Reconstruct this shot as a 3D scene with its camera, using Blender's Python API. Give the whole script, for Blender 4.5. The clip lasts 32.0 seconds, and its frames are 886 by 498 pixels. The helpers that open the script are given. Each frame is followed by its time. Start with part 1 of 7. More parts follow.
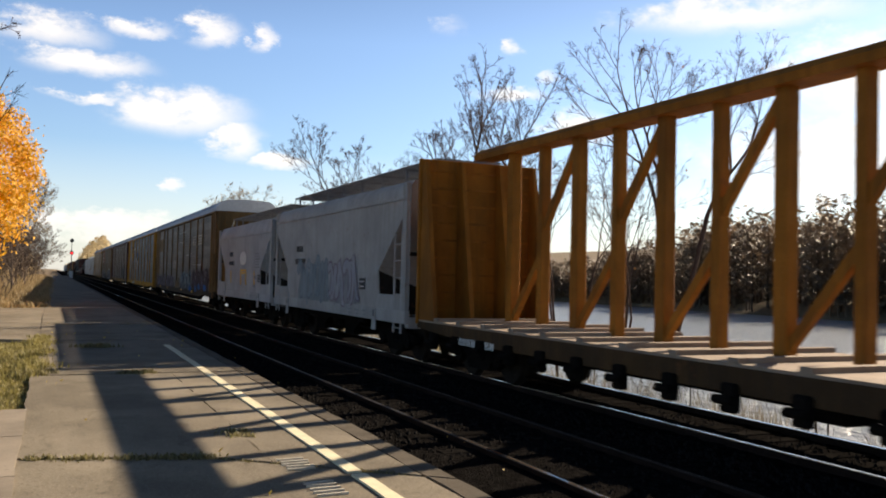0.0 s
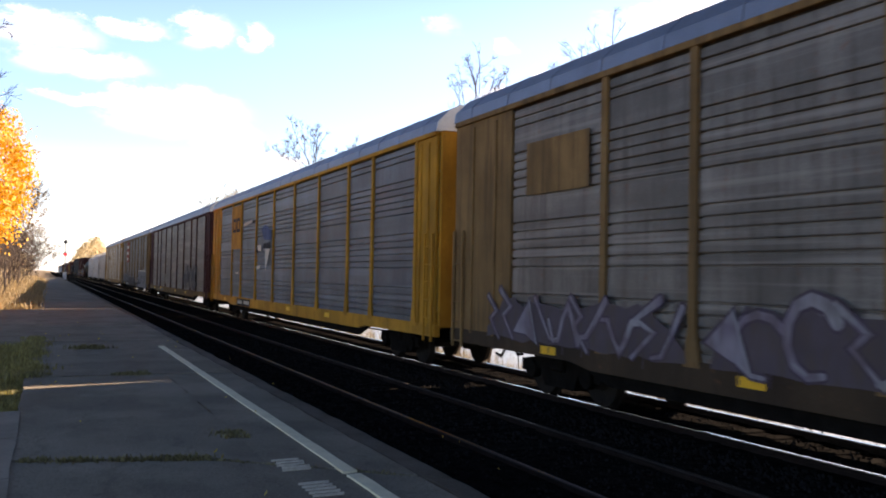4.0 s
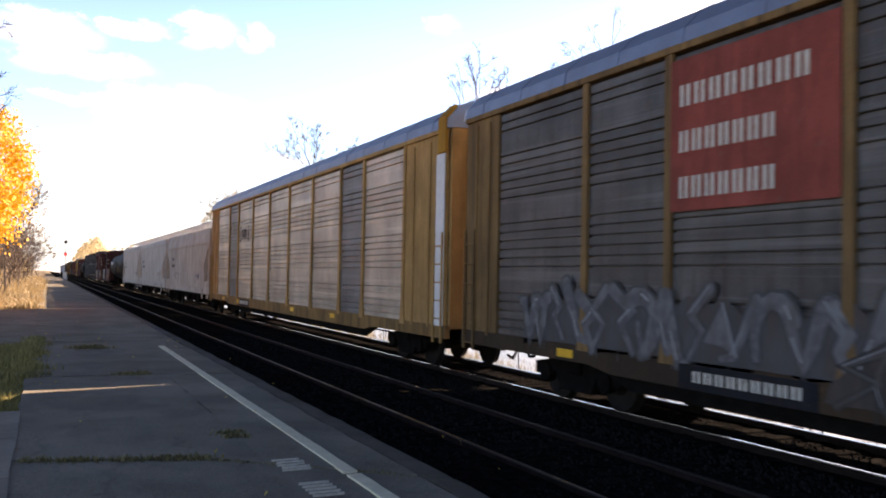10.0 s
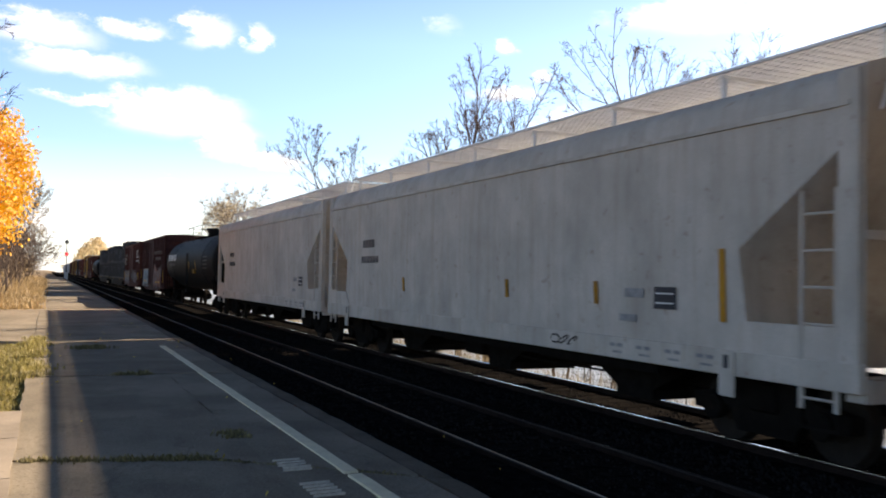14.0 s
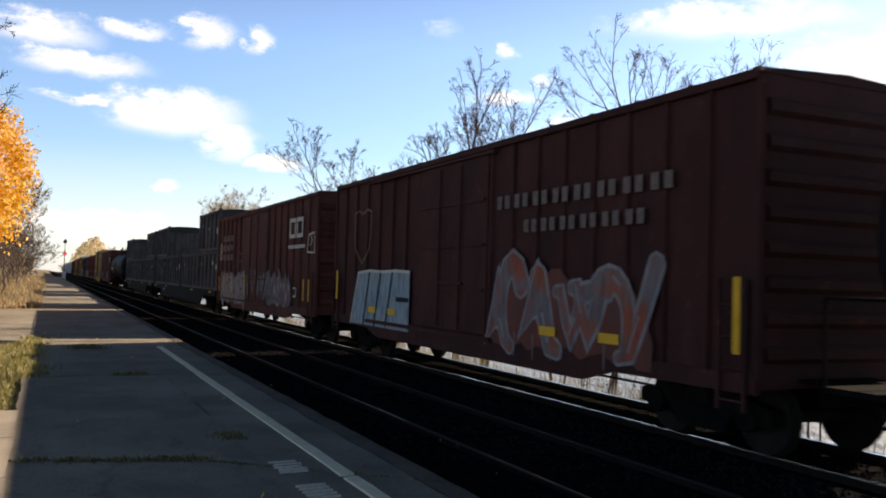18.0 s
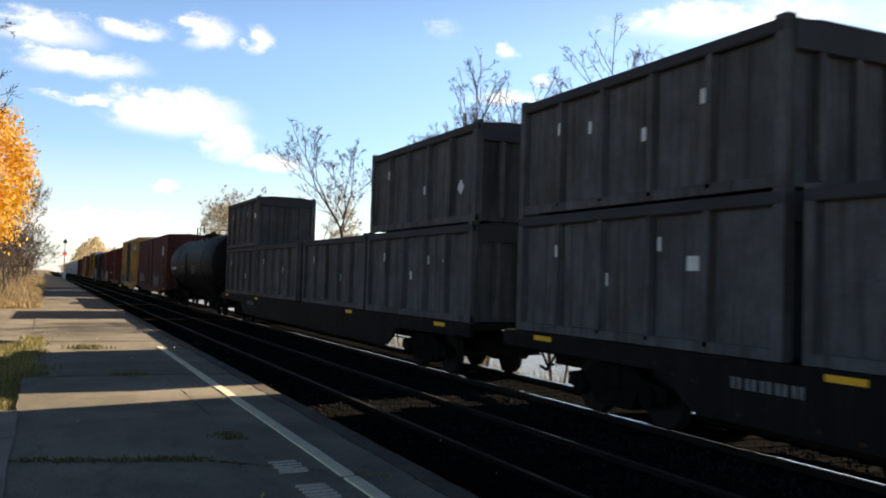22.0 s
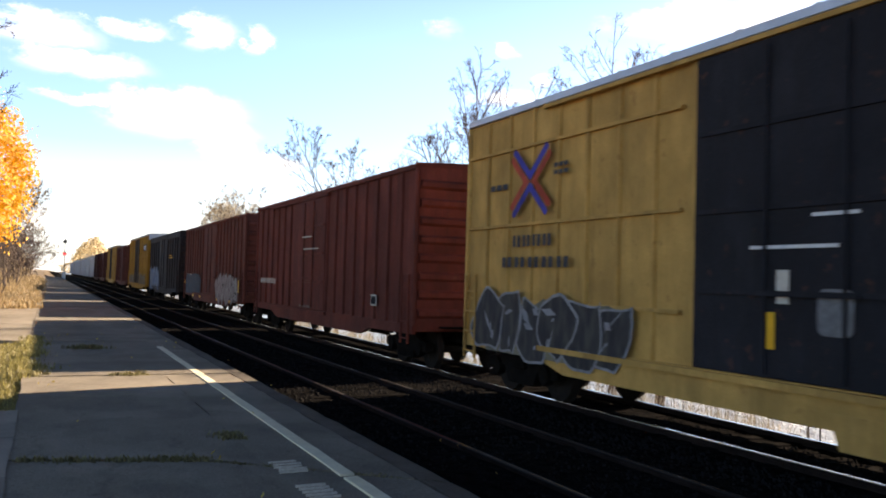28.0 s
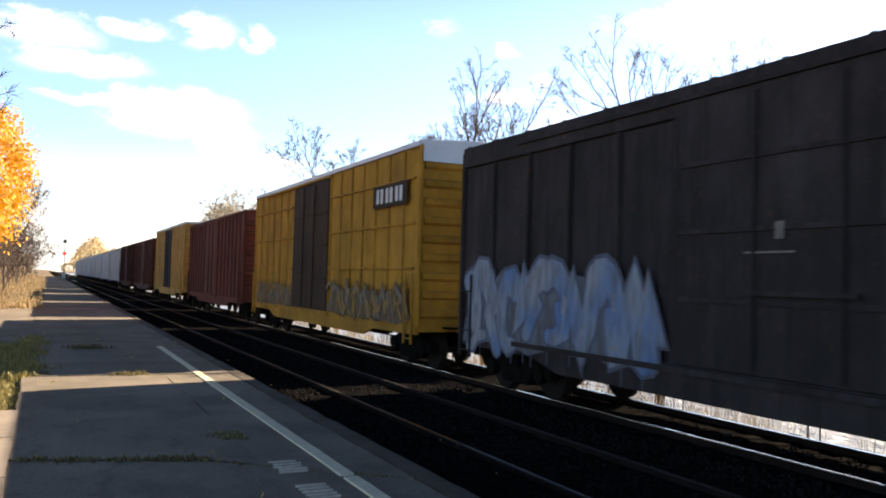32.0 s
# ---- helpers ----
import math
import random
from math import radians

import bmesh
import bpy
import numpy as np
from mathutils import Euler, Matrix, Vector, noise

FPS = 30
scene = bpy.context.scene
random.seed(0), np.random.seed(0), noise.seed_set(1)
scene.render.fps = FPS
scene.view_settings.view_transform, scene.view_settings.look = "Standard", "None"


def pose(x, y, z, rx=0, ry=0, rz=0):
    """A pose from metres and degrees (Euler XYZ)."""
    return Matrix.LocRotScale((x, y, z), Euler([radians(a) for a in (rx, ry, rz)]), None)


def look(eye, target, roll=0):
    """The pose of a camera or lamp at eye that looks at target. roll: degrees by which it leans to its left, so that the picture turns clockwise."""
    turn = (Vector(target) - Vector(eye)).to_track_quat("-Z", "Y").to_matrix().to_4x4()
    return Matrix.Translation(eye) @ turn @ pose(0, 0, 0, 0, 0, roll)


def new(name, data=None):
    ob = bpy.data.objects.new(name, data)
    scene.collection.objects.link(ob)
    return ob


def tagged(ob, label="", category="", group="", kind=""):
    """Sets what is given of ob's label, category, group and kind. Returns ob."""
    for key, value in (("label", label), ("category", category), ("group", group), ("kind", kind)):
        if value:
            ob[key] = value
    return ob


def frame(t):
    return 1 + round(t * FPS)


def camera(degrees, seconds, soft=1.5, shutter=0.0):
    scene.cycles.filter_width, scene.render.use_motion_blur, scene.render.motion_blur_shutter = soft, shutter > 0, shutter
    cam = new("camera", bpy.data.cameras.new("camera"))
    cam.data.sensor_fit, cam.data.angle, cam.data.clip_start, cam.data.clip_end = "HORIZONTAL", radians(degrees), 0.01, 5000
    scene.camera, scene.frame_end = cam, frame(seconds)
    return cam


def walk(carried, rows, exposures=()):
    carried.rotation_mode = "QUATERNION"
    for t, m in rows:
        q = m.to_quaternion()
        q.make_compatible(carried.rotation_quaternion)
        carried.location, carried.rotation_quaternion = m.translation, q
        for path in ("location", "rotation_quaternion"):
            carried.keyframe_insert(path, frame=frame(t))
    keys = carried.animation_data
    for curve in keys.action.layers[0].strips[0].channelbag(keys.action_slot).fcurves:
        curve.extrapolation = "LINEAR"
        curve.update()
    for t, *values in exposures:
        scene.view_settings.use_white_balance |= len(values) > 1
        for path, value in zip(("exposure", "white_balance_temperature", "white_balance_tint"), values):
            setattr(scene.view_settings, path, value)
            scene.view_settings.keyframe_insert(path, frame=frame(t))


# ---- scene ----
# Camera: on a tripod at the back of the platform, 2.07 m above the rail heads.
cam = camera(54.08, 32.0, soft=1.9, shutter=0.15)
EYE = (0.0, 0.0, 2.07)


def aim(yaw, pitch, roll):
    """Pose of the camera: degrees right of the track's direction, upward tilt, lean."""
    a, b = radians(yaw), radians(pitch)
    ahead = Vector((math.sin(a) * math.cos(b), math.cos(a) * math.cos(b), math.sin(b)))
    return look(EYE, Vector(EYE) + ahead, roll)


walk(cam, [
    (0.0, aim(24.17, 1.87, 1.34)), (0.5, aim(23.93, 1.88, 1.13)), (1.0, aim(24.31, 1.85, 1.19)),
    (1.5, aim(24.89, 1.90, 1.33)), (2.0, aim(24.56, 1.90, 1.12)), (2.5, aim(24.54, 1.87, 1.10)),
    (3.5, aim(24.53, 1.86, 1.09)), (9.0, aim(24.52, 1.855, 1.08)), (13.0, aim(24.49, 1.865, 1.12)),
    (14.5, aim(24.40, 1.88, 1.15)), (16.5, aim(24.51, 2.10, 1.80)), (18.0, aim(24.55, 2.09, 1.68)),
    (24.0, aim(24.55, 2.09, 1.66)), (32.0, aim(24.56, 2.08, 1.68))],
    exposures=[(0.0, 1.05, 7600, 13), (1.0, 1.40, 7700, 15), (2.0, 1.55, 7700, 15), (3.0, 1.86, 7950, 20), (6.0, 2.08, 8000, 23), (9.0, 2.20, 8050, 25), (11.0, 2.10, 8100, 25), (13.0, 1.75, 7900, 21), (14.5, 1.60, 7700, 15),
               (16.5, 1.30, 7600, 14), (18.0, 1.25, 7600, 15), (19.0, 1.72, 7650, 16), (20.0, 1.78, 7700, 17), (21.2, 1.80, 7700, 17), (21.6, 1.18, 7600, 12), (22.0, 1.30, 7600, 11), (23.0, 1.62, 7800, 18), (23.3, 1.38, 7700, 17), (24.0, 1.15, 7650, 15), (24.6, 1.15, 7700, 16), (25.5, 1.40, 7700, 16), (27.5, 1.88, 7700, 17), (32.0, 1.93, 7700, 17)])

# ---- sky, sun ----
SUN_AZ, SUN_EL = 76.0, 28.6          # degrees: clockwise from the track's far end; above the horizon
sun_data = bpy.data.lights.new("sun", "SUN")
sun_data.energy, sun_data.angle, sun_data.color = 5.0, radians(0.5), (1.0, 0.90, 0.76)
sun = new("sun", sun_data)
_d = Vector((math.sin(radians(SUN_AZ)) * math.cos(radians(SUN_EL)), math.cos(radians(SUN_AZ)) * math.cos(radians(SUN_EL)), math.sin(radians(SUN_EL))))
sun.matrix_world = look(_d * 60, (0, 0, 0))

world = bpy.data.worlds.new("sky")
scene.world = world
world.use_nodes = True
wn, wl = world.node_tree.nodes, world.node_tree.links
wn.clear()


def wmath(op, a, b=None, c=None):
    n = wn.new("ShaderNodeMath")
    n.operation = op
    for i, v in enumerate((a, b, c)):
        if v is None:
            continue
        if isinstance(v, (int, float)):
            n.inputs[i].default_value = v
        else:
            wl.new(v, n.inputs[i])
    return n.outputs[0]


nish = wn.new("ShaderNodeTexSky")
nish.sky_type, nish.sun_disc = "NISHITA", False
nish.sun_elevation, nish.sun_rotation = radians(SUN_EL), radians(SUN_AZ)
nish.air_density, nish.dust_density, nish.ozone_density = 1.0, 0.7, 1.8
wtc = wn.new("ShaderNodeTexCoord")
wsep = wn.new("ShaderNodeSeparateXYZ")
wl.new(wtc.outputs["Generated"], wsep.inputs[0])
az = wmath("MULTIPLY", wmath("ARCTAN2", wsep.outputs[0], wsep.outputs[1]), 57.29578)
el = wmath("MULTIPLY", wmath("ARCSINE", wsep.outputs[2]), 57.29578)
wno = wn.new("ShaderNodeTexNoise")
wno.inputs["Scale"].default_value, wno.inputs["Detail"].default_value, wno.inputs["Roughness"].default_value = 9.0, 7.0, 0.6
wl.new(wtc.outputs["Generated"], wno.inputs["Vector"])
wno2 = wn.new("ShaderNodeTexNoise")
wno2.inputs["Scale"].default_value, wno2.inputs["Detail"].default_value, wno2.inputs["Roughness"].default_value = 22.0, 7.0, 0.65
wst = wn.new("ShaderNodeMapping")
wst.inputs["Scale"].default_value = (1.0, 1.0, 2.0)
wl.new(wtc.outputs["Generated"], wst.inputs["Vector"])
wl.new(wst.outputs[0], wno2.inputs["Vector"])
n1 = wmath("SUBTRACT", wno.outputs["Fac"], 0.5)
n2 = wmath("SUBTRACT", wno2.outputs["Fac"], 0.5)
azd = wmath("MULTIPLY_ADD", n2, 5.0, az)
eld = wmath("MULTIPLY_ADD", n2, -2.2, el)
# Fair-weather clouds: azimuth, elevation, half width, half height, in degrees.
CLOUDS = [(-1.0, 14.1, 3.2, 0.9), (4.4, 14.8, 2.0, 0.55), (8.8, 15.1, 1.7, 1.1), (12.0, 14.9, 0.95, 0.85), (1.4, 12.5, 3.6, 0.85),
          (7.2, 10.0, 4.2, 1.35), (10.6, 8.4, 1.8, 1.25), (1.4, 10.5, 2.2, 0.3), (13.5, 7.2, 2.3, 0.5), (6.4, 5.5, 1.1, 0.6), (3.0, 2.6, 6.0, 1.5),
          (42.6, 16.6, 6.8, 1.1), (49.5, 12.5, 5.4, 2.5), (32.7, 9.9, 2.6, 1.1), (28.4, 12.0, 2.2, 0.5), (30.6, 13.2, 0.8, 0.55, 0.6), (28.3, 15.0, 0.7, 0.5, 0.6), (24.2, 16.4, 1.3, 0.9, 0.25),
          (49.0, 7.6, 8.0, 3.2), (75.0, 14.0, 12.0, 4.0)]
mask = None
for ca, ce, ra, re, *thin in CLOUDS:
    da = wmath("MULTIPLY", wmath("SUBTRACT", azd, ca), 1 / ra)
    de = wmath("MULTIPLY", wmath("SUBTRACT", eld, ce), 1 / re)
    v = wmath("SUBTRACT", thin[0] if thin else 1.0, wmath("ADD", wmath("MULTIPLY", da, da), wmath("MULTIPLY", de, de)))
    mask = v if mask is None else wmath("MAXIMUM", mask, v)
mask = wmath("ADD", wmath("ADD", mask, wmath("MULTIPLY", n1, 1.3)), wmath("MULTIPLY", n2, 2.4))
wmr = wn.new("ShaderNodeMapRange")
wmr.interpolation_type = "SMOOTHSTEP"
wmr.inputs["From Min"].default_value, wmr.inputs["From Max"].default_value = -1.15, 1.45
wl.new(mask, wmr.inputs["Value"])
haze = wn.new("ShaderNodeMapRange")     # thin white veil low over the horizon
haze.inputs["From Min"].default_value, haze.inputs["From Max"].default_value = 8.0, 0.0
haze.inputs["To Min"].default_value, haze.inputs["To Max"].default_value = 0.0, 0.5
wl.new(el, haze.inputs["Value"])
cover = wmath("MAXIMUM", wmath("POWER", wmr.outputs[0], 2.0), haze.outputs[0])
wmix = wn.new("ShaderNodeMix")
wmix.data_type = "RGBA"
wl.new(cover, wmix.inputs["Factor"])
deep = wn.new("ShaderNodeMapRange")     # added dimming of the sky towards the zenith, to hold down its fill light
deep.inputs["From Min"].default_value, deep.inputs["From Max"].default_value = 15.0, 36.0
deep.inputs["To Min"].default_value, deep.inputs["To Max"].default_value = 1.0, 0.20
wl.new(el, deep.inputs["Value"])
blue = wn.new("ShaderNodeMix")
blue.data_type, blue.blend_type = "RGBA", "MULTIPLY"
blue.inputs["Factor"].default_value = 1.0
wl.new(nish.outputs[0], blue.inputs["A"])
blue.inputs["B"].default_value = (0.775, 0.975, 1.245, 1)
dim = wn.new("ShaderNodeVectorMath")
dim.operation = "SCALE"
wl.new(blue.outputs["Result"], dim.inputs[0])
wl.new(deep.outputs[0], dim.inputs["Scale"])
wl.new(dim.outputs[0], wmix.inputs["A"])
wmix.inputs["B"].default_value = (7.2, 7.4, 7.7, 1)
wbg = wn.new("ShaderNodeBackground")
wbg.inputs["Strength"].default_value = 0.076
wl.new(wmix.outputs["Result"], wbg.inputs["Color"])
wout = wn.new("ShaderNodeOutputWorld")
wl.new(wbg.outputs[0], wout.inputs["Surface"])


# ---- materials ----
def mat(name, rgb, rough=0.75, metal=0.0, var=0.25, scale=3.0, fine=60.0, bump=0.15, streak=0.0, streak_rgb=(0.03, 0.02, 0.015),
        spots=0.0, spot_rgb=(0.18, 0.07, 0.03), rnd=0.0, dist=0.01, spec=0.35, patches=0.0, grime=0.0, bands=0.0):
    """Procedural surface: two scales of mottling, vertical dirt streaks, rust spots, fine relief."""
    m = bpy.data.materials.new(name)
    m.use_nodes = True
    n, l = m.node_tree.nodes, m.node_tree.links
    bs = n["Principled BSDF"]
    tc = n.new("ShaderNodeTexCoord")
    oi = n.new("ShaderNodeObjectInfo")
    add = n.new("ShaderNodeVectorMath")
    add.operation = "MULTIPLY_ADD"
    l.new(oi.outputs["Random"], add.inputs[0])
    add.inputs[1].default_value = (37.0, 53.0, 11.0)
    l.new(tc.outputs["Object"], add.inputs[2])

    def noise_tex(s, detail, stretch=None):
        t = n.new("ShaderNodeTexNoise")
        t.inputs["Scale"].default_value, t.inputs["Detail"].default_value, t.inputs["Roughness"].default_value = s, detail, 0.62
        if stretch:
            mp = n.new("ShaderNodeMapping")
            mp.inputs["Scale"].default_value = stretch
            l.new(add.outputs[0], mp.inputs["Vector"])
            l.new(mp.outputs[0], t.inputs["Vector"])
        else:
            l.new(add.outputs[0], t.inputs["Vector"])
        return t.outputs["Fac"]

    def ramp(v, lo, hi, a, b):
        r = n.new("ShaderNodeMapRange")
        for k, x in (("From Min", lo), ("From Max", hi), ("To Min", a), ("To Max", b)):
            r.inputs[k].default_value = x
        l.new(v, r.inputs["Value"])
        return r.outputs[0]

    def blend(fac, a, b, how="MIX"):
        x = n.new("ShaderNodeMix")
        x.data_type, x.blend_type = "RGBA", how
        l.new(fac, x.inputs["Factor"]) if not isinstance(fac, float) else None
        if isinstance(fac, float):
            x.inputs["Factor"].default_value = fac
        for key, c in (("A", a), ("B", b)):
            if isinstance(c, tuple):
                x.inputs[key].default_value = (*c, 1)
            else:
                l.new(c, x.inputs[key])
        return x.outputs["Result"]

    big, small = noise_tex(scale, 4), noise_tex(fine, 5)
    dark = tuple(c * (1 - var) for c in rgb)
    light = tuple(min(1, c * (1 + var)) for c in rgb)
    col = blend(ramp(big, 0.3, 0.7, 0, 1), dark, light)
    col = blend(ramp(small, 0.35, 0.75, 0, 0.5), col, tuple(c * (1 - var * 1.3) for c in rgb))
    if streak:
        st = noise_tex(1.0, 5, (5.0, 5.0, 0.28))
        col = blend(ramp(st, 0.48, 0.72, 0, streak), col, streak_rgb)
    if spots:
        sp = noise_tex(5.0, 6)
        col = blend(ramp(sp, 0.62, 0.70, 0, spots), col, spot_rgb)
    if grime:
        gr = noise_tex(0.8, 7, (1.0, 1.0, 0.45))
        col = blend(ramp(gr, 0.44, 0.66, 0, grime), col, tuple(c * 0.35 + 0.006 for c in rgb))
        pale = noise_tex(1.7, 6, (1.0, 1.0, 0.3))
        col = blend(ramp(pale, 0.56, 0.78, 0, grime * 0.55), col, tuple(min(1, c * 1.35 + 0.02) for c in rgb))
    if bands:
        bd = noise_tex(1.0, 3, (0.12, 0.12, 2.6))
        col = blend(ramp(bd, 0.46, 0.62, 0, bands), col, tuple(c * 0.5 for c in rgb))
        bd = noise_tex(1.0, 3, (0.10, 0.10, 5.5))
        col = blend(ramp(bd, 0.54, 0.66, 0, bands * 0.8), col, tuple(min(1, c * 1.5 + 0.02) for c in rgb))
    if patches:
        pt = noise_tex(0.55, 2)
        col = blend(ramp(pt, 0.50, 0.56, 0, patches), col, tuple(c * 0.55 for c in rgb))
        cr = n.new("ShaderNodeTexVoronoi")
        cr.feature = "DISTANCE_TO_EDGE"
        cr.inputs["Scale"].default_value = 0.33
        wv = n.new("ShaderNodeVectorMath")
        wv.operation = "MULTIPLY_ADD"
        wt = n.new("ShaderNodeTexNoise")
        wt.inputs["Scale"].default_value, wt.inputs["Detail"].default_value = 2.5, 5
        l.new(add.outputs[0], wt.inputs["Vector"])
        l.new(wt.outputs["Color"], wv.inputs[0])
        wv.inputs[1].default_value = (0.6, 0.6, 0.0)
        l.new(add.outputs[0], wv.inputs[2])
        l.new(wv.outputs[0], cr.inputs["Vector"])
        col = blend(ramp(cr.outputs["Distance"], 0.002, 0.007, 0.28, 0.0), col, tuple(c * 0.3 for c in rgb))
        worn = noise_tex(0.9, 6, (1.0, 0.4, 1.0))
        col = blend(ramp(worn, 0.50, 0.66, 0, 0.5), col, tuple(min(1, c * 1.25 + 0.01) for c in rgb))
        chips = noise_tex(52.0, 2)
        col = blend(ramp(chips, 0.58, 0.66, 0, 0.6), col, tuple(min(1, c * 1.7) for c in rgb))
        pits = noise_tex(38.0, 3)
        col = blend(ramp(pits, 0.60, 0.68, 0, 0.65), col, tuple(c * 0.4 for c in rgb))
    if rnd:
        hs = n.new("ShaderNodeHueSaturation")
        l.new(ramp(oi.outputs["Random"], 0, 1, 1 - rnd, 1 + rnd), hs.inputs["Value"])
        l.new(col, hs.inputs["Color"])
        col = hs.outputs[0]
    l.new(col, bs.inputs["Base Color"])
    l.new(ramp(small, 0.3, 0.7, max(0.03, rough - 0.1), min(1, rough + 0.1)), bs.inputs["Roughness"])
    bs.inputs["Metallic"].default_value = metal
    bs.inputs["Specular IOR Level"].default_value = spec
    if bump:
        bp = n.new("ShaderNodeBump")
        bp.inputs["Strength"].default_value, bp.inputs["Distance"].default_value = bump, dist
        l.new(small, bp.inputs["Height"])
        l.new(bp.outputs[0], bs.inputs["Normal"])
    return m


def leaf_mat(name, rgb, var=0.35):
    m = bpy.data.materials.new(name)
    m.use_nodes = True
    n, l = m.node_tree.nodes, m.node_tree.links
    bs = n["Principled BSDF"]
    geo = n.new("ShaderNodeNewGeometry")
    r = n.new("ShaderNodeValToRGB")
    r.color_ramp.elements[0].color = (*[c * (1 - var) for c in rgb], 1)
    r.color_ramp.elements[1].color = (*[min(1, c * (1 + var)) for c in rgb], 1)
    l.new(geo.outputs["Random Per Island"], r.inputs[0])
    l.new(r.outputs[0], bs.inputs["Base Color"])
    bs.inputs["Roughness"].default_value = 0.6
    tr = n.new("ShaderNodeBsdfTranslucent")
    l.new(r.outputs[0], tr.inputs["Color"])
    mx = n.new("ShaderNodeMixShader")
    mx.inputs[0].default_value = 0.45
    l.new(bs.outputs[0], mx.inputs[1])
    l.new(tr.outputs[0], mx.inputs[2])
    l.new(mx.outputs[0], n["Material Output"].inputs["Surface"])
    return m


M_CONC = mat("platform asphalt", (0.196, 0.170, 0.132), 0.9, var=0.32, scale=0.7, fine=38, bump=0.5, spec=0.1, spots=0.55, spot_rgb=(0.085, 0.072, 0.058), patches=0.45)
M_SLAB = mat("old concrete", (0.24, 0.205, 0.165), 0.92, var=0.25, scale=1.3, fine=60, bump=0.3, spec=0.15, spots=0.5, spot_rgb=(0.12, 0.10, 0.08))
M_EDGE = mat("dark platform edge", (0.105, 0.090, 0.072), 0.92, var=0.35, scale=1.2, fine=45, bump=0.5, spec=0.08, spots=0.5, spot_rgb=(0.05, 0.042, 0.035))
M_LINE = mat("worn cream paint", (0.66, 0.60, 0.42), 0.8, var=0.15, scale=5, spots=0.8, spot_rgb=(0.28, 0.25, 0.2))
M_MARK = mat("faded stencil paint", (0.52, 0.48, 0.40), 0.85, var=0.2, scale=20, spots=0.9, spot_rgb=(0.22, 0.2, 0.17))
M_BALLAST = mat("dark ballast", (0.011, 0.0102, 0.0098), 0.95, var=0.5, scale=6, fine=28, bump=1.0, dist=0.05, spec=0.0)
M_STONE = mat("crushed stone", (0.016, 0.0154, 0.0150), 0.9, var=0.6, scale=9, rnd=0.3, spec=0.0)
M_TIE = mat("weathered tie", (0.0105, 0.0098, 0.0092), 0.9, var=0.4, scale=4, fine=40, bump=0.5, rnd=0.25, spec=0.0)
M_RAIL = mat("rusty rail", (0.022, 0.015, 0.012), 0.9, spec=0.02, var=0.3, scale=3)
M_HEAD = mat("polished rail head", (0.78, 0.78, 0.78), 0.13, metal=1.0, var=0.1, scale=3, bump=0.05)
M_HEAD2 = mat("dull rail head", (0.026, 0.022, 0.020), 0.8, metal=0.0, spec=0.1, var=0.2, scale=3, bump=0.05)
M_PLATE = mat("shiny tie plate", (0.10, 0.095, 0.09), 0.45, metal=0.8, var=0.3, scale=8)
M_SOIL = mat("leaf-strewn soil", (0.16, 0.115, 0.065), 0.95, var=0.45, scale=1.4, fine=25, bump=0.8, dist=0.04)
M_GRASS = leaf_mat("short autumn grass", (0.24, 0.205, 0.07), 0.45)
M_JOINT = leaf_mat("trampled joint weeds", (0.19, 0.165, 0.075), 0.5)
M_DRY = leaf_mat("dry golden grass", (0.24, 0.20, 0.125), 0.5)
M_WEED = leaf_mat("pale weeds", (0.20, 0.185, 0.15), 0.45)
M_ORANGE = leaf_mat("orange maple leaves", (0.72, 0.385, 0.010), 0.28)
M_LEAFB = leaf_mat("few brown leaves", (0.24, 0.12, 0.05), 0.4)
M_LEAFY = leaf_mat("yellow leaves", (0.55, 0.40, 0.06), 0.35)
M_SCRUB = leaf_mat("brown scrub twigs", (0.31, 0.225, 0.115), 0.35)
# Far woods and trees: distance haze is put into these three colours.
M_WOODS = leaf_mat("bare woods", (0.155, 0.108, 0.070), 0.5)
M_WOODFAR = leaf_mat("haze-paled distant trees", (0.36, 0.30, 0.20), 0.3)
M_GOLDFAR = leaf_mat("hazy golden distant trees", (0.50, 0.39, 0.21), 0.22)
M_BARK = mat("dark bark", (0.034, 0.027, 0.023), 0.95, spec=0.05, var=0.3, scale=5, bump=0.5)
M_BARKRED = mat("reddish twig bark", (0.075, 0.050, 0.042), 0.95, spec=0.05, var=0.3, scale=5, bump=0.3)
# Twig and bark colours lightened to carry the haze of distance.
M_BARKHAZE = mat("haze-paled pinkish twigs", (0.135, 0.105, 0.088), 0.95, spec=0.05, var=0.3, scale=5, bump=0.0)
M_BARKFAR = mat("haze-paled distant bark", (0.17, 0.145, 0.125), 0.95, spec=0.05, var=0.3, scale=5, bump=0.0)
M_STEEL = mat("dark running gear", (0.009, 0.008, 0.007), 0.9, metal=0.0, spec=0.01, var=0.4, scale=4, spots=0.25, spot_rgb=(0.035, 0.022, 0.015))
M_WHEEL = mat("wheel tread", (0.022, 0.018, 0.015), 0.8, spec=0.02, metal=0.05, var=0.2, scale=4)
M_YELP = mat("yellow safety paint", (0.72, 0.37, 0.012), 0.6, var=0.1)
M_WHITE = mat("white lettering", (0.62, 0.61, 0.58), 0.7, var=0.12, scale=8, spots=0.4, spot_rgb=(0.3, 0.28, 0.26))
M_DARKP = mat("dark lettering", (0.03, 0.03, 0.035), 0.7, var=0.2)
M_FENCE = mat("weathered dark fence", (0.035, 0.030, 0.027), 0.85, var=0.3, scale=6)
M_SIGN = mat("signal black", (0.02, 0.02, 0.02), 0.6, var=0.2)


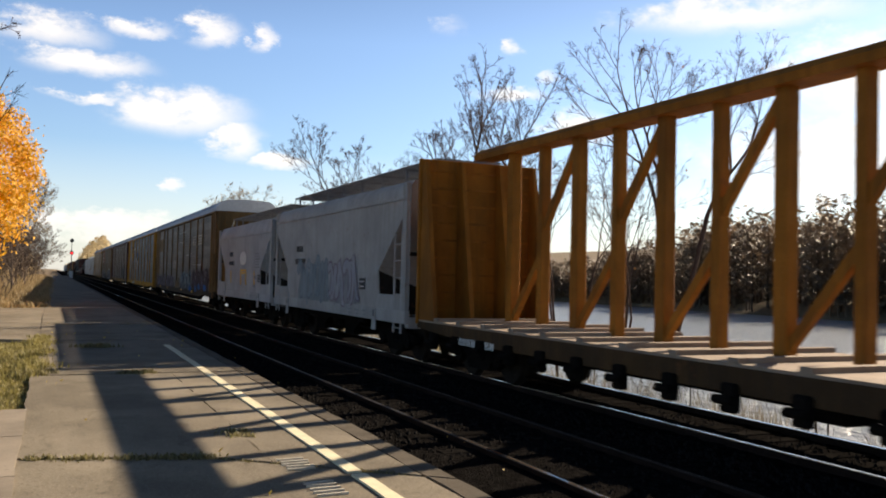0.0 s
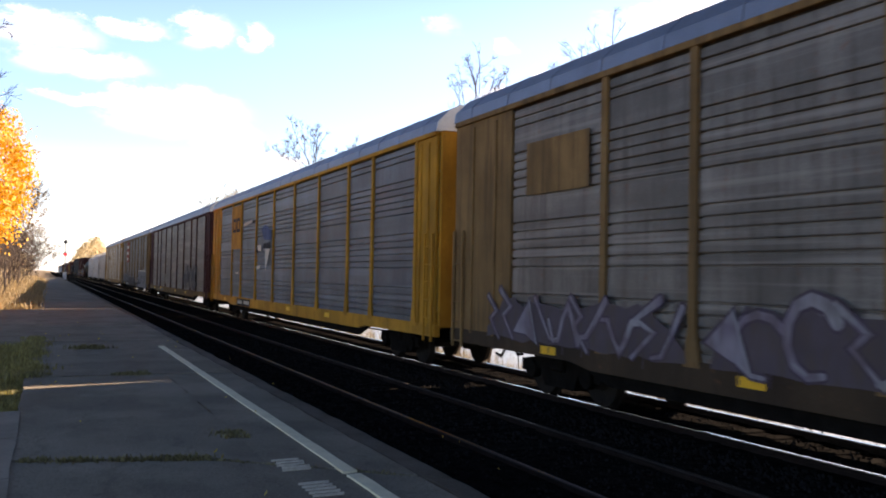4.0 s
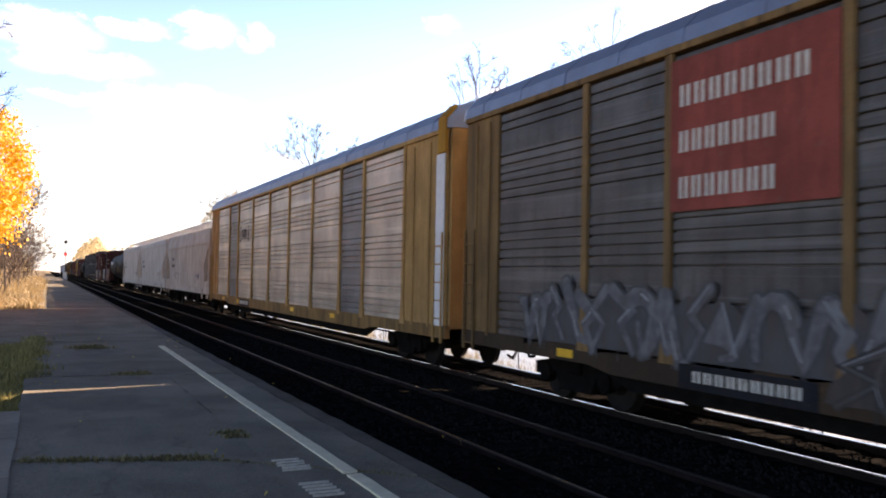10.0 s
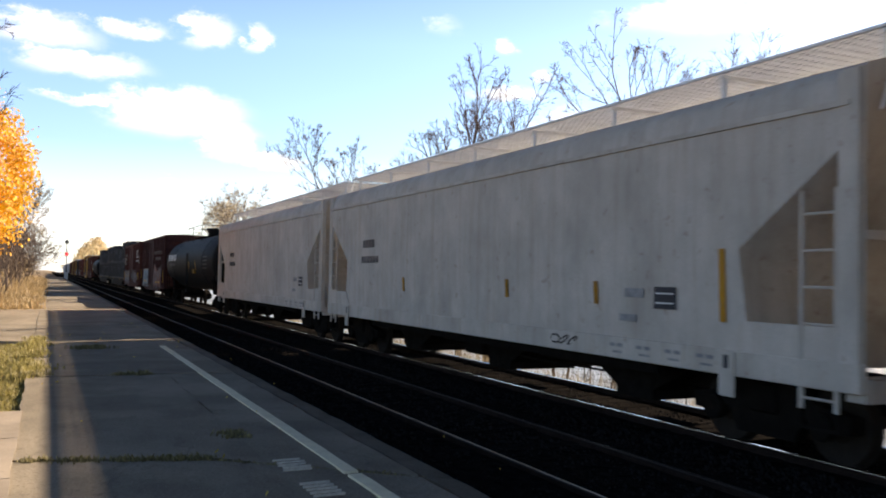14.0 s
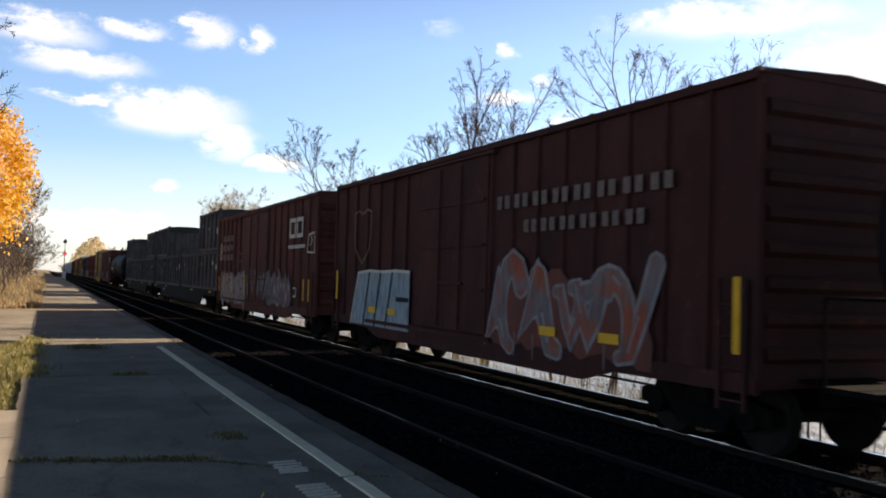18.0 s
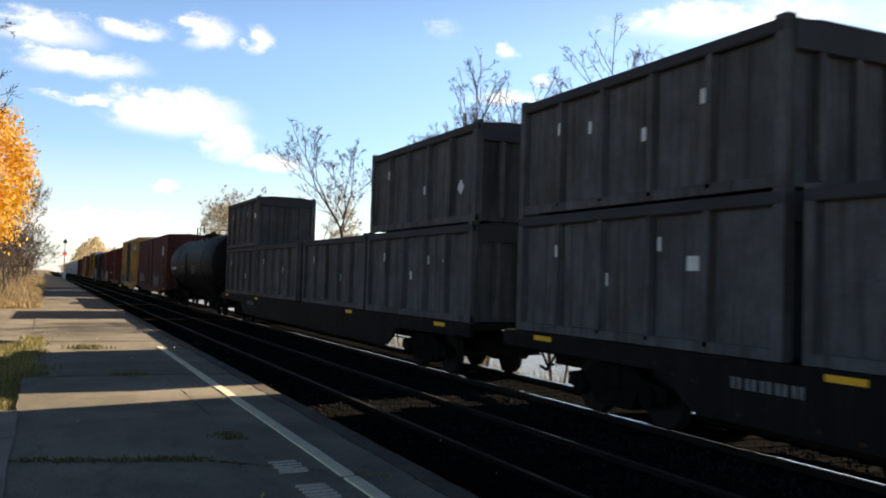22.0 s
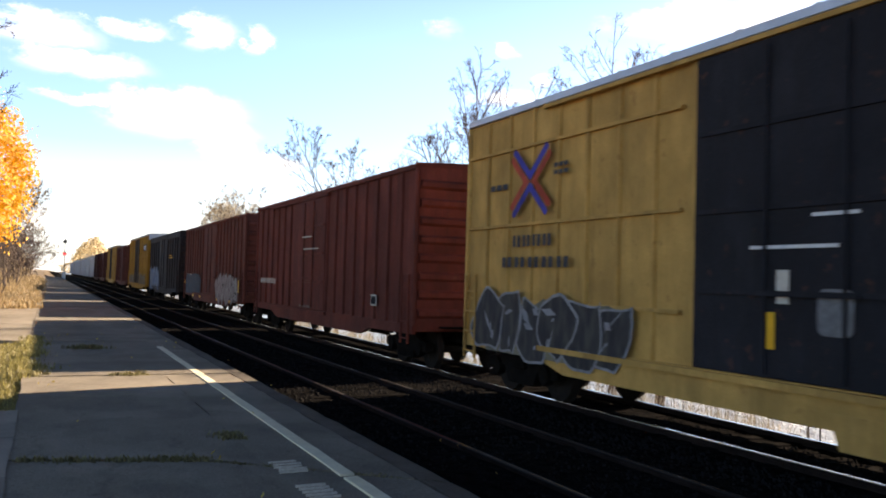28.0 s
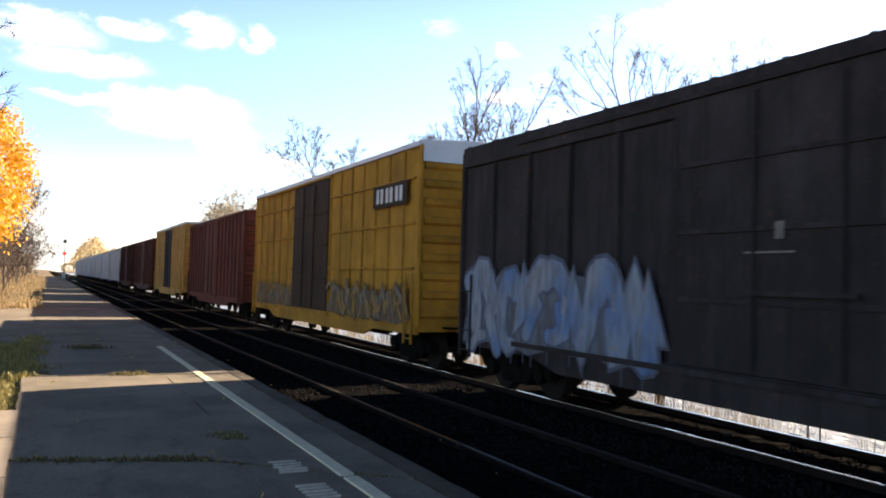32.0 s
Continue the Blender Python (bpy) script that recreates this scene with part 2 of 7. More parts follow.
def glow(name, rgb, strength):
    m = bpy.data.materials.new(name)
    m.use_nodes = True
    b = m.node_tree.nodes["Principled BSDF"]
    b.inputs["Base Color"].default_value = (*rgb, 1)
    b.inputs["Emission Color"].default_value = (*rgb, 1)
    b.inputs["Emission Strength"].default_value = strength
    return m


M_RED = glow("red signal lens", (0.9, 0.02, 0.03), 1.0)


def water_mat():
    m = bpy.data.materials.new("river water")
    m.use_nodes = True
    n, l = m.node_tree.nodes, m.node_tree.links
    b = n["Principled BSDF"]
    b.inputs["Base Color"].default_value = (0.21, 0.24, 0.27, 1)
    b.inputs["Roughness"].default_value = 0.28
    b.inputs["IOR"].default_value = 1.33
    tc = n.new("ShaderNodeTexCoord")
    mp = n.new("ShaderNodeMapping")
    mp.inputs["Scale"].default_value = (1.4, 0.7, 1)
    l.new(tc.outputs["Object"], mp.inputs["Vector"])
    hs = None
    for s, d in ((0.9, 3), (4.0, 4)):
        t = n.new("ShaderNodeTexNoise")
        t.inputs["Scale"].default_value, t.inputs["Detail"].default_value = s, d
        l.new(mp.outputs[0], t.inputs["Vector"])
        if hs is None:
            hs = t.outputs["Fac"]
        else:
            a = n.new("ShaderNodeMath")
            a.operation = "MULTIPLY_ADD"
            l.new(t.outputs["Fac"], a.inputs[0])
            a.inputs[1].default_value = 0.4
            l.new(hs, a.inputs[2])
            hs = a.outputs[0]
    bp = n.new("ShaderNodeBump")
    bp.inputs["Strength"].default_value, bp.inputs["Distance"].default_value = 1.0, 0.7
    l.new(hs, bp.inputs["Height"])
    l.new(bp.outputs[0], b.inputs["Normal"])
    return m


M_WATER = water_mat()


def spray(name, colours, line, cell=2.6, worn=(0.08, 0.06, 0.05), wear=0.5, base=None):
    """Sprayed paint: fading fill colours, outline colour and a hazy underlayer, all worn."""
    def coat(tag, cols, scale, share):
        m = bpy.data.materials.new(name + tag)
        m.use_nodes = True
        n, l = m.node_tree.nodes, m.node_tree.links
        b = n["Principled BSDF"]
        b.inputs["Roughness"].default_value = 0.75
        b.inputs["Specular IOR Level"].default_value = 0.15
        tc = n.new("ShaderNodeTexCoord")
        mp = n.new("ShaderNodeMapping")
        mp.inputs["Scale"].default_value = (0.0, 1.0, 1.3)
        l.new(tc.outputs["Object"], mp.inputs["Vector"])
        no = n.new("ShaderNodeTexNoise")
        no.inputs["Scale"].default_value, no.inputs["Detail"].default_value = scale, 2.0
        l.new(mp.outputs[0], no.inputs["Vector"])
        r = n.new("ShaderNodeValToRGB")
        while len(r.color_ramp.elements) < len(cols):
            r.color_ramp.elements.new(0.5)
        for i, c in enumerate(cols):
            r.color_ramp.elements[i].position = 0.30 + 0.40 * i / max(1, len(cols) - 1)
            r.color_ramp.elements[i].color = (*c, 1)
        l.new(no.outputs["Fac"], r.inputs[0])
        st = n.new("ShaderNodeTexNoise")
        st.inputs["Scale"].default_value, st.inputs["Detail"].default_value = 7.0, 7.0
        m2p = n.new("ShaderNodeMapping")
        m2p.inputs["Scale"].default_value = (1.0, 1.0, 0.3)
        l.new(tc.outputs["Object"], m2p.inputs["Vector"])
        l.new(m2p.outputs[0], st.inputs["Vector"])
        wr = n.new("ShaderNodeMapRange")
        wr.inputs["From Min"].default_value, wr.inputs["From Max"].default_value = 0.42, 0.66
        wr.inputs["To Max"].default_value = share
        l.new(st.outputs["Fac"], wr.inputs["Value"])
        m2 = n.new("ShaderNodeMix")
        m2.data_type = "RGBA"
        l.new(wr.outputs[0], m2.inputs["Factor"])
        l.new(r.outputs[0], m2.inputs["A"])
        m2.inputs["B"].default_value = (*worn, 1)
        l.new(m2.outputs["Result"], b.inputs["Base Color"])
        return m
    under = base or tuple(0.62 * sum(c[i] for c in colours) / len(colours) + 0.38 * worn[i] for i in range(3))
    return (coat(" fill", list(colours) if len(colours) > 1 else [colours[0]] * 2, cell * 0.6, wear),
            coat(" outline", [line, tuple(min(1, c * 1.3 + 0.01) for c in line)], 2.0, wear * 0.8), coat(" underlayer", [under, tuple(c * 0.7 for c in under)], 1.2, 0.75))


# ---- mesh building ----
class MB:
    """Collects vertices and faces of one mesh."""

    def __init__(self):
        self.v, self.f = [], []

    def add(self, vs, fs):
        k = len(self.v)
        self.v.extend(vs)
        self.f.extend([tuple(i + k for i in f) for f in fs])
        return self

    def box(self, x0, x1, y0, y1, z0, z1, b=0.0):
        if x0 > x1:
            x0, x1 = x1, x0
        if not b:
            self.add([(x, y, z) for x in (x0, x1) for y in (y0, y1) for z in (z0, z1)],
                     [(0, 1, 3, 2), (4, 6, 7, 5), (0, 4, 5, 1), (2, 3, 7, 6), (0, 2, 6, 4), (1, 5, 7, 3)])
            return self
        vs, c = [], [(x, y, z) for x in (0, 1) for y in (0, 1) for z in (0, 1)]
        lo, hi = (x0, y0, z0), (x1, y1, z1)
        for k in c:
            o = [hi[i] if k[i] else lo[i] for i in range(3)]
            s = [-b if k[i] else b for i in range(3)]
            vs += [(o[0], o[1] + s[1], o[2] + s[2]), (o[0] + s[0], o[1], o[2] + s[2]), (o[0] + s[0], o[1] + s[1], o[2])]
        ix = {k: i * 3 for i, k in enumerate(c)}
        fs = []
        for a in range(3):
            p, q = [i for i in range(3) if i != a]
            for s in (0, 1):
                loop = []
                for u, w in ((0, 0), (1, 0), (1, 1), (0, 1)):
                    k = [0, 0, 0]
                    k[a], k[p], k[q] = s, u, w
                    loop.append(ix[tuple(k)] + a)
                fs.append(tuple(loop))
        for a in range(3):
            p, q = [i for i in range(3) if i != a]
            for u in (0, 1):
                for w in (0, 1):
                    k0, k1 = [0, 0, 0], [0, 0, 0]
                    k0[p], k0[q], k1[p], k1[q], k1[a] = u, w, u, w, 1
                    i0, i1 = ix[tuple(k0)], ix[tuple(k1)]
                    fs.append((i0 + p, i1 + p, i1 + q, i0 + q))
        fs += [(i, i + 1, i + 2) for i in ix.values()]
        return self.add(vs, fs)

    def prism(self, poly, axis, c0, c1):
        def pt(a, b, c):
            return {"x": (c, a, b), "y": (a, c, b), "z": (a, b, c)}[axis]
        n = len(poly)
        self.add([pt(a, b, c0) for a, b in poly] + [pt(a, b, c1) for a, b in poly],
                 [tuple(range(n)), tuple(range(2 * n - 1, n - 1, -1))] + [(i, (i + 1) % n, (i + 1) % n + n, i + n) for i in range(n)])
        return self

    def tube(self, p0, p1, r0, r1=None, n=8, caps=True):
        r1 = r0 if r1 is None else r1
        p0, p1 = Vector(p0), Vector(p1)
        d = (p1 - p0).normalized()
        u = d.orthogonal().normalized()
        w = d.cross(u)
        vs = []
        for p, r in ((p0, r0), (p1, r1)):
            for i in range(n):
                a = 2 * math.pi * i / n
                vs.append(tuple(p + u * (r * math.cos(a)) + w * (r * math.sin(a))))
        fs = [(i, (i + 1) % n, (i + 1) % n + n, i + n) for i in range(n)]
        if caps:
            fs += [tuple(range(n)), tuple(range(2 * n - 1, n - 1, -1))]
        return self.add(vs, fs)

    def path(self, pts, r, n=6):
        for a, b in zip(pts, pts[1:]):
            self.tube(a, b, r, r, n)
        return self

    def rings(self, rings, caps=True):
        n = len(rings[0])
        vs = [p for r in rings for p in r]
        fs = [(j * n + i, j * n + (i + 1) % n, (j + 1) * n + (i + 1) % n, (j + 1) * n + i) for j in range(len(rings) - 1) for i in range(n)]
        if caps:
            fs += [tuple(range(n)), tuple(range((len(rings) - 1) * n, len(rings) * n))]
        return self.add(vs, fs)

    def mesh(self, name, material, smooth=False):
        me = bpy.data.meshes.new(name)
        me.from_pydata(self.v, [], self.f)
        if len(self.f) < 30000:
            bm = bmesh.new()
            bm.from_mesh(me)
            bmesh.ops.recalc_face_normals(bm, faces=bm.faces)
            bm.to_mesh(me)
            bm.free()
        me.materials.append(material)
        if smooth:
            me.shade_smooth()
            me.set_sharp_from_angle(angle=radians(38))
        return me


def part(name, mb, material, parent, label="", at=None, smooth=False):
    """One mesh object under a thing or a part."""
    ob = new(name, mb if isinstance(mb, bpy.types.Mesh) else mb.mesh(name, material, smooth))
    ob.parent = parent
    if at is not None:
        ob.matrix_basis = at
    if label:
        ob["label"] = label
    return ob


def thing(name, label, category, group="", at=None, kind="", mb=None, material=None, smooth=False):
    ob = new(name, mb.mesh(name, material, smooth) if mb else None)
    if at is not None:
        ob.matrix_basis = at
    return tagged(ob, label, category, group, kind)


# ---- ground, river, tracks, platform ----
rng = random.Random(7)
PLAT_Z, PLAT_L, PLAT_R = 0.32, -0.26, 3.27        # platform top, grass edge, track edge
LINE_X = 2.50
NEAR_X, FAR_X = 5.66, 9.10                         # centre lines of the two tracks


def strip(profile, ys, jitter=0.0):
    """A ground sheet: heights across the track (x, z), carried along y."""
    mb, n = MB(), len(profile)
    for y in ys:
        for x, z in profile:
            mb.v.append((x, y, z + (noise.noise((x * 0.35, y * 0.35, 3.0)) * jitter if jitter else 0.0)))
    for j in range(len(ys) - 1):
        for i in range(n - 1):
            mb.f.append((j * n + i, j * n + i + 1, (j + 1) * n + i + 1, (j + 1) * n + i))
    return mb


Y_LONG = [-2500, -600, -150, -60] + [-40 + 4 * i for i in range(60)] + [220, 300, 450, 700, 1200, 2500]
thing("ground", "bare leaf-strewn soil around the railway", "ground", kind="structure", material=M_SOIL, mb=strip(
    [(-2500, 12), (-500, 3), (-60, 0.7), (-12, 0.30), (-3, 0.20), (-0.2, 0.18), (3.0, -0.45), (10.6, -0.7), (11.6, -0.92), (13.0, -1.3),
     (14.4, -3.3), (16, -4.2), (104, -4.2), (108, -2.9), (114, -1.4), (160, 3), (400, 26), (2500, 60)], Y_LONG, 0.10))
thing("ballast", "dark oily ballast bed under both tracks", "ballast", kind="structure", material=M_BALLAST, mb=strip(
    [(3.0, -0.40), (3.5, -0.12), (4.2, -0.085), (7.1, -0.085), (7.4, -0.12), (7.9, -0.11), (10.2, -0.11), (10.9, -0.50), (11.4, -0.85)],
    [-150, -60] + [-20 + 0.8 * i for i in range(120)] + [80 + 10 * i for i in range(30)] + [400, 600, 900], 0.035))
thing("river", "wide river glittering in the low sun", "river", kind="structure", material=M_WATER,
      mb=MB().add([(13.6, -900, -3.0), (109, -900, -3.0), (109, 1400, -3.0), (13.6, 1400, -3.0)], [(0, 1, 2, 3)]))

# Rails: foot, web and head; the head is a bright strip of its own.
for cx, dull in ((NEAR_X, True), (FAR_X, False)):
    for side in (-1, 1):
        x = cx + side * 0.7535
        prof = [(-0.07, -0.18), (0.07, -0.18), (0.07, -0.168), (0.012, -0.14), (0.01, -0.05), (0.036, -0.038), (0.036, -0.012),
                (-0.036, -0.012), (-0.036, -0.038), (-0.01, -0.05), (-0.012, -0.14), (-0.07, -0.168)]
        rail = thing("rail", "rusty steel rail of the empty near track" if dull else "steel rail with a head polished bright by the train",
                     "rail", "track rails", kind="structure", material=M_RAIL, mb=MB().prism([(x + a, b) for a, b in prof], "y", -150, 900))
        part("rail_head", MB().prism([(x - 0.036, -0.012), (x + 0.036, -0.012), (x + 0.036, -0.003), (x + 0.031, 0.0), (x - 0.031, 0.0), (x - 0.036, -0.003)],
                                     "y", -150, 900), M_HEAD2, rail, "worn rail head")
        if dull:
            part("wear_band", MB().box(x - 0.014, x + 0.006, -150, 900, -0.002, 0.0015), M_HEAD, rail, "thin bright wear band")
        else:
            part("wear_band", MB().prism([(x - 0.035, -0.006), (x + 0.035, -0.006), (x + 0.034, 0.0012), (x + 0.012, 0.0040), (x - 0.012, 0.0040), (x - 0.034, 0.0012)], "y", -150, 900), M_HEAD, rail, "polished running surface")

# Platform: asphalt panels with recessed joints, a concrete edge, painted line and stencilled marks.
plat = thing("platform", "low asphalt station platform with cracked joints", "platform", kind="structure", material=M_SLAB,
             mb=MB().box(PLAT_L, PLAT_R - 0.004, -30, 230, -0.6, PLAT_Z - 0.03))
JOINTS = [-30, -20, -8, 0.2, 8.55, 15.55, 20.9, 23.2, 29.5, 36, 43, 52, 62, 75, 90, 110, 140, 180, 230]


def joint_skew(y, x):
    """The nearest joint runs askew across the platform."""
    if abs(y - 8.55) > 0.1:
        return 0.0
    return 0.30 - 0.27 * (x + 0.26) if x < 1.42 else -0.15 - 0.83 * (x - 1.42)


def slab(x0, x1, y0, y1, z, seed):
    """A slab with a slightly ragged outline."""
    r, pts = random.Random(seed), []
    for (ax, ay), (bx, by) in (((x0, y0), (x1, y0)), ((x1, y0), (x1, y1)), ((x1, y1), (x0, y1)), ((x0, y1), (x0, y0))):
        n = max(2, int(math.hypot(bx - ax, by - ay) / 0.35))
        n = min(n, 30)
        for i in range(n):
            t = i / n
            j = 0.0 if i == 0 else 0.016
            x, y = ax + (bx - ax) * t, ay + (by - ay) * t
            k = (y - y0) / (y1 - y0)
            y += k * joint_skew(y1 + 0.035, x) + (1 - k) * joint_skew(y0 - 0.035, x)
            pts.append((x + r.uniform(-j, j), y + r.uniform(-j, j)))
    return MB().prism(pts, "z", z - 0.07, z)


for i, (a, b) in enumerate(zip(JOINTS, JOINTS[1:])):
    crack = 1.92 if 15 < b < 16 else None
    cols = [(PLAT_L, crack - 0.004), (crack + 0.004, PLAT_R - 0.24)] if crack else [(PLAT_L, PLAT_R - 0.24)]
    for k, (x0, x1) in enumerate(cols):
        ob = part("slab", slab(x0, x1, a + 0.035, b - 0.035, PLAT_Z + 0.006 * ((i * 7 + k * 3) % 3), i * 10 + k), M_CONC, plat)
    part("edge_stone", slab(PLAT_R - 0.21, PLAT_R, a + 0.02, b - 0.02, PLAT_Z + 0.004, i + 500), M_EDGE, plat, "worn concrete platform edge")
for y0, y1 in ((-30, 0.1), (0.3, 7.26), (7.36, 21.3)):
    r = random.Random(int(y0 * 10))
    n = 24
    left = [(LINE_X - 0.065 + r.uniform(-0.006, 0.006), y0 + (y1 - y0) * i / n) for i in range(n + 1)]
    right = [(LINE_X + 0.065 + r.uniform(-0.006, 0.006), y0 + (y1 - y0) * i / n) for i in range(n, -1, -1)]
    part("painted_line", MB().prism(left + right, "z", PLAT_Z + 0.001, PLAT_Z + 0.021), M_LINE, plat, "worn cream safety line")
for base in (7.62, 6.66):
    for i in range(5):
        x0 = 1.96 + (0.02 * (i % 2) if base > 7 else 0)
        y = base + i * 0.105
        part("stencil_bar", MB().prism([(x0, y), (x0 + 0.26, y + 0.012), (x0 + 0.26, y + 0.034), (x0, y + 0.022)], "z", PLAT_Z + 0.001, PLAT_Z + 0.020),
             M_MARK, plat, "faded white stencilled lettering")
# a cross path of concrete that widens the platform to the left
walkway = thing("pavement", "worn asphalt apron widening the platform", "pavement", kind="structure", material=M_CONC,
                mb=MB().prism([(PLAT_L - 0.004, 23.4), (-9, 26.0), (-9, 33.0), (-2.2, 41.0), (PLAT_L - 0.004, 60.0)], "z", -0.3, PLAT_Z - 0.002))
kerb = thing("kerb", "pale chipped concrete kerb along the grass", "kerb", kind="structure", material=M_SLAB, mb=MB().box(PLAT_L - 0.24, PLAT_L - 0.004, 2.3, 11.9, 0.0, PLAT_Z - 0.04))
for k in range(5):
    part("kerb_stone", slab(PLAT_L - 0.26, PLAT_L + 0.03, 2.4 + 1.9 * k, 4.28 + 1.9 * k, PLAT_Z + 0.014, 900 + k), M_SLAB, kerb)


# ---- ties ----
tie_me = MB().box(-1.28, 1.28, -0.115, 0.115, -0.36, -0.178, 0.012).mesh("tie", M_TIE)
plate_me = MB().box(-0.19, 0.19, -0.10, 0.10, -0.172, -0.155, 0.004).box(-0.13, -0.10, -0.06, -0.03, -0.155, -0.12).box(-0.13, -0.10, 0.03, 0.06, -0.155, -0.12).mesh("tie_plate", M_PLATE)
for cx, y_end, track in ((NEAR_X, 78.0, "near_track_bed"), (FAR_X, 78.0, "train_track_bed")):
    bed = thing(track, "weathered timber ties half buried in ballast", "track ties", kind="structure", mb=MB().box(cx - 1.2, cx + 1.2, -30, 300, -0.5, -0.30), material=M_BALLAST)
    y = -2.0
    while y < y_end:
        o = part("tie", tie_me, None, bed, at=pose(cx + rng.uniform(-0.04, 0.04), y, (0.096 if cx < 7 else 0.075) + rng.uniform(-0.012, 0.012), 0, 0, rng.uniform(-0.8, 0.8)))
        if cx > 7 and 4 < y < 30:
            for sx in (-0.7535, 0.7535):
                part("tie_plate", plate_me, None, bed, at=pose(cx + sx, y, 0))
        y += 0.535


def scatter_stones(name, label, boxes, count, size, material, seed):
    r, mb = random.Random(seed), MB()
    for x0, x1, y0, y1, z in boxes:
        for _ in range(count):
            t = r.random() ** 1.7
            x, y, s = r.uniform(x0, x1), y0 + (y1 - y0) * t, r.uniform(*size)
            vs = []
            for d in ((1, 0, 0), (-1, 0, 0), (0, 1, 0), (0, -1, 0), (0, 0, 1), (0, 0, -1)):
                k = s * r.uniform(0.6, 1.2)
                vs.append((x + d[0] * k, y + d[1] * k + d[0] * s * 0.3, z + d[2] * k * 0.8 + d[1] * s * 0.3))
            mb.add(vs, [(0, 2, 4), (2, 1, 4), (1, 3, 4), (3, 0, 4), (2, 0, 5), (1, 2, 5), (3, 1, 5), (0, 3, 5)])
    return thing(name, label, "stones", kind="stuff", mb=mb, material=material)


scatter_stones("ballast_stones", "loose crushed stone between the platform and the rails",
               [(3.30, 3.95, 4, 45, -0.09), (4.95, 6.3, 4, 30, -0.08), (3.9, 4.8, 4, 35, -0.08), (6.6, 7.4, 4, 40, -0.09), (7.4, 8.1, 4, 40, -0.10), (8.5, 9.7, 4, 40, -0.105), (9.95, 10.4, 4, 45, -0.14)],
               2400, (0.016, 0.042), M_STONE, 3)


# ---- plants ----
def leaves(points, size, count, jitter, seed):
    r, mb = random.Random(seed), MB()
    for p in points:
        for _ in range(count):
            c = Vector(p) + Vector((r.gauss(0, jitter), r.gauss(0, jitter), r.gauss(0, jitter)))
            u = Vector((r.gauss(0, 1), r.gauss(0, 1), r.gauss(0, 1))).normalized()
            w = u.orthogonal().normalized()
            s = size * r.uniform(0.6, 1.3)
            mb.add([tuple(c - u * s), tuple(c + w * s * 0.6), tuple(c + u * s), tuple(c - w * s * 0.6)], [(0, 1, 2, 3)])
    return mb


def tufts(name, label, spots, material, height, blades, seed, spread=0.12, category="grass", wide=0.012):
    r, mb = random.Random(seed), MB()
    for x, y, z, k in spots:
        for _ in range(blades):
            a, h = r.uniform(0, 6.28), height * k * r.uniform(0.4, 1.2)
            bx, by = x + r.gauss(0, spread), y + r.gauss(0, spread)
            lx, ly = math.cos(a) * h * r.uniform(0.1, 0.6), math.sin(a) * h * r.uniform(0.1, 0.6)
            w = wide * r.uniform(0.6, 1.4)
            px, py = -math.sin(a) * w, math.cos(a) * w
            mb.add([(bx - px, by - py, z - 0.02), (bx + px, by + py, z - 0.02), (bx + lx * 0.5 + px * 0.7, by + ly * 0.5 + py * 0.7, z + h * 0.65), (bx + lx, by + ly, z + h),
                    (bx + lx * 0.5 - px * 0.7, by + ly * 0.5 - py * 0.7, z + h * 0.65)], [(0, 1, 2, 4), (4, 2, 3)])
    return thing(name, label, category, kind="stuff", mb=mb, material=material)


r = random.Random(11)
spots = []
for _ in range(2600):
    y = 11.9 + 11.3 * r.random() ** 1.1
    spots.append((-0.22 - abs(r.gauss(0, 0.9)), y, 0.19, r.uniform(0.5, 1.2)))
for _ in range(190):
    y = r.uniform(15.5, 24.5)
    spots.append((-0.28 + 0.20 * (y - 15) / 9 * r.random(), y, 0.30, r.uniform(0.4, 1.3)))
for _ in range(60):
    spots.append((r.gauss(-0.22, 0.10), r.choice((17.0, 19.6, 22.4)) + r.gauss(0, 0.3), 0.31, r.uniform(0.4, 1.1)))
tufts("grass_verge", "short green and yellow autumn grass beside the platform", spots, M_GRASS, 0.10, 18, 1)
spots = [(x, 8.55 + joint_skew(8.55, x) + r.gauss(0, 0.035), PLAT_Z - 0.03, r.uniform(0.4, 1.3)) for x in [r.gauss(*r.choice(((-0.05, 0.16), (0.35, 0.05), (0.72, 0.12), (1.12, 0.10), (1.18, 0.12), (1.38, 0.09), (0.62, 0.5)))) for _ in range(250)] if PLAT_L < x < 1.64]
spots += [(r.gauss(1.86, 0.10), r.gauss(9.55, 0.16), PLAT_Z - 0.02, r.uniform(0.5, 1.3)) for _ in range(40)]
spots += [(r.gauss(1.34, 0.15), r.gauss(15.54, 0.05), PLAT_Z - 0.02, r.uniform(0.7, 1.8)) for _ in range(60)]
spots += [(r.gauss(1.0, 0.17), r.gauss(20.9, 0.10), PLAT_Z - 0.02, r.uniform(0.9, 2.4)) for _ in range(70)]
spots += [(r.gauss(-0.2, 0.13), r.gauss(15.8, 0.10), PLAT_Z - 0.02, r.uniform(0.7, 1.8)) for _ in range(60)]
spots += [(1.92 + r.gauss(0, 0.012), r.uniform(9.4, 15.4), PLAT_Z - 0.03, r.uniform(0.2, 0.6)) for _ in range(40)]
spots += [(x, 8.55 + joint_skew(8.55, x) + r.gauss(0, 0.02), PLAT_Z - 0.02, r.uniform(0.2, 0.7)) for x in [r.uniform(1.6, 2.9) for _ in range(34)]]
litter = random.Random(77)
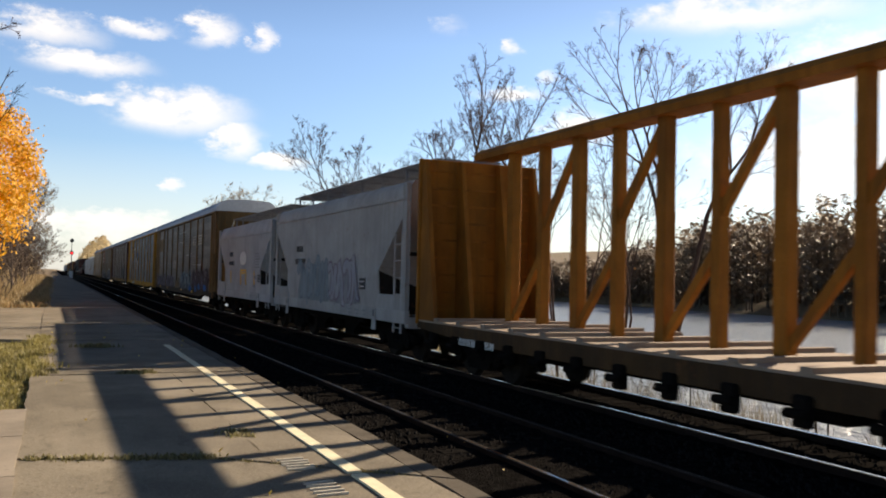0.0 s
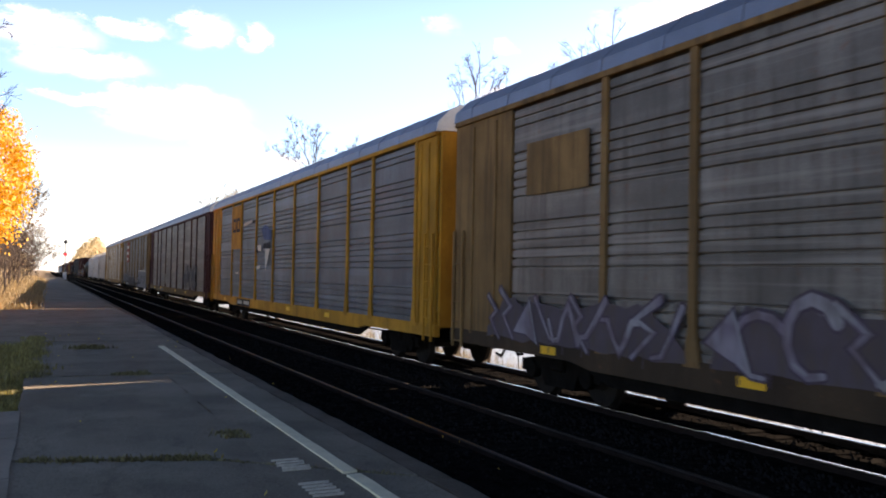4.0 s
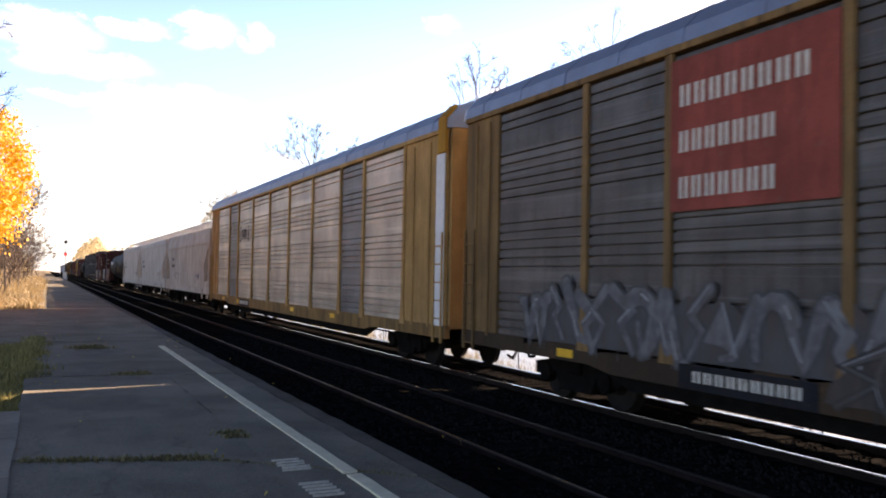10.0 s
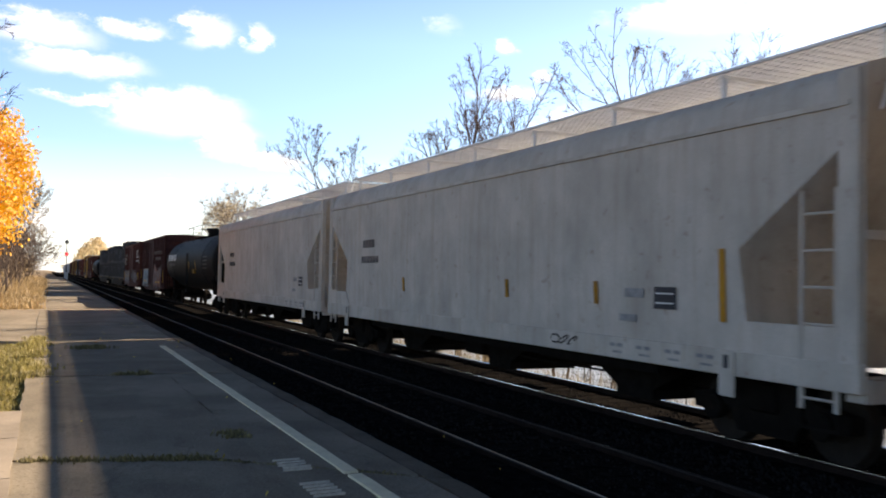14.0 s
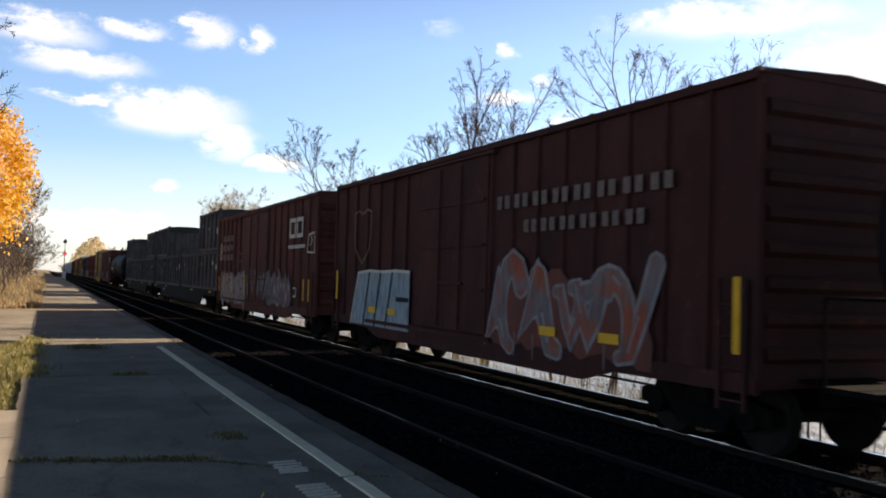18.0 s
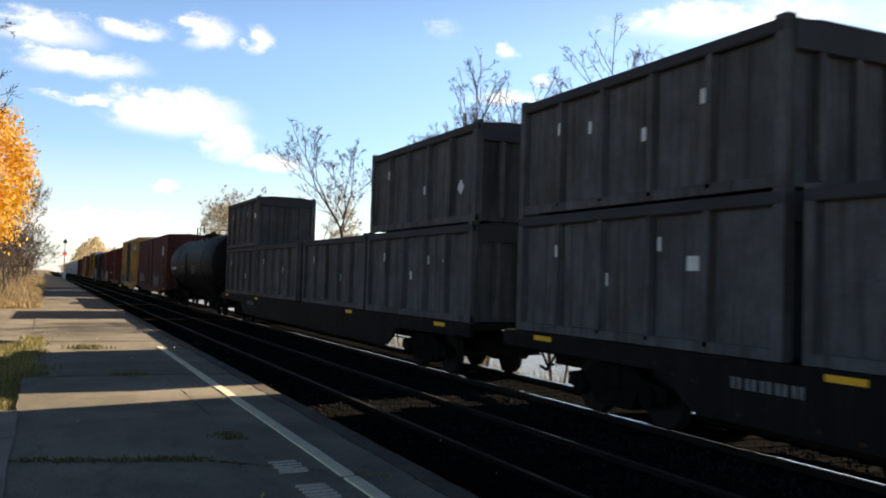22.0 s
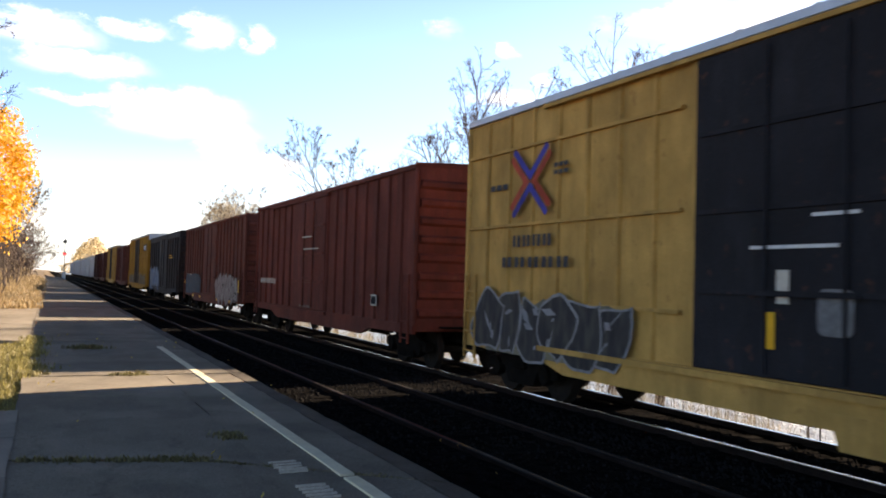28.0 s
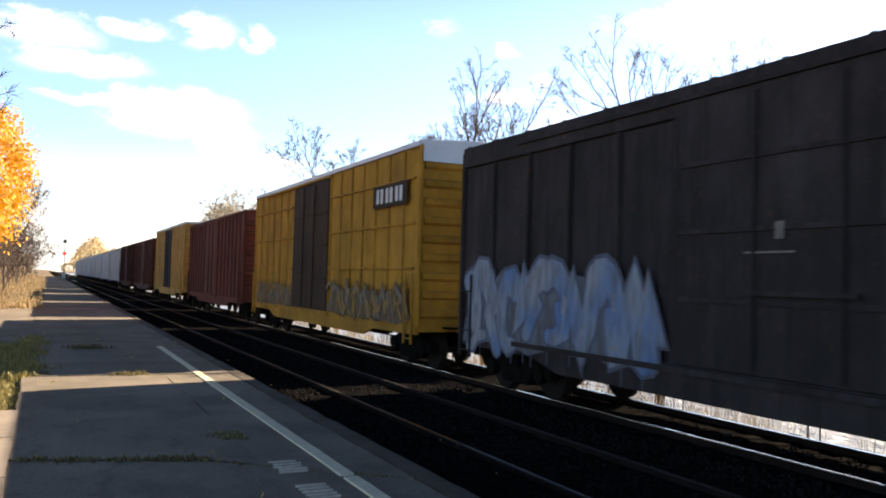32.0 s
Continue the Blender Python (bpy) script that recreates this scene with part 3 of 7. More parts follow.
fallen = [(litter.uniform(-0.2, 3.1), 5.5 + 26 * litter.random() ** 1.4, PLAT_Z + 0.022) for _ in range(40)] + [(litter.uniform(3.4, 5.0), litter.uniform(8, 26), -0.03) for _ in range(6)]
thing("fallen_leaves", "scattered yellow and brown fallen leaves", "leaves", kind="stuff", mb=leaves(fallen, 0.032, 1, 0.006, 78), material=M_LEAFY)
tufts("joint_weeds", "green and dry weeds growing in the cracked platform joints", spots, M_JOINT, 0.060, 12, 2, 0.035)
spots = [(r.uniform(11.2, 12.1), 17.6 + 7 * r.random(), -0.95, r.uniform(0.4, 0.9)) for _ in range(160)]
spots += [(r.uniform(11.6, 12.6), 24 + 25 * r.random(), -0.95, r.uniform(0.5, 1.1)) for _ in range(260)]
tufts("bank_grass", "tall dull dry grass on the river bank", spots, M_DRY, 1.0, 12, 3, 0.10, wide=0.009)
spots = [(r.uniform(10.9, 12.6), 4 + 14 * r.random(), -0.9, r.uniform(0.4, 1.2)) for _ in range(300)]
spots += [(r.uniform(11.1, 11.9), r.choice((15.6, 13.2, 11.9)) + r.gauss(0, 0.5), -0.9, r.uniform(0.8, 1.5)) for _ in range(80)]
tufts("bank_weeds", "sparse frost-pale weeds along the river bank", spots, M_WEED, 0.85, 7, 4, 0.12, wide=0.006)
spots = []
for _ in range(3000):
    y = 42 + 130 * r.random() ** 1.3
    x = -0.5 - 9 * r.random() ** 1.3
    spots.append((x, y, 0.25, r.uniform(0.35, 0.8) * (1.0 + min(1.2, max(0.0, (y - 52) / 25)) * min(1.0, (-0.3 - x) / 1.5))))
tufts("trackside_brush", "tawny dry brush along the edge of the railway", spots, M_SCRUB, 0.50, 16, 5, 0.30, category="brush", wide=0.026)



def bare_tree(seed, height, width, stems=1, radius=0.12, depth=6, twig=0.010, clear=0.32, lean=0.14, low=0.35):
    """Stems that fork again and again into a crown of about the given height and width, and the tips of the twigs.
    stems: how many, or a list of (lean in degrees, bearing in degrees, share of the height, offset)."""
    r = random.Random(seed)
    stems_made, tips = [], []
    crown = height * (1 - clear)
    spread = min(1.5, width / crown / 0.85)
    first = crown / sum(0.80 ** k for k in range(depth + 1)) * 1.12

    def turned(d, angle, turn):
        u = d.orthogonal().normalized()
        w = d.cross(u)
        return (d * math.cos(angle) + (u * math.cos(turn) + w * math.sin(turn)) * math.sin(angle)).normalized()

    def limb(mb, p, d, length, r1, r2, n, sides, up, sway=0.05):
        """A gently bending piece of wood; gives its end and its direction."""
        bend = Vector((r.gauss(0, sway), r.gauss(0, sway), up))
        for k in range(n):
            d = (d + bend + Vector((r.gauss(0, 0.045), r.gauss(0, 0.045), 0))).normalized()
            q = p + d * (length / n)
            a, b = r1 + (r2 - r1) * k / n, r1 + (r2 - r1) * (k + 1) / n
            mb.tube(p, q, max(twig * 0.6, a), max(twig * 0.6, b), sides, caps=False)
            p = q
        return p, d

    def spray_out(mb, p, d, length, n):
        for _ in range(n):
            e, de = limb(mb, p, turned(d, radians(r.uniform(25, 55)), r.uniform(0, 6.28)), length * r.uniform(0.5, 1.1), twig, twig * 0.6, 2, 3, 0.04)
            tips.append(tuple(e))
            limb(mb, p + (e - p) * 0.5, turned(de, radians(r.uniform(25, 45)), r.uniform(0, 6.28)), length * 0.45, twig * 0.7, twig * 0.6, 1, 3, 0.04)

    def fork(mb, p, d, length, rad, lev):
        end = rad * (0.80 if lev < depth else 0.5)
        q, d = limb(mb, p, d, length, rad, end, 4 if lev < 2 else 3, 6 if lev == 0 else (5 if lev < 3 else 3), 0.035)
        if lev >= 2:
            for _ in range(1 if lev < 4 else 2):
                spray_out(mb, p + (q - p) * r.uniform(0.2, 0.9), d, length * 0.6, 1 if lev < depth else 2)
        if lev >= depth:
            tips.append(tuple(q))
            return
        turn = r.uniform(0, 6.28)
        fork(mb, q, turned(d, radians(r.uniform(5, 16)) * spread, turn), length * r.uniform(0.76, 0.92), end * 0.92, lev + 1)
        fork(mb, q, turned(d, radians(r.uniform(26, 44)) * spread, turn + 3.1 + r.uniform(-0.5, 0.5)), length * r.uniform(0.62, 0.86), end * 0.72, lev + 1)
        if lev < 3 and r.random() < 0.55:
            fork(mb, p + (q - p) * 0.6, turned(d, radians(r.uniform(32, 50)) * spread, turn + 1.6), length * r.uniform(0.5, 0.75), end * 0.55, lev + 2)

    if isinstance(stems, int):
        many = stems
        stems = [(math.degrees(math.atan(0.0 if many == 1 else lean * r.uniform(0.7, 1.2))), 360 * k / many + r.uniform(-25, 25),
                  1.0 if k == 0 else r.uniform(0.82, 0.98), 0.0 if many == 1 else lean * 1.2) for k in range(many)]
    for tilt, bearing, share, off in stems:
        trunk, limbs = MB(), MB()
        stems_made.append((trunk, limbs))
        a = radians(bearing)
        out = Vector((math.cos(a), math.sin(a), 0))
        d = (out * math.tan(radians(tilt)) * low + Vector((0, 0, 1))).normalized()
        p, d = limb(trunk, out * off + Vector((0, 0, -0.3)), d, height * clear + 0.3, radius, radius * 0.78, 6, 8, 0.03, 0.012)
        d = (out * math.tan(radians(tilt)) + Vector((0, 0, 1))).normalized()
        fork(limbs, p, d, first * share, radius * 0.74, 0)
    return stems_made, tips


def tree(label, x, y, z, seed, height, width, spin=0, leaf=None, leaf_n=0, leaf_share=0.3, leaf_size=0.06, bark=M_BARK, **kw):
    t = thing("tree", label, "tree", "trees by the railway", at=pose(x, y, z, 0, 0, spin))
    stem_list, tips = bare_tree(seed, height, width, **kw)
    for trunk, limbs in stem_list:
        stem = part("trunk", trunk, bark, t, smooth=True)
        part("branchwork", limbs, bark, stem)
    if leaf:
        pick = random.Random(seed).sample(tips, int(len(tips) * leaf_share))
        part("foliage", leaves(pick, leaf_size, leaf_n, leaf_size * 2.2, seed), leaf, t, "last withered leaves")
    return t


# bare trees on the river bank, beyond the train
tree("tall bare tree on the river bank", 16.05, 33.5, -2.6, 21, 12.9, 4.0, -26, radius=0.14, stems=[(0, 180, 1.0, 0.0), (24, 182, 0.62, 0.03)], low=0.0, twig=0.0065, clear=0.56, depth=7, bark=M_BARKRED)
tree("tall bare tree with a leaning trunk", 16.70, 32.5, -2.6, 22, 12.3, 4.0, -26, radius=0.12, stems=[(3, 0, 1.0, 0.0), (24, 10, 0.75, 0.05)], low=0.1, twig=0.0065, clear=0.50, depth=7, bark=M_BARKRED)
tree("bushy bare tree with reddish twigs", 19.1, 60.0, -2.6, 23, 14.4, 5.6, 10, leaf=M_LEAFB, leaf_n=1, leaf_share=0.10, leaf_size=0.05, radius=0.17, twig=0.011, depth=8, clear=0.42, bark=M_BARKRED)
tree("thin bare sapling on the bank", 19.2, 50.0, -2.6, 24, 11.2, 1.1, 45, radius=0.05, depth=5, twig=0.008, clear=0.45, bark=M_BARKRED)
tree("thin bare sapling on the bank", 18.7, 47.0, -2.6, 34, 10.4, 1.1, 10, radius=0.05, depth=5, twig=0.008, clear=0.45, bark=M_BARKRED)
tree("low bare tree on the bank", 19.4, 43.0, -2.6, 25, 9.4, 4.0, 45, radius=0.09, stems=2, depth=7, twig=0.008, clear=0.45, bark=M_BARKRED)
tree("many-stemmed bare tree with a few brown leaves", 16.85, 21.05, -2.4, 26, 11.5, 3.2, -39, leaf=M_LEAFB, leaf_n=1, leaf_share=0.06, leaf_size=0.045, radius=0.085,
     low=0.03, stems=[(33, 180, 1.0, 0.04), (10, 178, 1.05, 0.0), (17, 0, 1.0, 0.06)], twig=0.0055, clear=0.575, depth=6, bark=M_BARKRED)
tree("slender bare tree with a few yellow leaves", 17.0, 27.0, -2.6, 27, 9.6, 3.4, 0, leaf=M_LEAFY, leaf_n=1, leaf_share=0.08, leaf_size=0.05, radius=0.05, stems=3, depth=5, twig=0.006, clear=0.4, bark=M_BARKRED)
tree("slender bare tree with a few brown leaves", 17.6, 24.6, -2.6, 37, 8.8, 3.0, 60, leaf=M_LEAFB, leaf_n=1, leaf_share=0.12, leaf_size=0.05, radius=0.05, stems=3, depth=5, twig=0.006, clear=0.4, bark=M_BARKRED)
tree("leafless reddish shrub on the bank", 11.9, 16.4, -0.9, 28, 1.7, 1.8, 0, radius=0.012, stems=5, depth=3, twig=0.004, clear=0.1, lean=0.4)
tree("leafless shrub leaning over the bank", 12.0, 14.6, -0.95, 29, 1.2, 1.5, 40, radius=0.010, stems=4, depth=3, twig=0.004, clear=0.1, lean=0.4)
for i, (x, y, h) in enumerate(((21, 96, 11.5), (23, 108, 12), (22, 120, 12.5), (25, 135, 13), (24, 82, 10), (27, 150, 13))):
    tree("bare tree far down the line, paled with haze", x, y, -2.0, 40 + i, h * 1.12, h * 0.7, i * 50, leaf=M_WOODFAR, leaf_n=3, leaf_share=0.9, leaf_size=0.09, depth=6, radius=0.12, twig=0.024, bark=M_BARKFAR)

# the orange maple, and the bare trees behind it
maple = thing("maple_tree", "maple in full orange autumn leaf", "tree", "trees by the railway", at=pose(-5.0, 42.0, 0.2))
stem_list, tips = bare_tree(31, 9.4, 6.4, depth=4, radius=0.17, twig=0.012, clear=0.25)
part("trunk", stem_list[0][0], M_BARK, maple, smooth=True)
part("branchwork", stem_list[0][1], M_BARK, maple)
r = random.Random(5)
pts = []
while len(pts) < 2200:
    p = Vector((r.uniform(-1, 1), r.uniform(-1, 1), r.uniform(-1, 1)))
    if 0.35 < p.length < 1 and noise.noise(p * 2.3) > -0.28:
        z = p.z
        w = 4.3 * (1.0 - 0.35 * max(0, z) ** 1.5)
        pts.append((p.x * w, p.y * w, 6.1 + z * 4.9))
part("crown", leaves(pts, 0.085, 36, 0.24, 6), M_ORANGE, maple, "dense crown of orange leaves")
tree("bare tree whose twigs reach over the platform", -3.95, 24.0, 0.2, 61, 8.9, 6.0, 200, depth=6, radius=0.10, twig=0.007, clear=0.6, bark=M_BARKRED)
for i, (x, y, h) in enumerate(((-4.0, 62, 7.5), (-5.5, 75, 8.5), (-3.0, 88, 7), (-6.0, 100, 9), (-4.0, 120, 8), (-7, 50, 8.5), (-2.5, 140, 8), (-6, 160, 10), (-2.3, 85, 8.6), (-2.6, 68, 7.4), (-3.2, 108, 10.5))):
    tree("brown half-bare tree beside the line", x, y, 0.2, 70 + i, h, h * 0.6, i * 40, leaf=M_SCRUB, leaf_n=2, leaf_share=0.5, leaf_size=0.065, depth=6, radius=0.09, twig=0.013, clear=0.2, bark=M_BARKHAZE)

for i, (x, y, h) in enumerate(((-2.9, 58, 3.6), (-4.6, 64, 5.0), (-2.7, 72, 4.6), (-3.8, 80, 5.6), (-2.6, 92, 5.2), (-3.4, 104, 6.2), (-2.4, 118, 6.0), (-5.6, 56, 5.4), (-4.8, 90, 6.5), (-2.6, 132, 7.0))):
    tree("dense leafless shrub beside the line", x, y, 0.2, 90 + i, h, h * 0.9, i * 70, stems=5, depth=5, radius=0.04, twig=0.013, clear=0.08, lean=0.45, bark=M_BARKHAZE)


def woods(name, label, spots, seed, material, size=0.5, cards=60):
    r, mb = random.Random(seed), MB()
    for x, y, z, h, w in spots:
        for _ in range(cards):
            k = r.random()
            s = size * r.uniform(0.5, 1.3)
            ww = w * math.sin(math.pi * (0.12 + 0.83 * k)) * r.random() ** 0.5
            a = r.uniform(0, 6.28)
            c = Vector((x + math.cos(a) * ww, y + math.sin(a) * ww, z + h * (0.1 + 0.9 * k)))
            u = Vector((r.gauss(0, 0.5), r.gauss(0, 0.5), r.gauss(0, 1))).normalized()
            o = u.orthogonal().normalized()
            mb.add([tuple(c - u * s), tuple(c + o * s * 0.4), tuple(c + u * s), tuple(c - o * s * 0.4)], [(0, 1, 2, 3)])
        mb.tube((x, y, z - 0.5), (x, y, z + h * 0.8), 0.16, 0.04, 4, caps=False)
    return thing(name, label, "woods", kind="stuff", mb=mb, material=material)


r = random.Random(19)
spots = []
for _ in range(760):
    x = 109 + 34 * r.random() ** 1.3
    y = r.uniform(45, 210) if r.random() < 0.8 else r.uniform(-20, 330)
    low = min(1.0, max(0.0, (y - 120) / 60))
    spots.append((x, y, -2.5 + (x - 109) * 0.11, r.uniform(12, 19) * (1 - 0.55 * low), r.uniform(2.5, 4.5)))
woods("far_bank_woods", "dark autumn woods on the far river bank", spots, 1, M_WOODS, 0.60, 175)
spots = [(r.uniform(150, 330), r.uniform(-30, 300), 0, r.uniform(9, 15), r.uniform(3, 5)) for _ in range(600)]
spots = [p for p in spots if p[1] < p[0] * 1.2]
spots = [(x, y, 3 + (x - 160) * 0.096, h, w) for x, y, z, h, w in spots]
woods("hillside_woods", "brown wooded hillside beyond the river", spots, 2, M_WOODS, 1.3)
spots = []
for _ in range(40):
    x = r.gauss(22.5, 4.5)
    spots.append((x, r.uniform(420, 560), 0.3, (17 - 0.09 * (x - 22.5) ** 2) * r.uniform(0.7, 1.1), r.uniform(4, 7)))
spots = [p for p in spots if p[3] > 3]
woods("end_of_line_trees", "golden trees paled with haze where the track vanishes", spots, 3, M_GOLDFAR, 0.8, 240)
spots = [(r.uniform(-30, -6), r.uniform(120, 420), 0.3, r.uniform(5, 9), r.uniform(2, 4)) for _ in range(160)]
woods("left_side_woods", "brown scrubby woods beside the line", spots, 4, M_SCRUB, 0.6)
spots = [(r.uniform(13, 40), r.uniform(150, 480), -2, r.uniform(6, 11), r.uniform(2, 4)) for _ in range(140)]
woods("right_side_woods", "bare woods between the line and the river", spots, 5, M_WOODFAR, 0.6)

# fence on the river bank
fence = thing("fence", "weathered three-rail fence above the river", "fence")
for i in range(14):
    y = 3.9 + 3.55 * i
    for k in (0.0, 0.26) if i % 2 == 0 else (0.0,):
        part("post", MB().box(12.26, 12.34, y + k - 0.045, y + k + 0.045, 0.14, 0.70 + rng.uniform(-0.02, 0.03), 0.01).box(12.29, 12.31, y + k - 0.012, y + k + 0.012, -1.7, 0.14), M_FENCE, fence)
for z in (0.62, 0.40, 0.25):
    part("rail_bar", MB().box(12.20, 12.24, -10, 70, z - 0.03, z + 0.03), M_FENCE, fence)

# signal mast beside the far end of the platform
mast = thing("signal_mast", "slim trackside signal mast showing red", "signal", at=pose(3.55, 200, 0))
part("pole", MB().tube((0, 0, -0.4), (0, 0, 8.6), 0.09, 0.07, 8), M_SIGN, mast)
part("base", MB().box(-0.35, 0.35, -0.35, 0.35, -0.4, 1.6, 0.03), M_WHITE, mast, "pale equipment case")
for z in (8.0, 5.4):
    h = part("signal_head", MB().tube((0, 0.15, z), (0, -0.1, z), 0.40, 0.40, 12), M_SIGN, mast)
    part("lens", MB().tube((0, -0.13, z), (0, -0.11, z), 0.18 if z > 7 else 0.26, n=12), M_RED if z < 7 else M_SIGN, h)


# ---- the freight train ----
TRAIN = []            # (car, distance of its centre down the track at the start)
GROUP = "cars of the freight train"

frame_me = MB()
frame_me.prism([(-1.25, 0.42), (-1.25, 0.62), (-0.75, 0.70), (-0.45, 0.86), (0.45, 0.86), (0.75, 0.70), (1.25, 0.62), (1.25, 0.42), (0.98, 0.40), (0.62, 0.52),
                (0.45, 0.22), (-0.45, 0.22), (-0.62, 0.52), (-0.98, 0.40)], "x", -0.09, 0.09)
frame_me.tube((-0.14, -0.87, 0.47), (0.0, -0.87, 0.47), 0.17, 0.17, 10).tube((-0.14, 0.87, 0.47), (0.0, 0.87, 0.47), 0.17, 0.17, 10)
for k in (-0.2, 0.0, 0.2):
    frame_me.tube((0.0, k, 0.25), (0.0, k, 0.60), 0.085, n=8)
frame_me = frame_me.mesh("side_frame", M_STEEL)
bolster_me = MB().box(-1.15, 1.15, -0.22, 0.22, 0.50, 0.86, 0.03).tube((0, 0, 0.86), (0, 0, 1.0), 0.3, n=10).mesh("truck", M_STEEL)
wheel = MB()
for sx in (-1, 1):
    wheel.tube((sx * 0.68, 0, 0), (sx * 0.70, 0, 0), 0.49, 0.49, 24).tube((sx * 0.70, 0, 0), (sx * 0.815, 0, 0), 0.457, 0.448, 24)
    wheel.tube((sx * 0.815, 0, 0), (sx * 0.84, 0, 0), 0.2, 0.13, 12)
    for a in range(3):
        c, s_ = math.cos(a * 2.094), math.sin(a * 2.094)
        wheel.tube((sx * 0.81, c * 0.31, s_ * 0.31), (sx * 0.822, c * 0.31, s_ * 0.31), 0.045, n=6)
wheel.tube((-1.05, 0, 0), (1.05, 0, 0), 0.08, n=8)
wheel_me = wheel.mesh("wheelset", M_WHEEL)
coupler_me = MB().box(-0.10, 0.10, 0.0, 0.62, 0.78, 0.98, 0.02).box(-0.17, 0.14, 0.52, 0.80, 0.72, 1.02, 0.04).path(
    [(-0.28, 0.0, 0.80), (-0.28, 0.35, 0.42), (-0.22, 0.68, 0.46)], 0.03, 6).mesh("coupler", M_STEEL)
WHEELS = []


def rail_car(name, label, s0, s1, bogie=2.1, floor=1.0, full_sill=True):
    """An empty at the rail level under the middle of the car, with trucks, couplers and centre sill."""
    length = s1 - s0
    car = thing(name, label, "freight car", GROUP, at=pose(FAR_X, (s0 + s1) / 2, 0))
    TRAIN.append((car, (s0 + s1) / 2))
    for sy in (-1, 1):
        tr = part("truck", bolster_me, None, car, "dark steel truck", at=pose(0, sy * (length / 2 - bogie), 0))
        for sx in (-1, 1):
            part("side_frame", frame_me, None, tr, at=pose(sx * 1.0, 0, 0, 0, 0, 0 if sx < 0 else 180))
        for wy in (-0.87, 0.87):
            WHEELS.append(part("wheelset", wheel_me, None, tr, "rolling steel wheelset", at=pose(0, wy, 0.457)))
        part("coupler", coupler_me, None, car, at=pose(0, sy * (length / 2 - 0.10), 0, 0, 0, 0 if sy > 0 else 180))
    spans = [(-length / 2 + 0.15, length / 2 - 0.15)] if full_sill else [(-length / 2 + 0.15, -length / 2 + 4.0), (length / 2 - 4.0, length / 2 - 0.15)]
    for a, b in spans:
        part("centre_sill", MB().box(-0.35, 0.35, a, b, floor - 0.42, floor - 0.02), M_STEEL, car)
    if not full_sill:
        return car, length
    gear = MB().tube((0.5, -1.4, 0.62), (0.5, 0.2, 0.62), 0.22, n=10).box(-0.9, -0.35, 0.5, 1.3, 0.48, 0.88, 0.03).tube((-0.7, -2.6, 0.55), (-0.7, 0.4, 0.6), 0.025, n=6)
    gear.tube((-0.2, -length / 2 + bogie, 0.5), (-0.2, length / 2 - bogie, 0.5), 0.022, n=6)
    part("brake_gear", gear, M_STEEL, car)
    return car, length


RUNGS = {}


def ladder(car, x, y0, y1, z0, z1, material, step=0.38):
    """Two stiles, and each rung as a piece under them."""
    y0, y1 = min(y0, y1), max(y0, y1)
    mb = MB()
    for y in (y0, y1):
        mb.box(x - 0.02, x + 0.02, y - 0.025, y + 0.025, z0, z1)
    lad = part("ladder", mb, material, car)
    key = (round(y1 - y0, 3), material.name)
    if key not in RUNGS:
        w = (y1 - y0) / 2
        RUNGS[key] = MB().tube((0, -w, 0), (0, w, 0), 0.016, n=5).mesh("rung", material)
    z = z0 + 0.12
    while z < z1:
        part("rung", RUNGS[key], None, lad, at=pose(x, (y0 + y1) / 2, z))
        z += step
    return lad


def bars(car, x, y0, y1, z0, z1, n, material, label="lettering as worn blocks", name="lettering"):
    """A line of lettering, as plain bars, each a piece of its own."""
    w = (y1 - y0) / n
    thin = n == 1 or (z1 - z0) < 0.12
    wide = w * (0.76 if thin else 0.27)
    me = MB().box(-0.004, 0.0, -wide / 2, wide / 2, z0, z1).mesh(name, material)
    for i in range(n):
        for q in ((0.5,) if thin else (0.255, 0.695)):
            part(name, me, None, car, label if i == 0 else "", at=pose(x, y0 + w * (i + q), 0))


def patch(car, x, y0, y1, z0, z1, material, label="", name="panel_mark", r=0.0):
    mb = MB()
    if r:
        pts = []
        for cy, cz, a0 in ((y1 - r, z1 - r, 0), (y0 + r, z1 - r, 90), (y0 + r, z0 + r, 180), (y1 - r, z0 + r, 270)):
            for i in range(5):
                a = radians(a0 + i * 22.5)
                pts.append((cy + r * math.cos(a), cz + r * math.sin(a)))
        mb.prism(pts, "x", x - 0.006, x)
    else:
        mb.box(x - 0.006, x, y0, y1, z0, z1)
    return part(name, mb, material, car, label)


def rings_mark(car, x, y0, y1, z0, z1, material, label):
    """An emblem as two plain closed frames side by side."""
    w, t = (y1 - y0) / 2, 0.13
    for k in range(2):
        a, b = y0 + w * k + 0.06, y0 + w * (k + 1) - 0.06
        outer, inner = [(a, z0), (b, z0), (b, z1), (a, z1)], [(a + t, z0 + t), (b - t, z0 + t), (b - t, z1 - t), (a + t, z1 - t)]
        mb = MB().add([(x - 0.005, *p) for p in outer + inner], [(q, (q + 1) % 4, 4 + (q + 1) % 4, 4 + q) for q in range(4)])
        part("emblem_frame", mb, material, car, label)


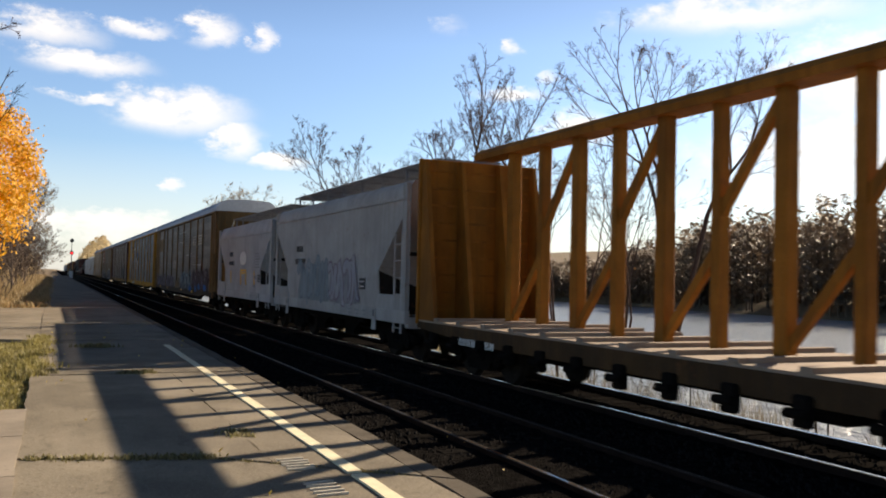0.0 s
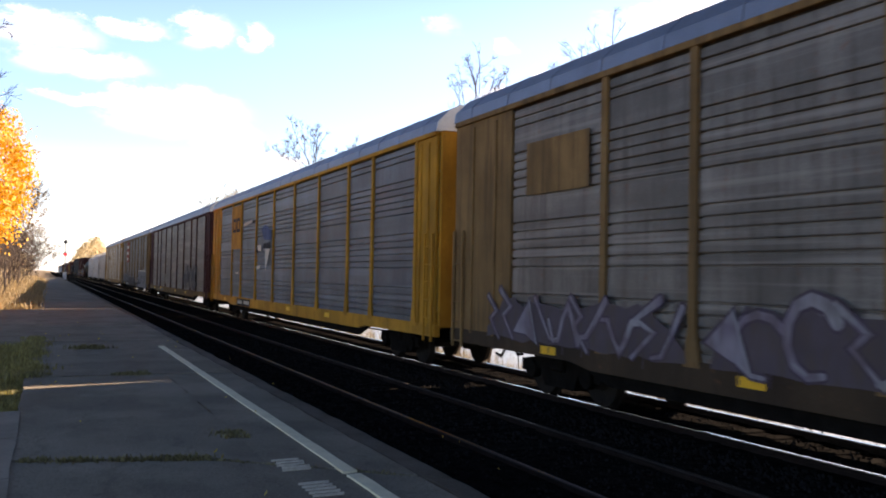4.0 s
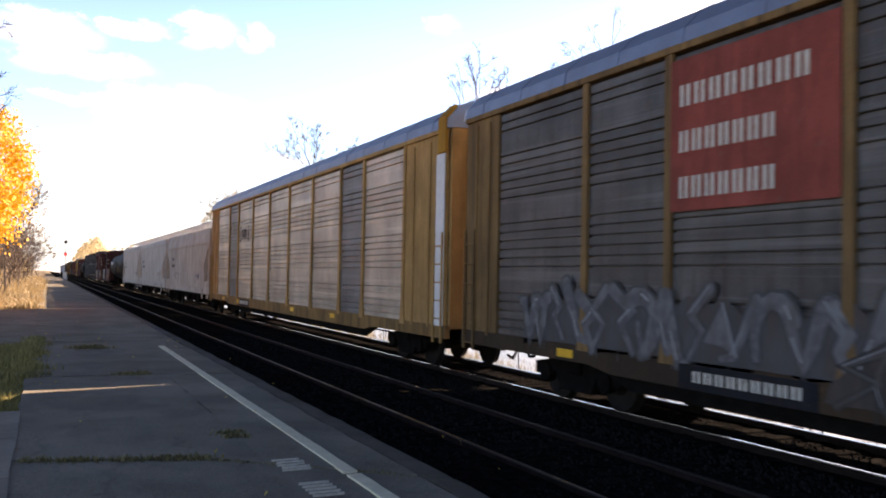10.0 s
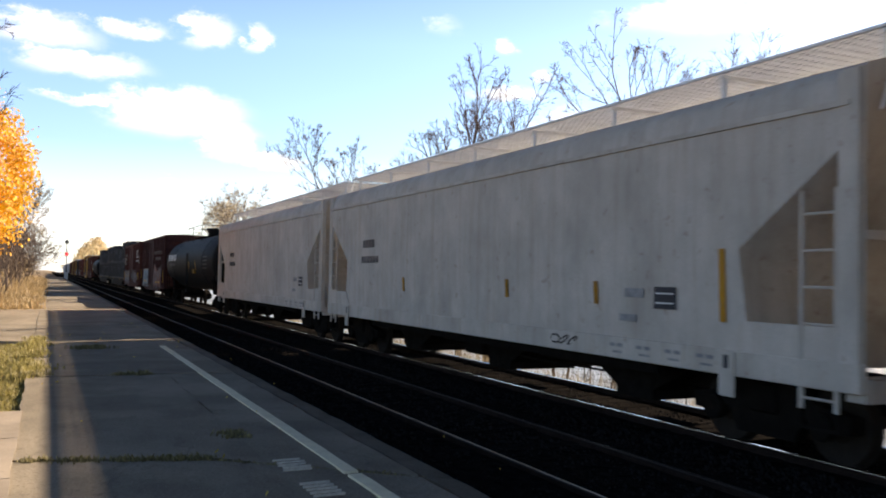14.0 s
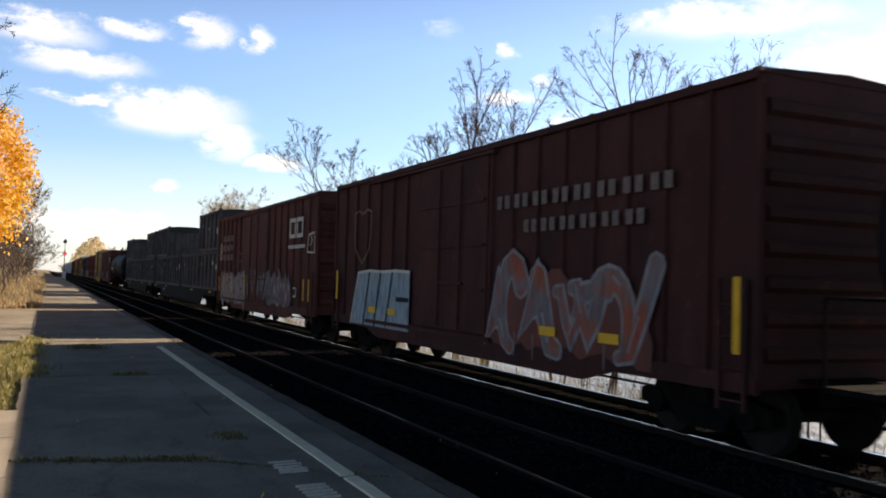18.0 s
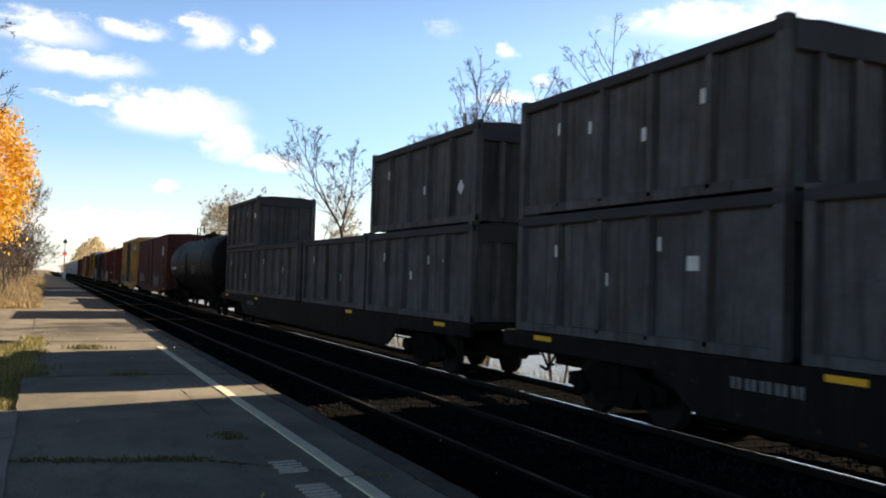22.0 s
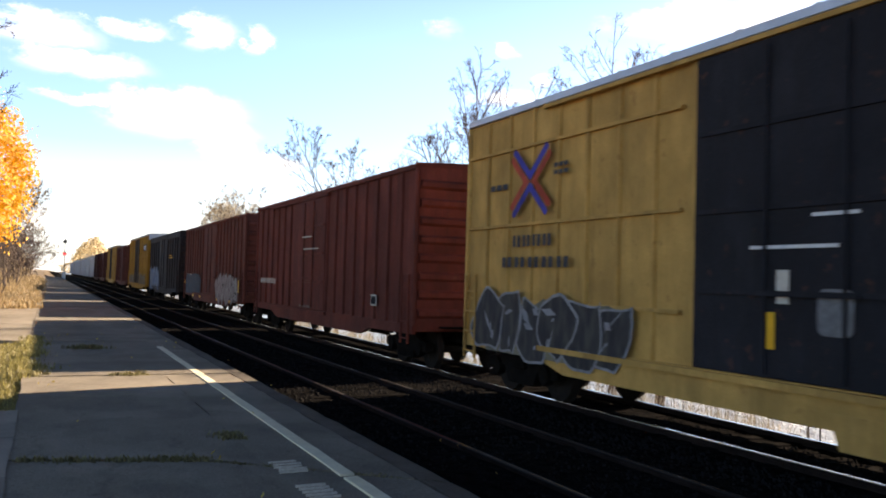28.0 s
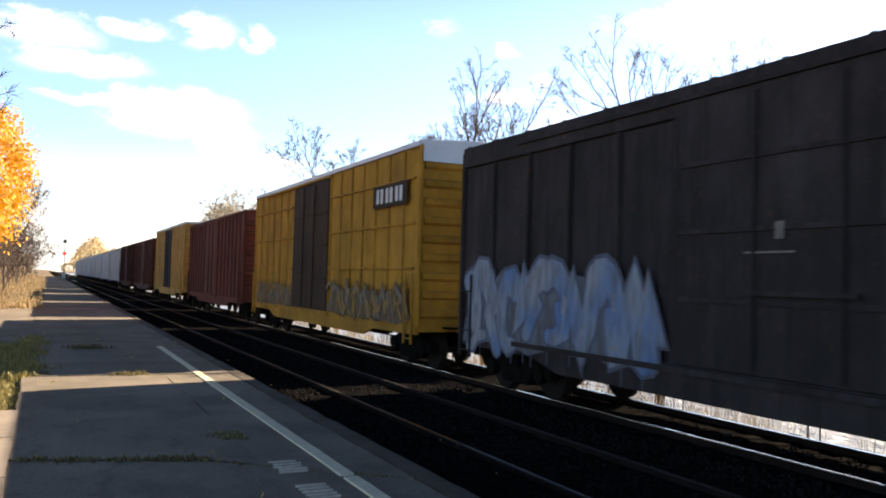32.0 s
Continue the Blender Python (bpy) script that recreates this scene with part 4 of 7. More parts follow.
def taper(mb, x, pts, w0, w1):
    """One continuous brush stroke on the side of a car, whose half width runs from w0 to w1, with blunt rounded ends."""
    n, verts = len(pts) - 1, []
    dirs = []
    for (ay, az), (by, bz) in zip(pts, pts[1:]):
        d = math.hypot(by - ay, bz - az) or 1e-6
        dirs.append(((by - ay) / d, (bz - az) / d))
    stations = [(pts[0], dirs[0], w0, -0.8, 0.45), (pts[0], dirs[0], w0, -0.35, 0.9)]
    for k, p in enumerate(pts):
        d0, d1 = dirs[max(0, k - 1)], dirs[min(n - 1, k)]
        m = (d0[0] + d1[0], d0[1] + d1[1])
        q = math.hypot(*m)
        m = (m[0] / q, m[1] / q) if q > 0.3 else d1
        stations.append((p, m, w0 + (w1 - w0) * k / n, 0.0, 1.0 / max(0.62, m[0] * d1[0] + m[1] * d1[1])))
    stations += [(pts[-1], dirs[-1], w1, 0.35, 0.9), (pts[-1], dirs[-1], w1, 0.8, 0.45)]
    for i, ((y, z), (u, v), w, ahead, wide) in enumerate(stations):
        e = x - 0.00025 * i
        y, z = y + u * w * ahead, z + v * w * ahead
        verts += [(e, y - v * w * wide, z + u * w * wide), (e, y + v * w * wide, z - u * w * wide)]
    mb.add(verts, [(2 * i, 2 * i + 1, 2 * i + 3, 2 * i + 2) for i in range(len(stations) - 1)])


def ribbon(mb, x, pts, w):
    """A brush stroke of one width."""
    taper(mb, x, pts, w, w)


def graffiti(car, x, y0, y1, z0, z1, coats, seed, label="spray-painted graffiti", spiky=0.25, count=0, fat=0.1):
    """A sprayed piece: a hazy underlayer with a ragged edge, then tangled arcs, bolts and wedges with dark outlines, and drips."""
    r = random.Random(seed)
    h = z1 - z0
    under, strokes = MB(), []
    n = max(6, int((y1 - y0) / 0.3))
    pts = []
    for i in range(n + 1):
        y = y0 + (y1 - y0) * i / n
        e = min(1.0, 6.0 * min(i, n - i) / n + 0.35)
        pts.append(((y + r.uniform(-0.08, 0.08), z0 + h * r.uniform(0.0, 0.12)), (y + r.uniform(-0.08, 0.08), z0 + h * r.uniform(0.70, 0.96) * e)))
    for (b0, t0), (b1, t1) in zip(pts, pts[1:]):
        under.add([(x, *b0), (x, *b1), (x, *t1), (x, *t0)], [(0, 1, 2, 3)])
    n = round(1.7 * count) or max(5, int((y1 - y0) / (0.40 * h)))
    for i in range(n):
        wide = (y1 - y0) / n
        my, mz = y0 + wide * (i + 0.5 + r.uniform(-0.25, 0.25)), z0 + h * r.uniform(0.40, 0.60)
        reach, tall, f = min(h, wide * 1.5) * r.uniform(0.40, 0.62), h * r.uniform(0.34, 0.50), r.choice((-1, 1))
        kind, w, own = r.randrange(5), h * fat * r.uniform(0.7, 1.35), x - 0.0006 * (i % 5)
        line, fill, shine = MB(), MB(), MB()
        if kind == 0:        # a sweeping arc
            a0, a1 = r.uniform(0.4, 1.2), r.uniform(3.6, 5.2)
            st = [(my + f * reach * math.cos(a0 + (a1 - a0) * k / 8), mz + tall * math.sin(a0 + (a1 - a0) * k / 8)) for k in range(9)]
        elif kind == 1:      # a bolt
            st = [(my - f * reach * 0.7, mz + tall), (my + f * reach * r.uniform(0.1, 0.6), mz + tall * 0.3), (my - f * reach * r.uniform(0.1, 0.5), mz - tall * 0.1), (my + f * reach * 0.6, mz - tall)]
        elif kind == 2:      # a long slanting slash that curls at its foot
            st = [(my + f * reach * 0.6, mz + tall * 1.05), (my, mz), (my - f * reach * 0.45, mz - tall * 0.7), (my - f * reach * 1.0, mz - tall * 0.8)]
        elif kind == 3:      # a wave lying along the piece
            st = [(my + reach * (k / 3 - 1), mz + tall * 0.75 * math.sin(k * 1.25 + f)) for k in range(7)]
        else:                # a pointed wedge
            st = []
            tri = [(my - f * reach * 0.8, mz - tall * r.uniform(0.6, 1.0)), (my + f * reach * r.uniform(-0.3, 0.3), mz + tall), (my + f * reach * 0.9, mz - tall * r.uniform(-0.1, 0.6)), (my, mz - tall * 0.45)]
            out = [(my + (a - my) * 1.22, mz + (b - mz) * 1.14) for a, b in tri]
            line.add([(own - 0.004, a, b) for a, b in out], [(0, 1, 2, 3)])
            fill.add([(own - 0.010, a, b) for a, b in tri], [(0, 1, 2, 3)])
            ribbon(shine, own - 0.014, [tri[0], tri[1]], h * 0.014)
        if st:
            taper(line, own - 0.004, st, w + h * 0.045, w * 0.5 + h * 0.035)
            taper(fill, own - 0.010, st, w, w * 0.5)
            k = r.randrange(len(st) - 2)
            ribbon(shine, own - 0.014, [(a + w * 0.3, b + w * 0.3) for a, b in st[k:k + 2]], w * 0.14)
        if r.random() < spiky * 2:
            dy = my + r.uniform(-1, 1) * reach * 0.5
            ribbon(line, own - 0.0062, [(dy, z0 + h * 0.2), (dy, z0 - h * r.uniform(0.0, 0.12))], 0.012)
        strokes.append((line, fill, shine))
    g = part("graffiti", under, coats[2], car, label)
    for line, fill, shine in strokes:
        part("stroke_outline", line, coats[1], g)
        part("stroke_fill", fill, coats[0], g)
        part("stroke_shine", shine, M_SHINE, g)
    return g


def blob_piece(car, x, y0, y1, z0, z1, n, fill, rim, haze, fleck, seed, label):
    """A sprayed row of swollen upright shapes, close together, each with a rim and a few flecks, on a hazy ground."""
    r = random.Random(seed)
    h, step = z1 - z0, (y1 - y0) / n
    top = [(y1 - 0.15 - (y1 - y0 - 0.3) * k / 14, z1 - r.uniform(0.04, 0.20) * h) for k in range(15)]
    g = part("graffiti", MB().prism([(y0 + 0.25, z0 + 0.06), (y1 - 0.25, z0 + 0.06), *top], "x", x - 0.002, x), haze, car, label)

    def shape(cy, cz, a, b, lean, bend, at, deep, wave):
        pts = []
        for k in range(26):
            q = 6.2832 * k / 26
            c, v = math.cos(q), math.sin(q)
            k_ = 1 + 0.17 * math.sin(2 * q + wave) + 0.13 * math.sin(3 * q + 2.3 * wave) + 0.07 * math.sin(5 * q + wave)
            y, z = a * k_ * math.copysign(abs(c) ** 0.7, c) * (1 + bend * v), b * (2 - k_) * math.copysign(abs(v) ** 0.7, v)
            pts.append((cy + y + lean * z, cz + z))
        return MB().prism(pts, "x", at - deep, at)

    for k in range(n):
        cy, cz = y0 + step * (k + 0.5) + r.uniform(-0.06, 0.06) * step, (z0 + z1) / 2 + r.uniform(-0.06, 0.04) * h
        a, b, lean, bend, wave = step * r.uniform(0.50, 0.80), h * r.uniform(0.36, 0.52), r.uniform(-0.4, 0.4), r.uniform(-0.35, 0.35), r.uniform(0, 6.28)
        at = x - 0.003 - 0.0055 * (k % 3)
        part("blob_rim", shape(cy, cz, a + 0.045, b + 0.045, lean, bend, at, 0.001, wave), rim, g)
        part("blob", shape(cy, cz, a, b, lean, bend, at - 0.002, 0.001, wave), fill, g)
        for q in range(r.randint(2, 4)):
            fy, fz, t = cy + r.uniform(-0.5, 0.5) * a, cz + r.uniform(-0.65, 0.65) * b, r.uniform(0.12, 0.36)
            u, v, w = r.uniform(-1, 1) * t, r.uniform(-0.8, 0.8) * t, r.uniform(0.03, 0.07)
            part("fleck", MB().prism([(fy - u, fz - v), (fy + w, fz - w), (fy + u, fz + v), (fy - w * 0.6, fz + w)], "x", at - 0.0045, at - 0.0038), fleck, g)
    return g


def slab_piece(car, x, y0, y1, z0, z1, coats, dark, label, lines, cant, band=0.0):
    """A solid sprayed slab: the end nearer the rear is canted, with a pale rim, and straight dark strokes stand on it."""
    top = [(y1 - cant, z1 - 0.03)] + [(y1 - cant + (y0 - y1 + cant) * k / 4, z1 + 0.03 * (k % 2)) for k in range(1, 5)]
    g = part("graffiti", MB().prism([(y1, z0), *top, (y0, z0)], "x", x - 0.003, x), coats[0], car, label)
    rim = MB()
    ribbon(rim, x - 0.005, [(y1, z0), *top], 0.035)
    part("pale_rim", rim, M_MARK, g)
    if band:
        part("dark_end", MB().prism([(y1 - 0.08, z0 + 0.02), (y1 - cant - 0.02, z1 - 0.14), (y1 - cant - 0.05, z0 + 0.02)], "x", x - 0.006, x - 0.003), dark, g)
    for a, b, e, f in lines:
        stroke = MB()
        ribbon(stroke, x - 0.007, [(a, b), (e, f)], 0.055)
        part("dark_stroke", stroke, dark, g)
    return g


def paint(name, rgb, **kw):
    a = dict(rough=0.75, spec=0.09, grime=0.6, var=0.25, scale=1.1, fine=34, bump=0.12, streak=0.6, spots=0.4)
    a.update(kw)
    return mat(name, rgb, **a)


M_FADE = mat("faded buff paint", (0.20, 0.185, 0.16), 0.85, var=0.4, scale=3, spec=0.1, spots=0.8, spot_rgb=(0.13, 0.12, 0.11))
M_DATAW = mat("faded white data lettering", (0.16, 0.16, 0.16), 0.8, var=0.3, scale=12, spec=0.1)
M_MAROONW = mat("faded cream lettering", (0.17, 0.13, 0.11), 0.8, var=0.3, scale=12, spec=0.1, spots=0.8, spot_rgb=(0.07, 0.03, 0.025))
M_SHINE = mat("pale spray highlights", (0.24, 0.24, 0.25), 0.8, var=0.3, scale=3, spec=0.1, spots=0.7, spot_rgb=(0.1, 0.09, 0.09))
P_GBLUE = paint("emblem blue", (0.06, 0.06, 0.30))
P_GRED = paint("emblem red", (0.42, 0.07, 0.04))
S_TEAL = spray("teal and silver spray", [(0.14, 0.19, 0.22), (0.19, 0.24, 0.27), (0.26, 0.29, 0.31)], (0.12, 0.155, 0.18), 1.6, worn=(0.27, 0.265, 0.26), base=(0.19, 0.23, 0.245))
S_SILVW = spray("white and plum spray", [(0.34, 0.34, 0.36), (0.28, 0.27, 0.31), (0.36, 0.36, 0.36)], (0.15, 0.10, 0.13), 1.6, worn=(0.30, 0.29, 0.28), base=(0.25, 0.24, 0.26))
S_SILVER = spray("silver block spray", [(0.12, 0.122, 0.125), (0.155, 0.155, 0.158), (0.10, 0.10, 0.104)], (0.035, 0.035, 0.04), 1.4, base=(0.13, 0.13, 0.135))
S_SMOKE = spray("smoky dark spray", [(0.05, 0.048, 0.046), (0.08, 0.075, 0.07), (0.06, 0.05, 0.04)], (0.03, 0.028, 0.026), 2.0, base=(0.06, 0.052, 0.045))
S_GREY = spray("grey scrawl spray", [(0.10, 0.10, 0.10), (0.15, 0.15, 0.15), (0.09, 0.09, 0.09), (0.19, 0.19, 0.19)], (0.05, 0.05, 0.05), 3.0, base=(0.085, 0.082, 0.08))
S_BRICK = spray("brick red spray", [(0.34, 0.07, 0.035), (0.30, 0.09, 0.05), (0.17, 0.15, 0.15), (0.34, 0.06, 0.03)], (0.20, 0.19, 0.185), 1.2, worn=(0.09, 0.05, 0.045), base=(0.20, 0.055, 0.035))
S_PALE = spray("pale blue spray", [(0.24, 0.31, 0.34), (0.29, 0.35, 0.37), (0.20, 0.28, 0.32)], (0.02, 0.02, 0.03), 1.2, base=(0.15, 0.19, 0.21))
S_BUBBLE = spray("white bubble spray", [(0.23, 0.228, 0.225), (0.29, 0.285, 0.28), (0.18, 0.172, 0.168)], (0.05, 0.032, 0.03), 2.0, base=(0.11, 0.08, 0.075), wear=0.8)
S_DRIP = spray("dripping white spray", [(0.34, 0.32, 0.33), (0.16, 0.10, 0.10), (0.30, 0.28, 0.30)], (0.10, 0.04, 0.04), 2.4, wear=0.7)
S_VIOLET = spray("dark maroon spray", [(0.05, 0.025, 0.03), (0.035, 0.02, 0.025), (0.07, 0.035, 0.04), (0.05, 0.10, 0.22)], (0.014, 0.012, 0.016), 0.8, base=(0.045, 0.022, 0.026))
S_BW = spray("black and white spray", [(0.02, 0.02, 0.024), (0.05, 0.05, 0.055), (0.15, 0.15, 0.15)], (0.012, 0.012, 0.015), 2.0, worn=(0.10, 0.08, 0.05), base=(0.13, 0.12, 0.11))
S_DARK = spray("dark violet spray", [(0.06, 0.05, 0.07), (0.12, 0.10, 0.09), (0.05, 0.05, 0.06)], (0.02, 0.02, 0.02), 2.0, (0.3, 0.2, 0.06))
S_WTEAL = spray("faded teal spray", [(0.040, 0.085, 0.105), (0.036, 0.080, 0.11), (0.065, 0.08, 0.09)], (0.035, 0.06, 0.075), 1.0, worn=(0.10, 0.05, 0.045), wear=0.5, base=(0.032, 0.085, 0.115))
S_BLUEW = spray("blue and white spray", [(0.27, 0.285, 0.295), (0.20, 0.245, 0.30), (0.09, 0.18, 0.34)], (0.07, 0.085, 0.12), 1.2, wear=0.5, base=(0.14, 0.165, 0.19))
S_TEALB = (*spray("teal and white spray", [(0.07, 0.16, 0.22), (0.12, 0.24, 0.30), (0.24, 0.29, 0.30), (0.06, 0.10, 0.16)], (0.02, 0.03, 0.05), 1.6, base=(0.06, 0.09, 0.11)), paint("strong blue spray", (0.03, 0.13, 0.36)))
S_LILAC = spray("white and lilac spray", [(0.24, 0.22, 0.25), (0.15, 0.12, 0.15), (0.28, 0.27, 0.28)], (0.05, 0.035, 0.05), 1.6, base=(0.09, 0.07, 0.08))
S_BROWN = spray("brown scrawl spray", [(0.20, 0.11, 0.03), (0.34, 0.20, 0.04), (0.16, 0.12, 0.09), (0.28, 0.22, 0.14)], (0.06, 0.04, 0.02), 2.6)
S_CLOUD = spray("dull white spray", [(0.20, 0.195, 0.195), (0.26, 0.255, 0.255), (0.16, 0.15, 0.15)], (0.045, 0.035, 0.035), 2.6, worn=(0.13, 0.10, 0.09), wear=0.7, base=(0.10, 0.075, 0.07))
S_INK = spray("black spray", [(0.020, 0.020, 0.024), (0.035, 0.034, 0.036), (0.025, 0.024, 0.026)], (0.20, 0.20, 0.205), 2.0, worn=(0.10, 0.09, 0.07), wear=0.5, base=(0.21, 0.185, 0.12))
P_BLACK = paint("graffiti black", (0.018, 0.018, 0.022))


# -- centre-beam flat car --
P_CBEAM = paint("amber yellow steel", (0.31, 0.118, 0.018), streak=0.6, streak_rgb=(0.12, 0.05, 0.015))
P_CBSILL = paint("grimy amber sill", (0.07, 0.04, 0.018), streak=0.8)
P_DECK = mat("worn deck", (0.26, 0.20, 0.15), 0.85, var=0.3, scale=2)


def centerbeam(s0, s1):
    car, length = rail_car("centerbeam_flat_car", "empty amber-yellow centre-beam lumber flat car with bulkhead ends", s0, s1, 2.4, 1.05)
    h = length / 2
    part("deck", MB().box(-1.45, 1.45, -h, h, 1.02, 1.10), P_DECK, car, "worn deck with pale boards")
    for sx in (-1, 1):
        part("side_sill", MB().prism([(-h, 0.92), (-h, 1.06), (h, 1.06), (h, 0.92), (h - 3.2, 0.74), (-h + 3.2, 0.74)], "x", sx * 1.47, sx * 1.40), P_CBSILL, car)
    for i in range(20):
        y = -h + 1.0 + (length - 2.0) * i / 19
        part("riser", MB().box(-1.46, 1.46, y - 0.09, y + 0.09, 1.10, 1.17), P_DECK, car)
        part("winch", MB().box(-1.56, -1.42, y - 0.13, y + 0.13, 0.50, 0.86, 0.03).tube((-1.60, y - 0.16, 0.66), (-1.60, y + 0.16, 0.66), 0.06, n=8), M_STEEL, car)
    part("top_chord", MB().prism([(-0.26, 4.78), (0.26, 4.78), (0.28, 4.90), (0.14, 5.02), (-0.14, 5.02), (-0.28, 4.90)], "y", -h + 0.3, h - 0.3), P_CBEAM, car)
    for k in range(17):
        y = h - 1.80 - 1.28 * k
        w = 0.125 if k % 2 == 0 else 0.09
        part("post", MB().box(-0.11, 0.11, y - w, y + w, 1.10, 4.80, 0.015), P_CBEAM, car)
        if k and k % 2 == 0:
            part("brace", MB().prism([(y - 0.10, 4.78), (y + 0.08, 4.78), (y + 1.28, 3.2), (y + 1.28, 2.95)], "x", -0.06, 0.06), P_CBEAM, car)
        elif k:
            part("brace", MB().prism([(y, 2.75), (y, 2.5), (y + 1.20, 1.12), (y + 1.36, 1.12)], "x", -0.06, 0.06), P_CBEAM, car)
    for sy in (-1, 1):
        e = sy * h
        b = part("bulkhead", MB().box(-1.50, 1.50, e - 0.05, e + 0.05, 1.0, 4.78, 0.01), P_CBEAM, car, "tall plate bulkhead")
        for i in range(9):
            z = 1.3 + i * 0.40
            part("bulkhead_rib", MB().box(-1.46, 1.46, e - sy * 0.05 - 0.03, e - sy * 0.05 + 0.03, z, z + 0.05), P_CBEAM, b)
        for x in (-1.40, -0.5, 0.5, 1.40):
            part("bulkhead_post", MB().prism([(e - sy * 0.05, 1.1), (e - sy * 0.9, 1.1), (e - sy * 0.22, 4.75), (e - sy * 0.05, 4.75)], "x", x - 0.05, x + 0.05), P_CBEAM, b)
    bars(car, -1.474, h - 3.8, h - 2.2, 0.70, 0.84, 8, M_WHITE)
    return car


# -- covered hoppers --
# Near-black that puts the shade of the open hopper ends into the colour.
P_ENDSHADE = paint("painted hopper end shade", (0.022, 0.019, 0.017), spec=0.05)
M_TINT = mat("faded label grey", (0.25, 0.252, 0.255), 0.8, var=0.3, scale=9, spec=0.1)
M_GRATED = mat("grimy roof grating", (0.20, 0.20, 0.205), 0.7, metal=0.0, var=0.25, scale=4)
M_GRATE = mat("pale galvanised grating", (0.62, 0.63, 0.64), 0.6, metal=0.0, var=0.15, scale=4)

def hopper(s0, s1, paint_m, label, shoulder=4.42, walk_z=4.95, run=1.45, knee=2.48, ridge=3.90, dark_ends=False, marks=True, stencil=3.4, plain=False):
    car, length = rail_car("covered_hopper_car", label, s0, s1, 1.75, 1.0)
    h = length / 2
    hb = h - 0.02
    top = shoulder + 0.20
    # body: curved roof, straight sides, ends that slope inward to the knee and drop to the sill
    prof = [(-1.52, 1.02), (-1.55, knee), (-1.55, 3.64), (-1.55, ridge), (-1.50, ridge + 0.26), (-1.34, shoulder), (-0.80, top - 0.05), (0, top)]
    prof += [(-x, z) for x, z in reversed(prof[:-1])]

    def end_y(z):
        if z >= 3.64:
            return hb - 0.06
        if z >= knee:
            return hb - 0.22 - (run - 0.22) * (3.64 - z) / (3.64 - knee)
        return hb - run + 0.2 * (knee - z) / (knee - 1.0)
    part("body", MB().rings([[(x, sy * end_y(z), z) for x, z in prof] for sy in (-1, 1)]), paint_m, car, smooth=True)
    for sy in (-1, 1):
        # Dark sheets over the end slopes paint the shade inside the opening.
        if dark_ends:
            e = MB()
            for za, zb in ((1.10, knee), (knee, 3.60)):
                e.add([(-1.53, sy * (end_y(za) + 0.012), za), (1.53, sy * (end_y(za) + 0.012), za), (1.53, sy * (end_y(zb) + 0.012), zb), (-1.53, sy * (end_y(zb) + 0.012), zb)], [(0, 1, 2, 3)])
            part("end_sheet", e, P_ENDSHADE, car, "end slope with its shade painted dark")
        frame_mb = MB()
        for x in (-0.55, 0.55):
            frame_mb.box(x - 0.06, x + 0.06, sy * (hb - 0.10), sy * hb, 1.05, 3.7)
        frame_mb.box(-1.50, 1.50, sy * (hb - 0.08), sy * (hb - 0.02), 2.55, 2.65)
        part("end_frame", frame_mb, P_ENDSHADE if dark_ends else paint_m, car, "upright end framing")
        part("brake_wheel", MB().tube((0.25, sy * (hb + 0.02), 2.2), (0.25, sy * (hb + 0.07), 2.2), 0.28, 0.28, 14).tube((0.25, sy * (hb - 0.1), 2.2), (0.25, sy * (hb + 0.02), 2.2), 0.04, n=8), M_STEEL, car)
        part("end_sill", MB().box(-1.45, 1.45, sy * (h - 0.24), sy * (h - 0.02), 0.85, 1.10, 0.01), paint_m, car)
    for sx in (-1, 1):
        part("side_ridge", MB().box(sx * 1.545, sx * 1.585, -hb + 0.1, hb - 0.1, ridge - 0.03, ridge + 0.03), paint_m, car)
        part("side_sill", MB().box(sx * 1.44, sx * 1.565, -h, h, 0.95, 1.26, 0.012), paint_m, car, "pale riveted side sill")
        for sy in (-1, 1):
            part("corner_post", MB().box(sx * 1.46, sx * 1.562, sy * (hb - 0.24), sy * hb, 1.05, shoulder - 0.08, 0.012), paint_m, car)
            ladder(car, sx * 1.545, sy * (hb - 0.74), sy * (hb - 0.27), 0.72, 3.1, paint_m, 0.40)
            part("step", MB().box(sx * 1.50, sx * 1.54, sy * (hb - 0.75), sy * (hb - 0.27), 0.50, 0.54).box(sx * 1.50, sx * 1.54, sy * (hb - 0.77), sy * (hb - 0.74), 0.50, 0.95).box(sx * 1.50, sx * 1.54, sy * (hb - 0.28), sy * (hb - 0.25), 0.50, 0.95), M_STEEL, car)
    for sx in (-1, 1) if not plain else ():
        part("under_sill", MB().box(sx * 1.30, sx * 1.40, -h + 3.4, h - 3.4, 0.80, 0.96), M_STEEL, car)
        for sy in (-1, 1):
            y = sy * (hb - run - 0.15)
            pad = part("jacking_pad", MB().box(sx * 1.568, sx * 1.60, y - 0.13, y + 0.13, 0.70, 1.24, 0.008), paint_m, car)
            part("pad_slot", MB().box(sx * 1.601, sx * 1.604, y - 0.04, y + 0.04, 1.04, 1.20), M_DARKP, pad)
    for y in (-length * 0.24, 0.0, length * 0.24):
        part("discharge_bay", MB().prism([(y - 1.7, 1.05), (y + 1.7, 1.05), (y + 0.45, 0.42), (y + 0.45, 0.28), (y - 0.45, 0.28), (y - 0.45, 0.42)], "x", -0.75, 0.75), M_STEEL, car)
    # roof walkway of open grating on brackets
    wk, grate_m = MB(), M_GRATED if dark_ends else M_GRATE
